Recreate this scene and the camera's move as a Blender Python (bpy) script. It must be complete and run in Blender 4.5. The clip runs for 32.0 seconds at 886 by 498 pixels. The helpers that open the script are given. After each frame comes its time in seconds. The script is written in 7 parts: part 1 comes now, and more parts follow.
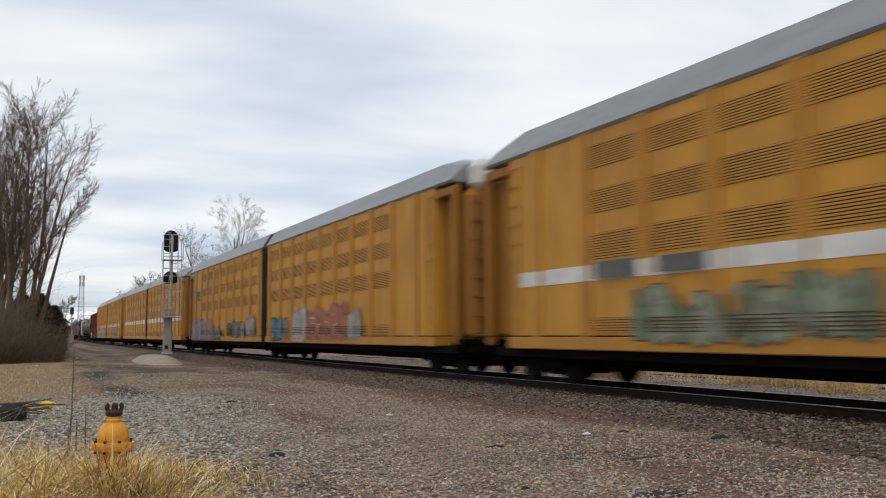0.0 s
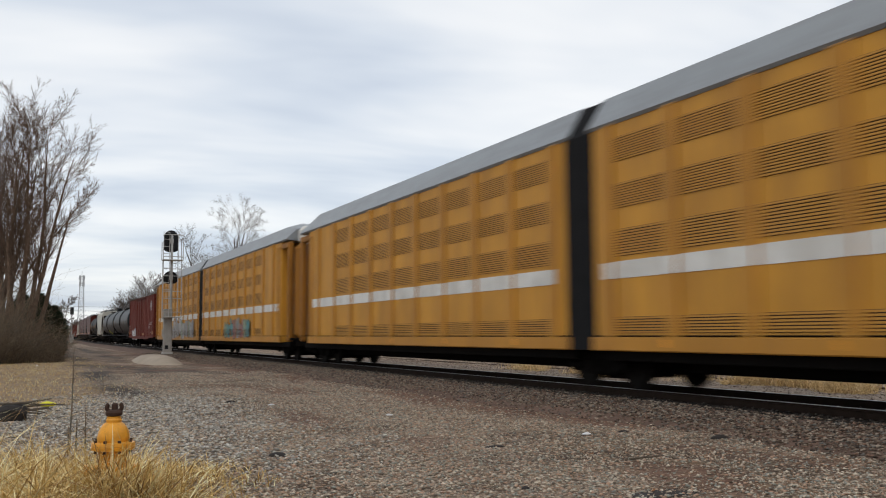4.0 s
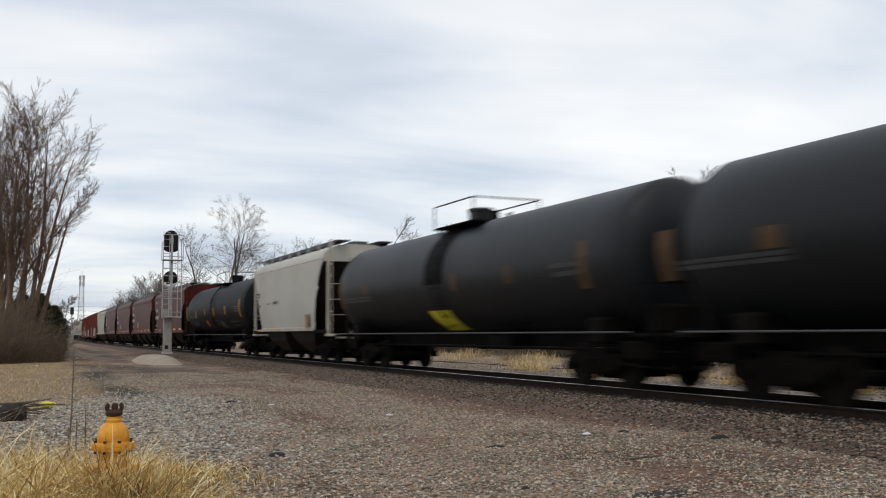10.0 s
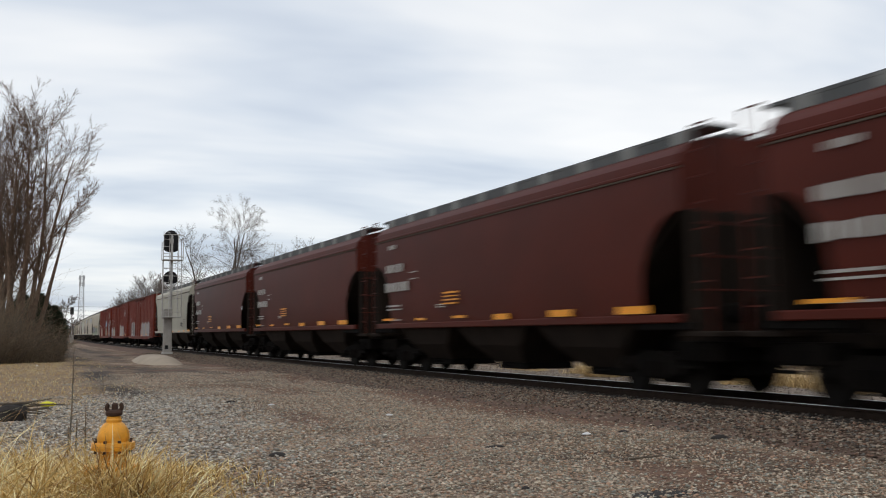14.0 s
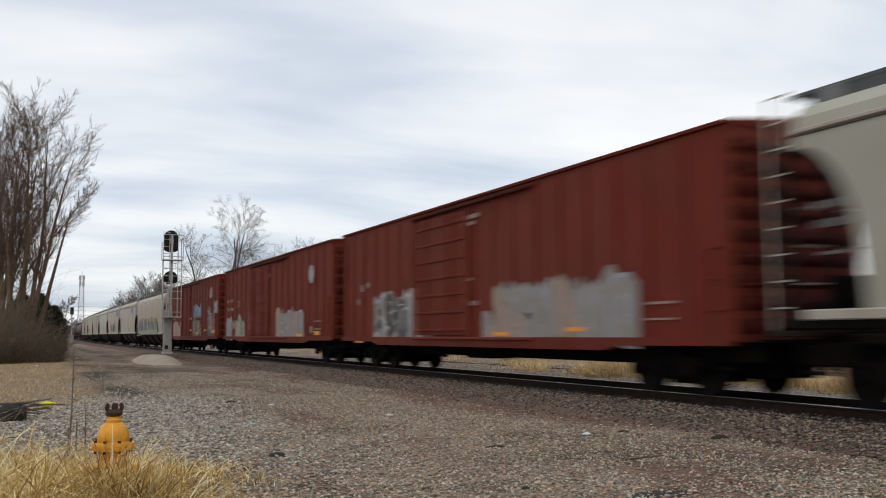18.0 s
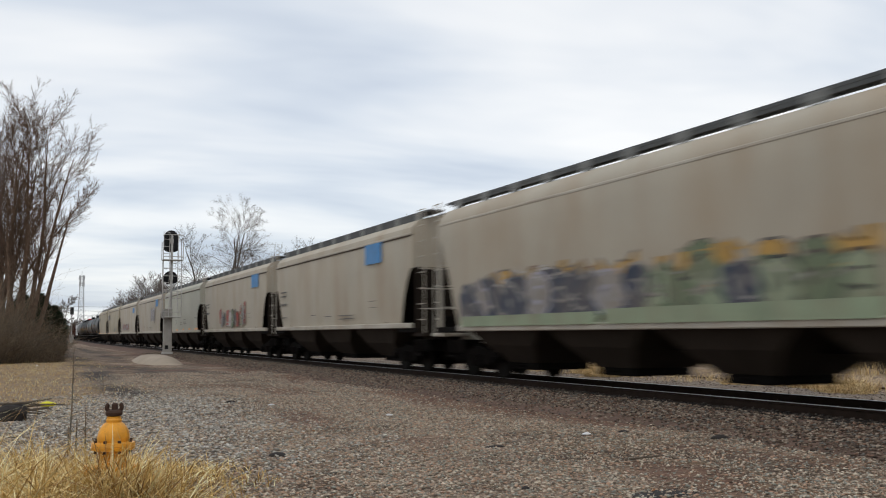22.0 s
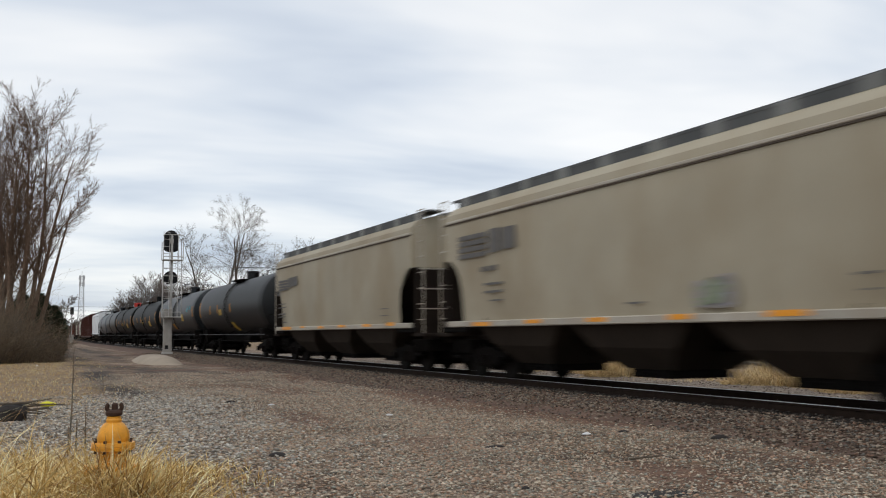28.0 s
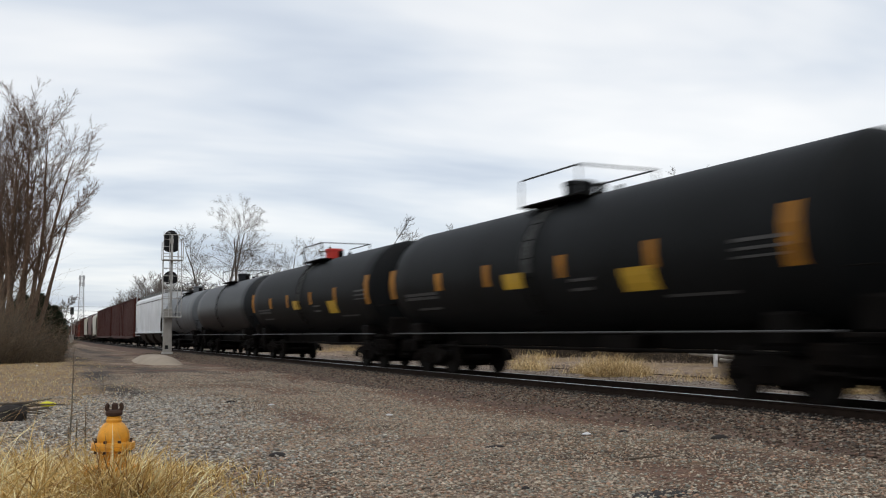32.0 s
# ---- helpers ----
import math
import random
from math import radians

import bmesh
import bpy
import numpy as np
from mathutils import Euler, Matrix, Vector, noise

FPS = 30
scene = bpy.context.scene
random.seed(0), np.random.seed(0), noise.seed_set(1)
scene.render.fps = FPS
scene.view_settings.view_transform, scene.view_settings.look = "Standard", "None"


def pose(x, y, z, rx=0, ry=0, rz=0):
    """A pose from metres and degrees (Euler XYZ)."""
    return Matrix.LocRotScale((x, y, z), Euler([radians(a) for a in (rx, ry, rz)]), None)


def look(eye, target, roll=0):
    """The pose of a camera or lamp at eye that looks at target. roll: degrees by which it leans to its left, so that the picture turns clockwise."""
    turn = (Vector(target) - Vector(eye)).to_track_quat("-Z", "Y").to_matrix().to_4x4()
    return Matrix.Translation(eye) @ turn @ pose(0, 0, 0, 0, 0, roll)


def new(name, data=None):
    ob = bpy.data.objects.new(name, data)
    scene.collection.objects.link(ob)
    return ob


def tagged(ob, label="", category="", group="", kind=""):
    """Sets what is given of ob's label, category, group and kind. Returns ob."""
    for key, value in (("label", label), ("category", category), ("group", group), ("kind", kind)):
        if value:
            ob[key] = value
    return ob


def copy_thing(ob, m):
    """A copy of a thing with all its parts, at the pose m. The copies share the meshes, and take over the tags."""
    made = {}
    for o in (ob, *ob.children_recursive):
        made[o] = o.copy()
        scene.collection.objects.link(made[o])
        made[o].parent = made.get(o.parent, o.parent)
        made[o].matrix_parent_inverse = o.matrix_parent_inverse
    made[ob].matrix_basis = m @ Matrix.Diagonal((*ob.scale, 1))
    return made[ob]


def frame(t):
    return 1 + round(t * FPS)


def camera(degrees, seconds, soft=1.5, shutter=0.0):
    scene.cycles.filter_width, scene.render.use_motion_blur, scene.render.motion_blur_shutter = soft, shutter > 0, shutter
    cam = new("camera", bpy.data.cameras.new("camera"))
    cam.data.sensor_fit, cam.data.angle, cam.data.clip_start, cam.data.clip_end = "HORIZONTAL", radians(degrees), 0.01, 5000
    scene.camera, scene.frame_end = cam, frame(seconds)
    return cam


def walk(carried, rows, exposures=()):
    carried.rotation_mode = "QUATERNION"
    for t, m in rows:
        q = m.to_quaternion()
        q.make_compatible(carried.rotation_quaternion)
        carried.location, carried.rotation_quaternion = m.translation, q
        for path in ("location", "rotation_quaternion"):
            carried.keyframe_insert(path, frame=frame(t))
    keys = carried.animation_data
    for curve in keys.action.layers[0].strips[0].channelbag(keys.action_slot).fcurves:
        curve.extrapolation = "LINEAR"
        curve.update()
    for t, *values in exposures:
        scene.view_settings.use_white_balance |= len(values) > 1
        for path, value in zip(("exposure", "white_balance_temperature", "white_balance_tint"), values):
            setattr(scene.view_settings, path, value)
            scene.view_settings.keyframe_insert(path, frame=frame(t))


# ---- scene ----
cam = camera(50.97, 32.0, soft=1.05, shutter=0.8)
EYE = (0.0, 0.0, 1.164)
YAW, PITCH = 0.428, 0.0903
AIM = (math.sin(YAW) * math.cos(PITCH), math.cos(YAW) * math.cos(PITCH), EYE[2] + math.sin(PITCH))
walk(cam, [(0, look(EYE, AIM, -0.36)), (32, look(EYE, AIM, -0.36))], [(0, 0.0), (32, 0.0)])

# ---- light: a bright overcast sky and a weak, very wide sun ----
SUN_EL, SUN_AZ = radians(58), radians(215)
world = bpy.data.worlds.new("overcast_sky")
scene.world = world
world.use_nodes = True


def link(nt, a, b):
    nt.links.new(a, b)


def node(nt, kind, **inputs):
    n = nt.nodes.new(kind)
    for k, v in inputs.items():
        n.inputs[k.replace("_", " ")].default_value = v
    return n


def ramp(nt, stops, interp="LINEAR"):
    n = nt.nodes.new("ShaderNodeValToRGB")
    n.color_ramp.interpolation = interp
    el = n.color_ramp.elements
    while len(el) < len(stops):
        el.new(0.5)
    for e, (p, c) in zip(el, stops):
        e.position = p
        e.color = (*c, 1) if len(c) == 3 else c
    return n


def make_sky():
    nt = world.node_tree
    nt.nodes.clear()
    out = nt.nodes.new("ShaderNodeOutputWorld")
    sky = nt.nodes.new("ShaderNodeTexSky")
    sky.sky_type = "NISHITA"
    sky.sun_disc = False
    sky.sun_elevation, sky.sun_rotation = SUN_EL, SUN_AZ
    b1 = node(nt, "ShaderNodeBackground", Strength=0.02)
    link(nt, sky.outputs[0], b1.inputs[0])
    # cloud deck: the view direction meets a flat layer overhead
    tc = nt.nodes.new("ShaderNodeTexCoord")
    sep = nt.nodes.new("ShaderNodeSeparateXYZ")
    link(nt, tc.outputs["Generated"], sep.inputs[0])
    zz = nt.nodes.new("ShaderNodeMath")
    zz.operation = "ABSOLUTE"
    link(nt, sep.outputs[2], zz.inputs[0])
    za = nt.nodes.new("ShaderNodeMath")
    za.operation = "ADD"
    za.inputs[1].default_value = 0.12
    link(nt, zz.outputs[0], za.inputs[0])
    dv = nt.nodes.new("ShaderNodeVectorMath")
    dv.operation = "DIVIDE"
    cmb = nt.nodes.new("ShaderNodeCombineXYZ")
    for i in (0, 1):
        link(nt, za.outputs[0], cmb.inputs[i])
    cmb.inputs[2].default_value = 1.0
    link(nt, tc.outputs["Generated"], dv.inputs[0])
    link(nt, cmb.outputs[0], dv.inputs[1])
    mp = nt.nodes.new("ShaderNodeMapping")
    mp.inputs["Location"].default_value = (1.3, 0.2, 0)
    mp.inputs["Rotation"].default_value = (0, 0, YAW)
    mp.inputs["Scale"].default_value = (0.55, 1.0, 0.3)
    link(nt, dv.outputs[0], mp.inputs[0])
    n1 = node(nt, "ShaderNodeTexNoise", Scale=1.15, Detail=4.0, Roughness=0.5, Distortion=0.25)
    link(nt, mp.outputs[0], n1.inputs["Vector"])
    r = ramp(nt, [(0.30, (0.50, 0.56, 0.66)), (0.44, (0.68, 0.728, 0.79)), (0.55, (0.835, 0.855, 0.875)), (0.68, (0.96, 0.957, 0.945))])
    link(nt, n1.outputs[0], r.inputs[0])
    b2 = node(nt, "ShaderNodeBackground", Strength=0.95)
    link(nt, r.outputs[0], b2.inputs[0])
    add = nt.nodes.new("ShaderNodeAddShader")
    link(nt, b1.outputs[0], add.inputs[0])
    link(nt, b2.outputs[0], add.inputs[1])
    link(nt, add.outputs[0], out.inputs[0])


make_sky()
sun = new("sun", bpy.data.lights.new("sun", "SUN"))
sun.data.energy, sun.data.angle, sun.data.color = 0.6, radians(25), (1.0, 0.97, 0.92)
# the sun stands behind and to one side of the camera
sun.matrix_basis = look((0, 0, 0), (-math.sin(SUN_AZ) * math.cos(SUN_EL), -math.cos(SUN_AZ) * math.cos(SUN_EL), -math.sin(SUN_EL)))


# ---- materials ----
def surface(name, col, rough=0.7, metal=0.0, dark=0.75, light=1.15, scale=3.0, fine=60.0, dirt=None, dirt_amount=0.0,
            streak=(2.0, 2.0, 0.35), bump=0.15, bump_dist=0.004, island=None, rnd=0.0, spec=0.3):
    """A worn surface: broad and fine mottling, streaks of dirt, fine relief. island: colours for loose pieces."""
    m = bpy.data.materials.new(name)
    m.use_nodes = True
    nt = m.node_tree
    bs = nt.nodes["Principled BSDF"]
    bs.inputs["Roughness"].default_value, bs.inputs["Metallic"].default_value = rough, metal
    bs.inputs["Specular IOR Level"].default_value = spec
    tc = nt.nodes.new("ShaderNodeTexCoord")
    info = nt.nodes.new("ShaderNodeObjectInfo")
    w = nt.nodes.new("ShaderNodeMath")
    w.operation = "MULTIPLY"
    w.inputs[1].default_value = 37.0
    link(nt, info.outputs["Random"], w.inputs[0])
    n1 = nt.nodes.new("ShaderNodeTexNoise")
    n1.noise_dimensions = "4D"
    n1.inputs["Scale"].default_value, n1.inputs["Detail"].default_value = scale, 5.0
    link(nt, tc.outputs["Object"], n1.inputs["Vector"])
    link(nt, w.outputs[0], n1.inputs["W"])
    n2 = node(nt, "ShaderNodeTexNoise", Scale=fine, Detail=3.0)
    link(nt, tc.outputs["Object"], n2.inputs["Vector"])
    mixn = nt.nodes.new("ShaderNodeMath")
    mixn.operation = "MULTIPLY_ADD"
    mixn.inputs[1].default_value = 0.3
    link(nt, n2.outputs[0], mixn.inputs[0])
    sc = nt.nodes.new("ShaderNodeMath")
    sc.operation = "MULTIPLY"
    sc.inputs[1].default_value = 0.7
    link(nt, n1.outputs[0], sc.inputs[0])
    link(nt, sc.outputs[0], mixn.inputs[2])
    if island:
        geo = nt.nodes.new("ShaderNodeNewGeometry")
        base = ramp(nt, [(i / len(island), c) for i, c in enumerate(island)], "CONSTANT")
        link(nt, geo.outputs["Random Per Island"], base.inputs[0])
        val = ramp(nt, [(0.3, (dark,) * 3), (0.7, (light,) * 3)])
        link(nt, mixn.outputs[0], val.inputs[0])
        mul = nt.nodes.new("ShaderNodeMix")
        mul.data_type, mul.blend_type = "RGBA", "MULTIPLY"
        mul.inputs[0].default_value = 1.0
        link(nt, base.outputs[0], mul.inputs[6])
        link(nt, val.outputs[0], mul.inputs[7])
        colour = mul.outputs[2]
    else:
        r = ramp(nt, [(0.32, tuple(c * dark for c in col)), (0.5, col), (0.68, tuple(min(1, c * light) for c in col))])
        link(nt, mixn.outputs[0], r.inputs[0])
        colour = r.outputs[0]
    if rnd:
        hs = nt.nodes.new("ShaderNodeHueSaturation")
        mr = nt.nodes.new("ShaderNodeMapRange")
        mr.inputs[3].default_value, mr.inputs[4].default_value = 1 - rnd, 1 + rnd
        link(nt, info.outputs["Random"], mr.inputs[0])
        link(nt, mr.outputs[0], hs.inputs["Value"])
        link(nt, colour, hs.inputs["Color"])
        colour = hs.outputs[0]
    if dirt:
        mp = nt.nodes.new("ShaderNodeMapping")
        mp.inputs["Scale"].default_value = streak
        link(nt, tc.outputs["Object"], mp.inputs[0])
        n3 = nt.nodes.new("ShaderNodeTexNoise")
        n3.noise_dimensions = "4D"
        n3.inputs["Scale"].default_value, n3.inputs["Detail"].default_value = 1.0, 6.0
        n3.inputs["Roughness"].default_value = 0.6
        link(nt, mp.outputs[0], n3.inputs["Vector"])
        link(nt, w.outputs[0], n3.inputs["W"])
        rr = ramp(nt, [(0.42, (0, 0, 0)), (0.72, (dirt_amount,) * 3)])
        link(nt, n3.outputs[0], rr.inputs[0])
        mx = nt.nodes.new("ShaderNodeMix")
        mx.data_type = "RGBA"
        link(nt, rr.outputs[0], mx.inputs[0])
        link(nt, colour, mx.inputs[6])
        mx.inputs[7].default_value = (*dirt, 1)
        colour = mx.outputs[2]
    link(nt, colour, bs.inputs["Base Color"])
    if bump:
        bp = node(nt, "ShaderNodeBump", Strength=bump, Distance=bump_dist)
        link(nt, n2.outputs[0], bp.inputs["Height"])
        link(nt, bp.outputs[0], bs.inputs["Normal"])
    return m


GRIME = (0.10, 0.075, 0.055)
yellow_paint = surface("rack_yellow", (0.57, 0.273, 0.031), 0.55, dirt=(0.30, 0.135, 0.024), dirt_amount=0.75, scale=0.8, dark=0.86, light=1.1)
yellow_rib = surface("rack_yellow_rib", (0.47, 0.215, 0.028), 0.55, dirt=(0.27, 0.13, 0.035), dirt_amount=0.5, scale=0.8, dark=0.86, light=1.1)
rack_end = surface("rack_end_shaded_amber", (0.31, 0.128, 0.014), 0.6, dirt=(0.14, 0.058, 0.014), dirt_amount=0.7, scale=0.8, dark=0.8, light=1.1)
louvre_paint = surface("louvre_steel", (0.50, 0.240, 0.036), 0.6, dirt=(0.22, 0.12, 0.05), dirt_amount=0.4, scale=1.0)
hole_dark = surface("louvre_gap_shade", (0.085, 0.050, 0.026), 0.9, bump=0)
rack_roof = surface("galvanised_roof", (0.26, 0.275, 0.285), 0.45, 0.25, dirt=(0.17, 0.17, 0.17), dirt_amount=0.5, streak=(3, 0.5, 3), dark=0.9, light=1.08)
white_stripe = surface("white_reflective_paint", (0.70, 0.69, 0.65), 0.5, dirt=(0.35, 0.3, 0.24), dirt_amount=0.6)
bellows_black = surface("black_rubber", (0.012, 0.012, 0.013), 0.85, spec=0.1)
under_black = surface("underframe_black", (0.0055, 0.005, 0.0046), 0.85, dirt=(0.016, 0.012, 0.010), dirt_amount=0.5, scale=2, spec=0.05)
box_red = surface("boxcar_red", (0.122, 0.0165, 0.0085), 0.65, streak=(0.9, 0.9, 0.45), dirt=(0.15, 0.050, 0.032), dirt_amount=0.5, scale=0.7, dark=0.82, light=1.15, rnd=0.06, spec=0.12)
box_red_bright = surface("boxcar_orange_red", (0.138, 0.0205, 0.0105), 0.65, streak=(0.9, 0.9, 0.45), dirt=(0.135, 0.046, 0.030), dirt_amount=0.5, scale=0.7, dark=0.82, light=1.2, rnd=0.06, spec=0.12)
box_end = surface("sooty_shaded_red_end", (0.062, 0.0105, 0.0065), 0.75, dirt=(0.020, 0.010, 0.008), dirt_amount=0.75, scale=0.9, spec=0.08)
hop_brown = surface("hopper_brown", (0.074, 0.0120, 0.0060), 0.5, dirt=(0.036, 0.0090, 0.0060), dirt_amount=0.5, scale=0.6, dark=0.85, light=1.12, rnd=0.05, spec=0.12, streak=(0.5, 0.25, 0.4))
hop_grey = surface("hopper_grey", (0.405, 0.367, 0.298), 0.6, dirt=(0.30, 0.21, 0.125), dirt_amount=0.6, scale=0.5, dark=0.9, light=1.07, rnd=0.06, spec=0.2, streak=(0.9, 0.8, 0.22))
hop_tan = surface("hopper_tan_grey", (0.365, 0.325, 0.245), 0.6, dirt=(0.24, 0.18, 0.105), dirt_amount=0.65, scale=0.5, dark=0.88, light=1.1, rnd=0.05, spec=0.15, streak=(0.7, 0.5, 0.3))
hop_green = surface("hopper_pale_green_grey", (0.42, 0.415, 0.345), 0.6, dirt=(0.30, 0.265, 0.19), dirt_amount=0.5, scale=0.5, dark=0.92, light=1.06, spec=0.2, streak=(0.6, 0.3, 0.35))
hop_white = surface("hopper_white", (0.47, 0.46, 0.405), 0.6, dirt=(0.26, 0.205, 0.145), dirt_amount=0.4, scale=0.5, dark=0.9, light=1.06, rnd=0.04, spec=0.2, streak=(0.5, 0.22, 0.35))
hop_cream = surface("hopper_cream", (0.385, 0.372, 0.305), 0.6, dirt=(0.25, 0.21, 0.145), dirt_amount=0.55, scale=0.5, dark=0.9, light=1.07, spec=0.2, streak=(0.5, 0.22, 0.35))
# soot mixed with the shade of the recessed hopper ends
dark_end = surface("sooty_shaded_end", (0.016, 0.0115, 0.009), 0.85, dirt=(0.04, 0.028, 0.02), dirt_amount=0.4, scale=1.5, spec=0.1)
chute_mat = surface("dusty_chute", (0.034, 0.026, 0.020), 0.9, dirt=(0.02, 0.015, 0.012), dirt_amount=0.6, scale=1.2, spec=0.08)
hop_light = surface("hopper_end_grey", (0.42, 0.39, 0.33), 0.6, dirt=(0.28, 0.2, 0.13), dirt_amount=0.6, scale=0.8)
walk_grey = surface("roof_grating", (0.075, 0.08, 0.082), 0.7, 0.2, dirt=(0.16, 0.16, 0.155), dirt_amount=0.5, streak=(0.5, 1.2, 0.5))
tank_black = surface("tank_black", (0.0095, 0.0105, 0.0112), 0.50, dirt=(0.007, 0.0072, 0.0074), dirt_amount=0.5, scale=0.6, dark=0.8, light=1.2, spec=0.055)
tank_grey = surface("tank_dark_grey", (0.0090, 0.0112, 0.0136), 0.44, dirt=(0.0085, 0.0088, 0.009), dirt_amount=0.6, scale=0.6, dark=0.8, light=1.2, spec=0.22)
tank_blue = surface("tank_blue_grey", (0.0125, 0.0170, 0.0215), 0.44, dirt=(0.010, 0.011, 0.012), dirt_amount=0.6, scale=0.6, dark=0.8, light=1.2, spec=0.28)
tank_mid = surface("tank_charcoal", (0.0150, 0.0165, 0.0178), 0.46, dirt=(0.011, 0.0115, 0.012), dirt_amount=0.6, scale=0.6, dark=0.8, light=1.2, spec=0.16)
tank_pale = surface("tank_pale_grey", (0.11, 0.12, 0.13), 0.5, dirt=(0.04, 0.038, 0.035), dirt_amount=0.6, scale=0.6)
hop_pale = surface("hopper_pale_white", (0.62, 0.64, 0.66), 0.5, dirt=(0.45, 0.44, 0.42), dirt_amount=0.4, scale=0.5)
box_brown = surface("boxcar_brown", (0.055, 0.013, 0.009), 0.65, dirt=(0.05, 0.025, 0.02), dirt_amount=0.6, scale=0.7, spec=0.12)
tank_rim = surface("weathered_band", (0.07, 0.072, 0.075), 0.6, dirt=(0.04, 0.04, 0.04), dirt_amount=0.7, scale=1.5)
pale_spill = surface("chalky_spill", (0.085, 0.088, 0.086), 0.7, dirt=(0.012, 0.012, 0.012), dirt_amount=0.9, streak=(3.0, 6.0, 0.8), scale=2.5, spec=0.1)
dark_spill = surface("oily_spill", (0.0035, 0.0035, 0.0035), 0.6, dirt=(0.008, 0.008, 0.008), dirt_amount=0.5, streak=(3.0, 5.0, 0.6), scale=2.0, spec=0.06)
deck_light = surface("galvanised_grating", (0.25, 0.255, 0.245), 0.6, 0.2, dirt=(0.09, 0.085, 0.08), dirt_amount=0.6)
lip_shadow = surface("rail_lip_shade", (0.085, 0.068, 0.052), 0.85, scale=4, bump=0)
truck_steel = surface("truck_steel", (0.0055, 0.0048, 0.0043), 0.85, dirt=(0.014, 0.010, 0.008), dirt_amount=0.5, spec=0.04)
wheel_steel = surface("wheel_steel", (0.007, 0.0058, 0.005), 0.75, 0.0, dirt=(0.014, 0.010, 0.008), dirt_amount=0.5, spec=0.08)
reflector_yellow = surface("yellow_reflector", (0.75, 0.30, 0.02), 0.4, dark=0.9, bump=0)
placard_orange = surface("orange_placard", (0.37, 0.155, 0.008), 0.6, dark=0.75, light=1.2, dirt=(0.10, 0.045, 0.010), dirt_amount=0.45, streak=(2, 2, 2))
faded_placard = surface("faded_placard", (0.075, 0.038, 0.012), 0.6, dark=0.8, bump=0)
dull_teal = surface("dull_teal_spray", (0.05, 0.24, 0.27), 0.6, dark=0.5, light=1.4, scale=4, bump=0)
plate_orange = surface("orange_plate", (0.42, 0.16, 0.02), 0.5, dark=0.8, dirt=(0.12, 0.06, 0.03), dirt_amount=0.5)
letter_faded = surface("faded_stencil", (0.30, 0.20, 0.17), 0.6, dirt=GRIME, dirt_amount=0.5, streak=(2, 2, 2), bump=0)
letter_white = surface("white_stencil", (0.40, 0.385, 0.36), 0.6, dirt=GRIME, dirt_amount=0.4, streak=(2, 2, 2), bump=0)
tank_stencil = surface("dull_stencil", (0.062, 0.062, 0.061), 0.6, dirt=(0.04, 0.04, 0.04), dirt_amount=0.7, streak=(3, 3, 3), bump=0)
letter_dark = surface("dark_stencil", (0.12, 0.115, 0.11), 0.7, bump=0)
rust_paint = surface("rusty_patch", (0.30, 0.16, 0.08), 0.8, dirt=GRIME, dirt_amount=0.4)
yellow_panel = surface("yellow_panel", (0.48, 0.29, 0.02), 0.5, dirt=(0.3, 0.2, 0.05), dirt_amount=0.5)
sign_red = surface("red_paint", (0.45, 0.03, 0.02), 0.5)
light_blue = surface("blue_panel", (0.07, 0.24, 0.50), 0.6, dirt=(0.3, 0.32, 0.34), dirt_amount=0.3, bump=0)
GRAF = {n: surface("spray_" + n, c, 0.55, dirt=(0.22, 0.17, 0.12), dirt_amount=0.55, streak=(2, 2, 1.2), scale=1.5, bump=0) for n, c in dict(
    teal=(0.06, 0.25, 0.26), green=(0.13, 0.17, 0.10), orange=(0.36, 0.11, 0.05), white=(0.40, 0.38, 0.36), black=(0.03, 0.03, 0.032),
    blue=(0.07, 0.21, 0.42), silver=(0.25, 0.235, 0.22), pink=(0.32, 0.12, 0.11), navy=(0.03, 0.042, 0.07), tan=(0.28, 0.20, 0.10),
    cream=(0.36, 0.25, 0.21), lilac=(0.33, 0.32, 0.39), red=(0.36, 0.05, 0.04), chalk=(0.60, 0.585, 0.60), gold=(0.46, 0.27, 0.06), lime=(0.24, 0.29, 0.19), brown=(0.13, 0.05, 0.028)).items()}
rail_side = surface("rusty_rail", (0.022, 0.014, 0.010), 0.8, dark=0.7, scale=6, spec=0.1)
rail_head = surface("polished_rail_head", (0.42, 0.42, 0.43), 0.32, 0.8, dark=0.85)
old_rail = surface("rusted_rail", (0.055, 0.033, 0.022), 0.85, scale=5)
tie_wood = surface("weathered_tie", (0.055, 0.042, 0.032), 0.9, scale=8, dark=0.6, light=1.4, rnd=0.2)
ballast_bed = surface("ballast_fines", (0.125, 0.080, 0.060), 0.95, scale=1.2, fine=35, dark=0.6, light=1.4, bump=0.8, bump_dist=0.02)
# oil stain and the train's shade, both put into the colour
oily_shaded_bed = surface("oily_ballast", (0.035, 0.028, 0.023), 0.9, scale=3, fine=30, dark=0.6, light=1.5, bump=0.8, bump_dist=0.02)
oily_shaded_stone = surface("oily_shaded_stone", (0.05, 0.04, 0.03), 0.85, scale=20, bump=0.2, island=[(0.06, 0.05, 0.04), (0.035, 0.028, 0.024), (0.09, 0.072, 0.058), (0.02, 0.017, 0.015)])
ballast_mat = surface("ballast_stone", (0.2, 0.18, 0.17), 0.9, scale=20, bump=0.2, island=[(0.175, 0.13, 0.0957), (0.0965, 0.0694, 0.0517), (0.253, 0.201, 0.153), (0.0577, 0.0426, 0.0329), (0.188, 0.115, 0.0799), (0.298, 0.242, 0.188), (0.145, 0.133, 0.117)])
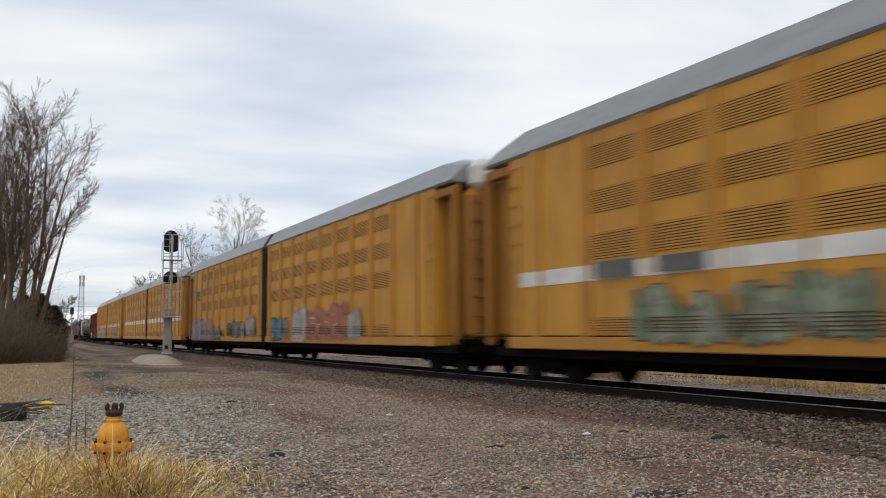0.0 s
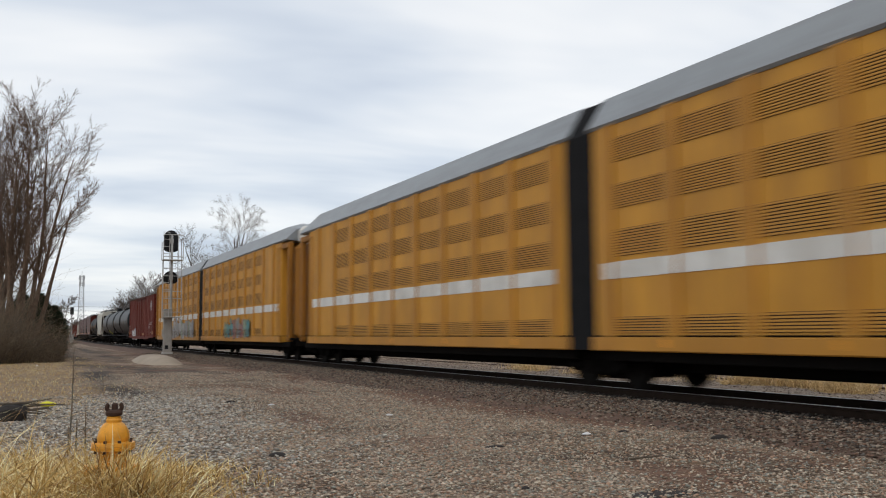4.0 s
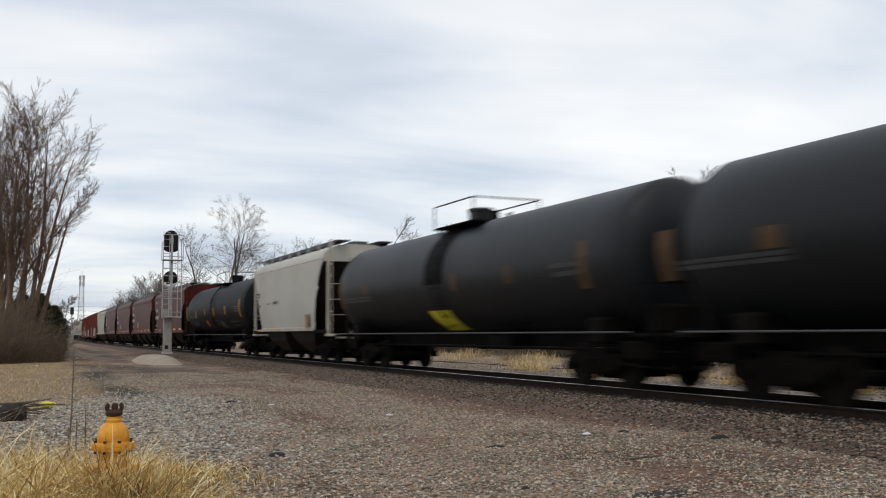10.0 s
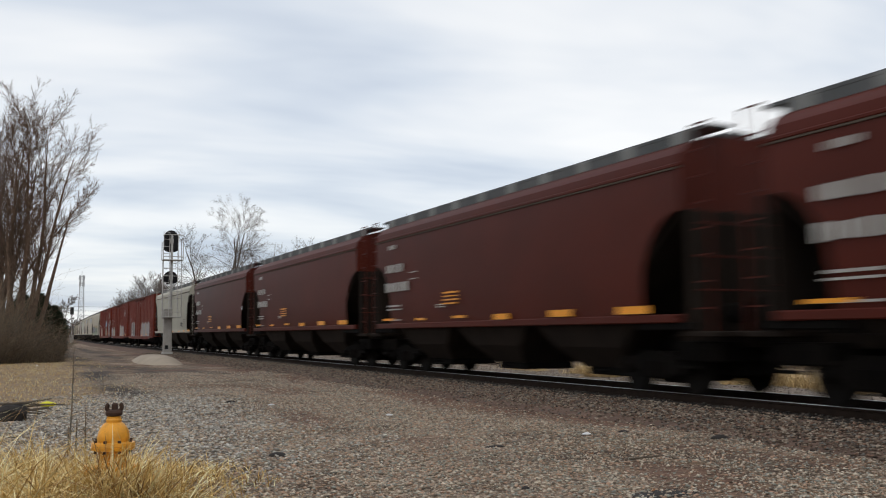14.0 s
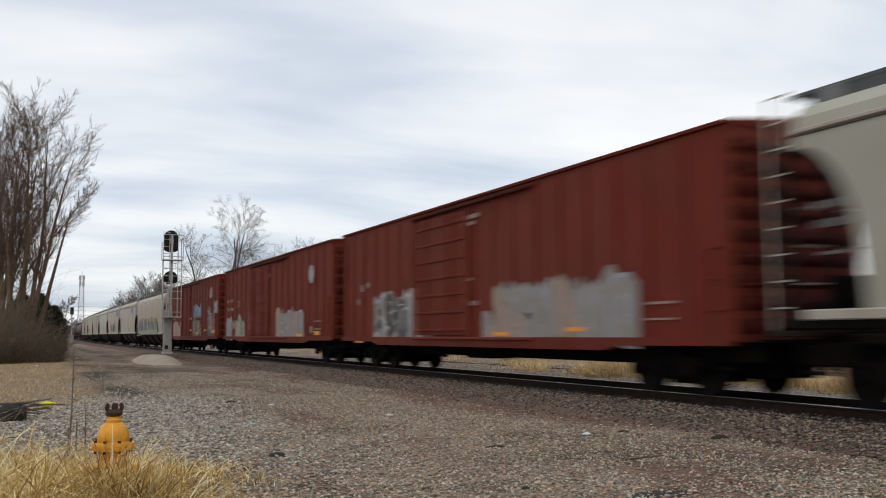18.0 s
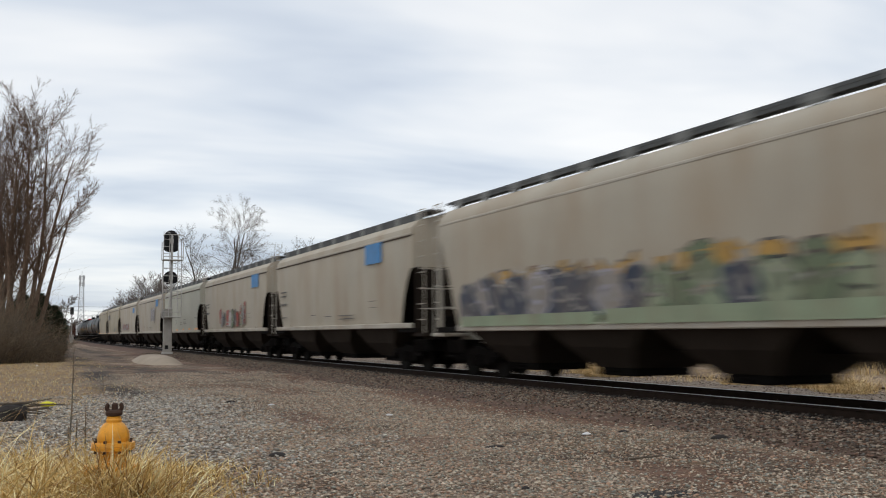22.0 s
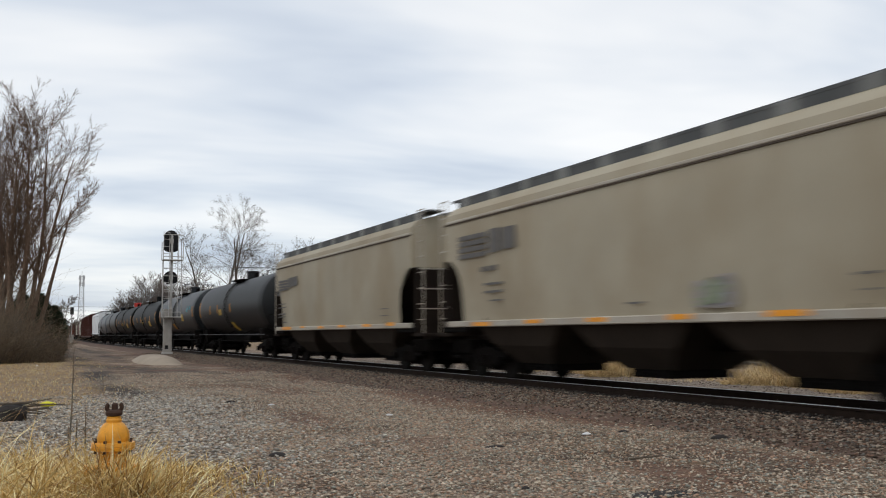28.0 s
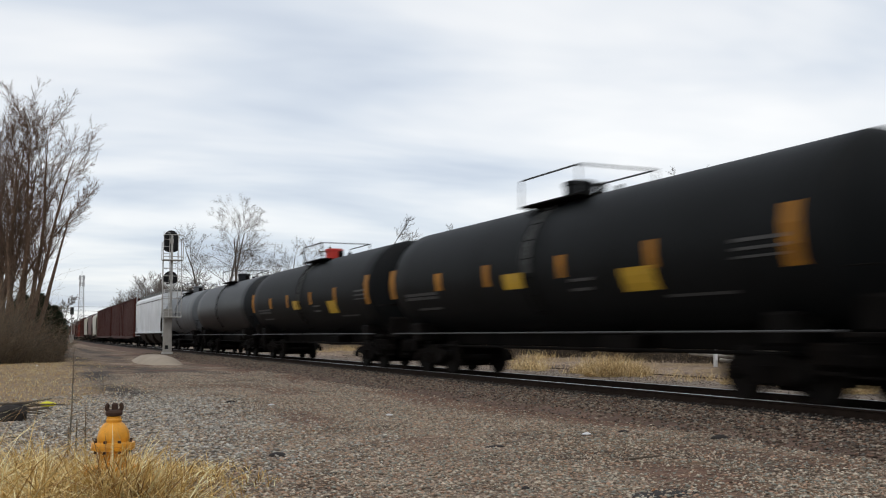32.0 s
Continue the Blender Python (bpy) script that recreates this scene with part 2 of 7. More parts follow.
gravel_mat = surface("gravel_stone", (0.2, 0.18, 0.17), 0.9, scale=20, bump=0.2, island=[(0.395, 0.318, 0.241), (0.435, 0.28, 0.191), (0.238, 0.188, 0.139), (0.519, 0.434, 0.337), (0.301, 0.291, 0.241), (0.561, 0.482, 0.378), (0.145, 0.114, 0.0866), (0.363, 0.249, 0.171), (0.26, 0.259, 0.221)])
grey_gravel_mat = surface("grey_gravel_stone", (0.2, 0.2, 0.2), 0.9, scale=20, bump=0.2, island=[(0.398, 0.37, 0.321), (0.275, 0.255, 0.228), (0.577, 0.537, 0.466), (0.157, 0.141, 0.12), (0.439, 0.343, 0.246), (0.425, 0.404, 0.358)])
pale_stone_mat = surface("pale_gravel_stone", (0.4, 0.36, 0.3), 0.9, scale=20, bump=0.2, island=[(0.24, 0.20, 0.163), (0.165, 0.13, 0.10), (0.33, 0.29, 0.245), (0.10, 0.08, 0.064), (0.21, 0.16, 0.125)])
straw_mat = surface("dry_grass", (0.3, 0.22, 0.1), 0.85, scale=2, bump=0, island=[(0.668, 0.492, 0.254), (0.486, 0.328, 0.138), (0.79, 0.646, 0.403), (0.304, 0.205, 0.0954), (0.587, 0.431, 0.201), (0.728, 0.534, 0.265)])
gold_straw = surface("golden_dry_grass", (0.4, 0.25, 0.09), 0.85, scale=2, bump=0, island=[(0.653, 0.451, 0.163), (0.476, 0.289, 0.0873), (0.828, 0.645, 0.31), (0.264, 0.155, 0.0591), (0.59, 0.383, 0.124), (0.85, 0.78, 0.465)])
bark_mat = surface("bark", (0.15, 0.098, 0.068), 0.9, scale=4, fine=30, dark=0.6, light=1.4, bump=0.5)
pale_bark = surface("pale_bark", (0.125, 0.105, 0.088), 0.85, scale=3, fine=25, dark=0.6, light=1.3, bump=0.3)
far_bark = surface("grey_twigs", (0.115, 0.095, 0.082), 0.9, scale=3, bump=0)
brush_mat = surface("brush_twigs", (0.10, 0.067, 0.047), 0.9, scale=3, bump=0, island=[(0.19, 0.135, 0.09), (0.12, 0.088, 0.062), (0.27, 0.20, 0.13), (0.15, 0.13, 0.098)])
conifer_mat = surface("evergreen", (0.02, 0.035, 0.015), 0.8, scale=3, bump=0, island=[(0.030, 0.048, 0.022), (0.044, 0.066, 0.030), (0.020, 0.032, 0.016)])
concrete = surface("concrete", (0.33, 0.275, 0.215), 0.9, scale=2, fine=25, dark=0.75, bump=0.5, dirt=(0.17, 0.13, 0.09), dirt_amount=0.5, streak=(1, 1, 1))
galvanised = surface("galvanised_steel", (0.44, 0.43, 0.41), 0.5, 0.35, scale=4, dirt=(0.2, 0.17, 0.14), dirt_amount=0.4)
case_grey = surface("grey_case_paint", (0.33, 0.315, 0.29), 0.6, scale=3, dirt=(0.16, 0.13, 0.1), dirt_amount=0.5)
signal_black = surface("matt_black", (0.010, 0.010, 0.011), 0.8)
lens_dark = surface("dark_lens", (0.03, 0.035, 0.035), 0.15, bump=0)
hydrant_paint = surface("hydrant_yellow", (0.70, 0.31, 0.025), 0.45, scale=12, fine=90, dirt=(0.20, 0.10, 0.04), dirt_amount=0.45, streak=(14, 14, 7), dark=0.85, bump=0.3, bump_dist=0.002)
hydrant_rust = surface("hydrant_rust", (0.050, 0.027, 0.018), 0.85, scale=20, bump=0.5)
wood_grey = surface("weathered_wood", (0.10, 0.08, 0.06), 0.9, scale=8, dark=0.5, light=1.5, bump=0.5)
plastic_yellow = surface("yellow_plastic", (0.62, 0.58, 0.03), 0.5, bump=0)
litter_white = surface("white_litter", (0.65, 0.65, 0.66), 0.6, bump=0)
black_lump = surface("black_clod", (0.03, 0.026, 0.024), 0.9, scale=10, bump=0.6)
leaf_brown = surface("dead_leaf", (0.20, 0.09, 0.035), 0.8, scale=8, bump=0)
tower_grey = surface("tower_steel", (0.42, 0.43, 0.45), 0.6)
wire_dark = surface("wire", (0.08, 0.08, 0.085), 0.7, bump=0)


def ground_material():
    """Packed gravel and dirt, redder and greyer by patches, straw at the edges, dark damp wheel ruts."""
    m = bpy.data.materials.new("gravel_ground")
    m.use_nodes = True
    nt = m.node_tree
    bs = nt.nodes["Principled BSDF"]
    bs.inputs["Roughness"].default_value = 0.95
    tc = nt.nodes.new("ShaderNodeTexCoord")
    v = nt.nodes.new("ShaderNodeTexVoronoi")
    v.inputs["Scale"].default_value = 28.0
    link(nt, tc.outputs["Object"], v.inputs["Vector"])
    stones = ramp(nt, [(0.0, (0.0671, 0.044, 0.0288)), (0.18, (0.159, 0.11, 0.0787)), (0.4, (0.315, 0.225, 0.163)), (0.6, (0.207, 0.163, 0.12)), (0.85, (0.43, 0.335, 0.25)), (1.0, (0.60, 0.50, 0.40))])
    sep = nt.nodes.new("ShaderNodeSeparateColor")
    link(nt, v.outputs["Color"], sep.inputs[0])
    link(nt, sep.outputs[0], stones.inputs[0])
    n1 = node(nt, "ShaderNodeTexNoise", Scale=0.35, Detail=5.0)
    link(nt, tc.outputs["Object"], n1.inputs["Vector"])
    patch = ramp(nt, [(0.34, (0.50, 0.43, 0.38)), (0.5, (1.0, 0.97, 0.95)), (0.66, (1.2, 1.18, 1.16))])
    link(nt, n1.outputs[0], patch.inputs[0])
    mul = nt.nodes.new("ShaderNodeMix")
    mul.data_type, mul.blend_type = "RGBA", "MULTIPLY"
    mul.inputs[0].default_value = 1.0
    link(nt, stones.outputs[0], mul.inputs[6])
    link(nt, patch.outputs[0], mul.inputs[7])
    n6 = node(nt, "ShaderNodeTexNoise", Scale=1.9, Detail=6.0)
    link(nt, tc.outputs["Object"], n6.inputs["Vector"])
    wear = ramp(nt, [(0.36, (0.55, 0.50, 0.46)), (0.52, (1.0, 1.0, 1.0)), (0.68, (1.18, 1.17, 1.15))])
    link(nt, n6.outputs[0], wear.inputs[0])
    mul2 = nt.nodes.new("ShaderNodeMix")
    mul2.data_type, mul2.blend_type = "RGBA", "MULTIPLY"
    mul2.inputs[0].default_value = 1.0
    link(nt, mul.outputs[2], mul2.inputs[6])
    link(nt, wear.outputs[0], mul2.inputs[7])
    # straw-coloured turf, painted on the vertices of the sheet
    at = nt.nodes.new("ShaderNodeAttribute")
    at.attribute_name = "turf"
    n2 = node(nt, "ShaderNodeTexNoise", Scale=9.0, Detail=6.0)
    link(nt, tc.outputs["Object"], n2.inputs["Vector"])
    straw = ramp(nt, [(0.3, (0.10, 0.064, 0.038)), (0.48, (0.23, 0.155, 0.082)), (0.7, (0.38, 0.275, 0.15))])
    link(nt, n2.outputs[0], straw.inputs[0])
    mx = nt.nodes.new("ShaderNodeMix")
    mx.data_type = "RGBA"
    ad = nt.nodes.new("ShaderNodeMath")
    ad.operation, ad.use_clamp = "MULTIPLY_ADD", True
    ad.inputs[1].default_value = 2.4
    sb = nt.nodes.new("ShaderNodeMath")
    sb.operation = "SUBTRACT"
    sb.inputs[1].default_value = 0.5
    link(nt, n6.outputs[0], sb.inputs[0])
    link(nt, at.outputs["Fac"], ad.inputs[2])
    link(nt, sb.outputs[0], ad.inputs[0])
    link(nt, ad.outputs[0], mx.inputs[0])
    link(nt, mul2.outputs[2], mx.inputs[6])
    link(nt, straw.outputs[0], mx.inputs[7])
    at2 = nt.nodes.new("ShaderNodeAttribute")
    at2.attribute_name = "rut"
    mud = nt.nodes.new("ShaderNodeMix")
    mud.data_type = "RGBA"
    link(nt, at2.outputs["Fac"], mud.inputs[0])
    link(nt, mx.outputs[2], mud.inputs[6])
    mud.inputs[7].default_value = (0.040, 0.029, 0.022, 1)
    at4 = nt.nodes.new("ShaderNodeAttribute")
    at4.attribute_name = "soil"
    n5 = node(nt, "ShaderNodeTexNoise", Scale=3.5, Detail=6.0)
    link(nt, tc.outputs["Object"], n5.inputs["Vector"])
    earth = ramp(nt, [(0.3, (0.066, 0.033, 0.0205)), (0.5, (0.130, 0.063, 0.038)), (0.7, (0.205, 0.105, 0.066))])
    link(nt, n5.outputs[0], earth.inputs[0])
    soil = nt.nodes.new("ShaderNodeMix")
    soil.data_type = "RGBA"
    link(nt, at4.outputs["Fac"], soil.inputs[0])
    link(nt, mud.outputs[2], soil.inputs[6])
    link(nt, earth.outputs[0], soil.inputs[7])
    at3 = nt.nodes.new("ShaderNodeAttribute")
    at3.attribute_name = "pale"
    pale = nt.nodes.new("ShaderNodeMix")
    pale.data_type = "RGBA"
    lt = ramp(nt, [(0.0, (0.09, 0.07, 0.055)), (0.4, (0.17, 0.135, 0.105)), (0.8, (0.24, 0.20, 0.165)), (1.0, (0.34, 0.30, 0.255))])
    link(nt, sep.outputs[1], lt.inputs[0])
    link(nt, at3.outputs["Fac"], pale.inputs[0])
    link(nt, soil.outputs[2], pale.inputs[6])
    link(nt, lt.outputs[0], pale.inputs[7])
    link(nt, pale.outputs[2], bs.inputs["Base Color"])
    bp = node(nt, "ShaderNodeBump", Strength=1.0, Distance=0.035)
    link(nt, v.outputs["Distance"], bp.inputs["Height"])
    link(nt, bp.outputs[0], bs.inputs["Normal"])
    return m


ground_mat = ground_material()


# ---- mesh helpers ----
class Geo:
    """Collects the corners and faces of one mesh."""

    def __init__(self):
        self.v, self.f, self.second = [], [], None

    def box(self, c, s, b=0.0):
        """A box with centre c and size s; b: the width of its chamfered edges."""
        h = [a / 2 for a in s]
        b = min(b, min(h) * 0.45)
        n0 = len(self.v)
        if b <= 0:
            for sx in (-1, 1):
                for sy in (-1, 1):
                    for sz in (-1, 1):
                        self.v.append((c[0] + sx * h[0], c[1] + sy * h[1], c[2] + sz * h[2]))
            for q in ((0, 1, 3, 2), (4, 6, 7, 5), (0, 4, 5, 1), (2, 3, 7, 6), (0, 2, 6, 4), (1, 5, 7, 3)):
                self.f.append(tuple(n0 + i for i in q))
            return self
        idx = {}
        for sx in (-1, 1):
            for sy in (-1, 1):
                for sz in (-1, 1):
                    sg = (sx, sy, sz)
                    for k in range(3):
                        p = [c[i] + sg[i] * (h[i] if i == k else h[i] - b) for i in range(3)]
                        idx[sg, k] = len(self.v)
                        self.v.append(tuple(p))
        for k in range(3):
            i, j = [a for a in range(3) if a != k]
            for sg in (-1, 1):
                ring = []
                for a, d in ((-1, -1), (1, -1), (1, 1), (-1, 1)):
                    s3 = [0, 0, 0]
                    s3[k], s3[i], s3[j] = sg, a, d
                    ring.append(idx[tuple(s3), k])
                self.f.append(tuple(ring))
            for a in (-1, 1):
                for d in (-1, 1):
                    lo, hi = [0, 0, 0], [0, 0, 0]
                    lo[k], hi[k] = -1, 1
                    lo[i] = hi[i] = a
                    lo[j] = hi[j] = d
                    lo, hi = tuple(lo), tuple(hi)
                    self.f.append((idx[lo, i], idx[hi, i], idx[hi, j], idx[lo, j]))
        for sx in (-1, 1):
            for sy in (-1, 1):
                for sz in (-1, 1):
                    self.f.append(tuple(idx[(sx, sy, sz), k] for k in range(3)))
        return self

    def loft(self, rings, cap=True):
        """Closed rings of equal count, joined in order."""
        n0, n = len(self.v), len(rings[0])
        for r in rings:
            self.v.extend(tuple(p) for p in r)
        for a in range(len(rings) - 1):
            for i in range(n):
                j = (i + 1) % n
                self.f.append((n0 + a * n + i, n0 + a * n + j, n0 + (a + 1) * n + j, n0 + (a + 1) * n + i))
        if cap:
            self.f.append(tuple(n0 + i for i in reversed(range(n))))
            self.f.append(tuple(n0 + (len(rings) - 1) * n + i for i in range(n)))
        return self

    def rod(self, a, b, r, r2=None, n=8):
        a, b = Vector(a), Vector(b)
        d = (b - a).normalized()
        u = d.orthogonal().normalized()
        w = d.cross(u)
        r2 = r if r2 is None else r2
        rings = []
        for p, q in ((a, r), (b, r2)):
            rings.append([p + (u * math.cos(2 * math.pi * i / n) + w * math.sin(2 * math.pi * i / n)) * q for i in range(n)])
        return self.loft(rings)

    def pipe(self, pts, r, n=6):
        for a, b in zip(pts, pts[1:]):
            self.rod(a, b, r, n=n)
        return self

    def turned(self, prof, n=20, at=(0, 0, 0)):
        """A shape turned about a standing axis; prof: (radius, height) from the bottom up."""
        rings = [[(at[0] + r * math.cos(2 * math.pi * i / n), at[1] + r * math.sin(2 * math.pi * i / n), at[2] + z) for i in range(n)] for r, z in prof]
        return self.loft(rings)

    def mesh(self, name, material, smooth=None):
        me = bpy.data.meshes.new(name)
        me.from_pydata(self.v, [], self.f)
        bm = bmesh.new()
        bm.from_mesh(me)
        bmesh.ops.recalc_face_normals(bm, faces=bm.faces)
        bm.to_mesh(me)
        bm.free()
        me.materials.append(material)
        if self.second:
            n, other = self.second
            me.materials.append(other)
            me.polygons.foreach_set("material_index", [0 if i < n else 1 for i in range(len(me.polygons))])
        if smooth:
            me.polygons.foreach_set("use_smooth", [True] * len(me.polygons))
            me.set_sharp_from_angle(angle=radians(smooth))
        return me

    def part(self, name, material, parent, label="", smooth=None):
        ob = new(name, self.mesh(name, material, smooth))
        ob.parent = parent
        if label:
            tagged(ob, label)
        return ob


def triangles(name, verts, tris, material):
    """A mesh straight from arrays of corners and triangles."""
    me = bpy.data.meshes.new(name)
    me.vertices.add(len(verts))
    me.vertices.foreach_set("co", np.asarray(verts, np.float32).ravel())
    me.loops.add(len(tris) * 3)
    me.loops.foreach_set("vertex_index", np.asarray(tris, np.int32).ravel())
    me.polygons.add(len(tris))
    me.polygons.foreach_set("loop_start", np.arange(0, len(tris) * 3, 3, dtype=np.int32))
    me.update(calc_edges=True)
    me.validate()
    me.materials.append(material)
    return me


def shared(name, me, parent, at=(0, 0, 0), rz=0.0, label=""):
    """One more object on a mesh that alike pieces share."""
    ob = new(name, me)
    ob.parent = parent
    ob.location = at
    ob.rotation_euler = (0, 0, rz)
    if label:
        tagged(ob, label)
    return ob


# ---- the line of the track: straight past the camera, bending gently far off ----
TRACK_X, BEND_A, BEND_B, BEND = 12.29, 90.0, 210.0, 0.030


def track(s, off=0.0):
    """The place and the heading of the track's middle at s metres past the camera."""
    rad = (BEND_B - BEND_A) / BEND
    if s <= BEND_A:
        x, y, a = 0.0, s, 0.0
    else:
        a = min(s - BEND_A, BEND_B - BEND_A) / rad
        x, y = rad * (1 - math.cos(a)), BEND_A + rad * math.sin(a)
        if s > BEND_B:
            x += (s - BEND_B) * math.sin(a)
            y += (s - BEND_B) * math.cos(a)
    return TRACK_X + x + off * math.cos(a), y - off * math.sin(a), a


SPEED = 18.2085


def smooth(e0, e1, x):
    t = min(1, max(0, (x - e0) / (e1 - e0)))
    return t * t * (3 - 2 * t)


def ground_height(x, y):
    z = -0.32
    z += 0.03 * noise.noise((x * 0.25, y * 0.25, 0.3)) + 0.02 * noise.noise((x * 0.8, y * 0.8, 5.0))
    z += 0.12 * smooth(4.5, 0.5, x) * smooth(14, 8, y)
    if x > 19:
        z += 0.25 * smooth(19, 26, x)
    return z


# ---- the ground, the tracks ----
def turf_at(x, y):
    """How grassy the ground is: a verge beside the lot, and the waste ground past the tracks."""
    wob = 0.9 * noise.noise((x * 0.35, y * 0.13, 2.0)) + 0.7 * noise.noise((x * 0.5, y * 0.35, 12.0)) + 0.5 * noise.noise((x * 1.1, y * 0.8, 7.0))
    t = 0.85 * smooth(1.3, -1.3, x - (0.05 * y + 0.4) + 1.3 * wob) * smooth(17, 24, y + wob * 2) * smooth(78, 60, y)
    t = max(t, smooth(0.9, -0.5, x - 0.8 + wob) * smooth(10.5, 8.5, y + wob))
    t = max(t, 0.7 * smooth(0.5, -0.4, abs(y - 9.6 - 0.4 * wob) - 0.7) * smooth(2.6, 1.6, x))
    t = max(t, smooth(20.4, 22.2, x + wob) * smooth(-0.35, 0.25, noise.noise((x * 0.35, y * 0.3, 17.0)) + 0.06 * (x - 23)))
    t = max(t, smooth(-2.0, -8.0, x))
    return t


def rut_at(x, y):
    r = 0.95 * smooth(1.0, 0.2, abs(x - 5.2 - 0.016 * (y - 40) + 0.6 * noise.noise((y * 0.07, 1.0, 0)))) * smooth(26, 45, y)
    r = max(r, 0.95 * smooth(1.0, 0.25, abs(x - 2.9 - 0.02 * (y - 40) + 0.6 * noise.noise((y * 0.07, 4.0, 0)))) * smooth(20, 25, y))
    r *= smooth(-0.35, 0.25, noise.noise((x * 0.3, y * 0.12, 9.0)))
    r = max(r, 0.72 * smooth(22, 34, y) * smooth(150, 90, y) * smooth(2.0, 3.5, x) * smooth(9.5, 8.0, x) * smooth(-0.3, 0.35, noise.noise((x * 0.5, y * 0.16, 19.0))))
    w = noise.noise((x * 0.7, y * 0.45, 3.0))
    return max(r, 0.5 * smooth(0.25, 0.55, w) * smooth(1, 4, x) * smooth(19, 12, x) * smooth(4, 8, y))


def soil_at(x, y):
    """Bare red-brown earth: along the toe of the ballast, and in loose patches over the lot."""
    toe = smooth(1.3, 0.3, abs(x - 8.75 + 0.5 * noise.noise((y * 0.25, 2.0, 5.0)))) * smooth(-0.45, 0.1, noise.noise((x * 0.5, y * 0.22, 23.0)))
    lot = smooth(0.12, 0.42, noise.noise((x * 0.55, y * 0.38, 29.0))) * smooth(2.0, 4.5, x - 0.03 * y) * smooth(9.2, 8.4, x)
    return min(1.0, max(0.9 * toe, 0.75 * lot) * smooth(5, 8, y) * smooth(130, 80, y))


def pale_at(x, y):
    """Pale clean gravel between and just past the two tracks."""
    return smooth(15.0, 15.6, x) * smooth(19.4, 18.0, x + noise.noise((x * 0.5, y * 0.3, 31.0))) * (0.75 + 0.25 * noise.noise((x, y, 6.0)))


def build_ground():
    def axis(lo, hi, step, far):
        a = list(np.arange(lo, hi + 1e-6, step))
        d, p = step, hi
        while p < far:
            d *= 1.35
            p += d
            a.append(p)
        d, p = step, lo
        while p > -far:
            d *= 1.35
            p -= d
            a.insert(0, p)
        return a
    xs, ys = axis(-6, 24, 0.3, 2600), axis(3, 62, 0.4, 2600)
    v = [(x, y, ground_height(x, y)) for y in ys for x in xs]
    n = len(xs)
    f = [(j * n + i, j * n + i + 1, (j + 1) * n + i + 1, (j + 1) * n + i) for j in range(len(ys) - 1) for i in range(n - 1)]
    me = bpy.data.meshes.new("ground")
    me.from_pydata(v, [], f)
    for name, fn in (("turf", turf_at), ("rut", rut_at), ("pale", pale_at), ("soil", soil_at)):
        at = me.attributes.new(name, "FLOAT", "POINT")
        at.data.foreach_set("value", [fn(p[0], p[1]) for p in v])
    me.polygons.foreach_set("use_smooth", [True] * len(me.polygons))
    me.materials.append(ground_mat)
    tagged(new("ground", me), "packed red and grey gravel lot with dry grass verges and damp ruts", kind="structure")


build_ground()


def along(profile, s0, s1, step, name, material, parent=None, off=0.0, smooth_angle=None):
    """A cross-section (sideways, height) drawn along the track."""
    g, rings, s = Geo(), [], s0
    while s <= s1:
        rings.append([(*track(s, off + px)[:2], pz) for px, pz in profile])
        s += step if s < 120 else step * 2
    g.loft(rings)
    if parent:
        return g.part(name, material, parent, smooth=smooth_angle)
    return new(name, g.mesh(name, material, smooth_angle))


BED = [(-3.5, -0.45), (-3.3, -0.31), (-2.2, -0.215), (-1.45, -0.165), (1.45, -0.165), (2.0, -0.20), (2.6, -0.30), (2.7, -0.45)]
bed = tagged(along(BED, -80, 1400, 5, "ballast_shoulder", ballast_bed), "low shoulder of dusty brown ballast fines under the track", kind="structure")
tagged(along([(-1.44, -0.17), (-1.44, -0.161), (1.44, -0.161), (1.44, -0.17)], -80, 1400, 5, "track_bed", oily_shaded_bed), "oil-stained track bed between the rails, darkened with the train's shade", kind="structure")
RAIL = [(-0.07, -0.175), (-0.07, -0.165), (-0.012, -0.145), (-0.012, -0.045), (-0.036, -0.035), (-0.036, -0.006), (0.036, -0.006), (0.036, -0.035), (0.012, -0.045), (0.012, -0.145), (0.07, -0.165), (0.07, -0.175)]
HEAD = [(-0.034, -0.006), (-0.03, 0.0), (0.03, 0.0), (0.034, -0.006)]


def build_track(name, label, off, side_mat, head_mat, dz, end=1400):
    t = tagged(new(name), label, "railway track")
    for sx in (-1, 1):
        r = along([(a, b + dz) for a, b in RAIL], -80, end, 4, "rail", side_mat, t, off + sx * 0.7525)
        along([(a, b + dz) for a, b in HEAD], -80, end, 4, "rail_head", head_mat, r, off + sx * 0.7525)
    tie = Geo().box((0, 0, 0), (2.6, 0.23, 0.16), 0.015).mesh("tie", tie_wood)
    plate = Geo().box((0, 0, 0), (0.32, 0.18, 0.02), 0.004).box((0.11, 0.06, 0.015), (0.04, 0.04, 0.03), 0.006).box((-0.11, -0.06, 0.015), (0.04, 0.04, 0.03), 0.006).mesh("tie_plate", side_mat)
    rng = random.Random(5)
    far = Geo()
    s, k = -30.0, 0
    while s < min(500, end):
        x, y, a = track(s, off)
        if s > -2 and k < 120:
            ob = shared("tie", tie, t, (x, y, -0.262 + dz + rng.uniform(-0.008, 0.006)), -a + rng.uniform(-0.02, 0.02))
            for sx in (-1, 1):
                shared("tie_plate", plate, ob, (sx * 0.7525, 0, 0.085))
            k += 1
        else:
            far.box((x, y, -0.262 + dz), (2.6, 0.23, 0.16))
        s += 0.52
    tagged(far.part("distant_ties", tie_wood, t), kind="stuff")
    return t


build_track("main_track", "railway track with shiny rail heads on dark wooden ties", 0.0, rail_side, rail_head, 0.0)
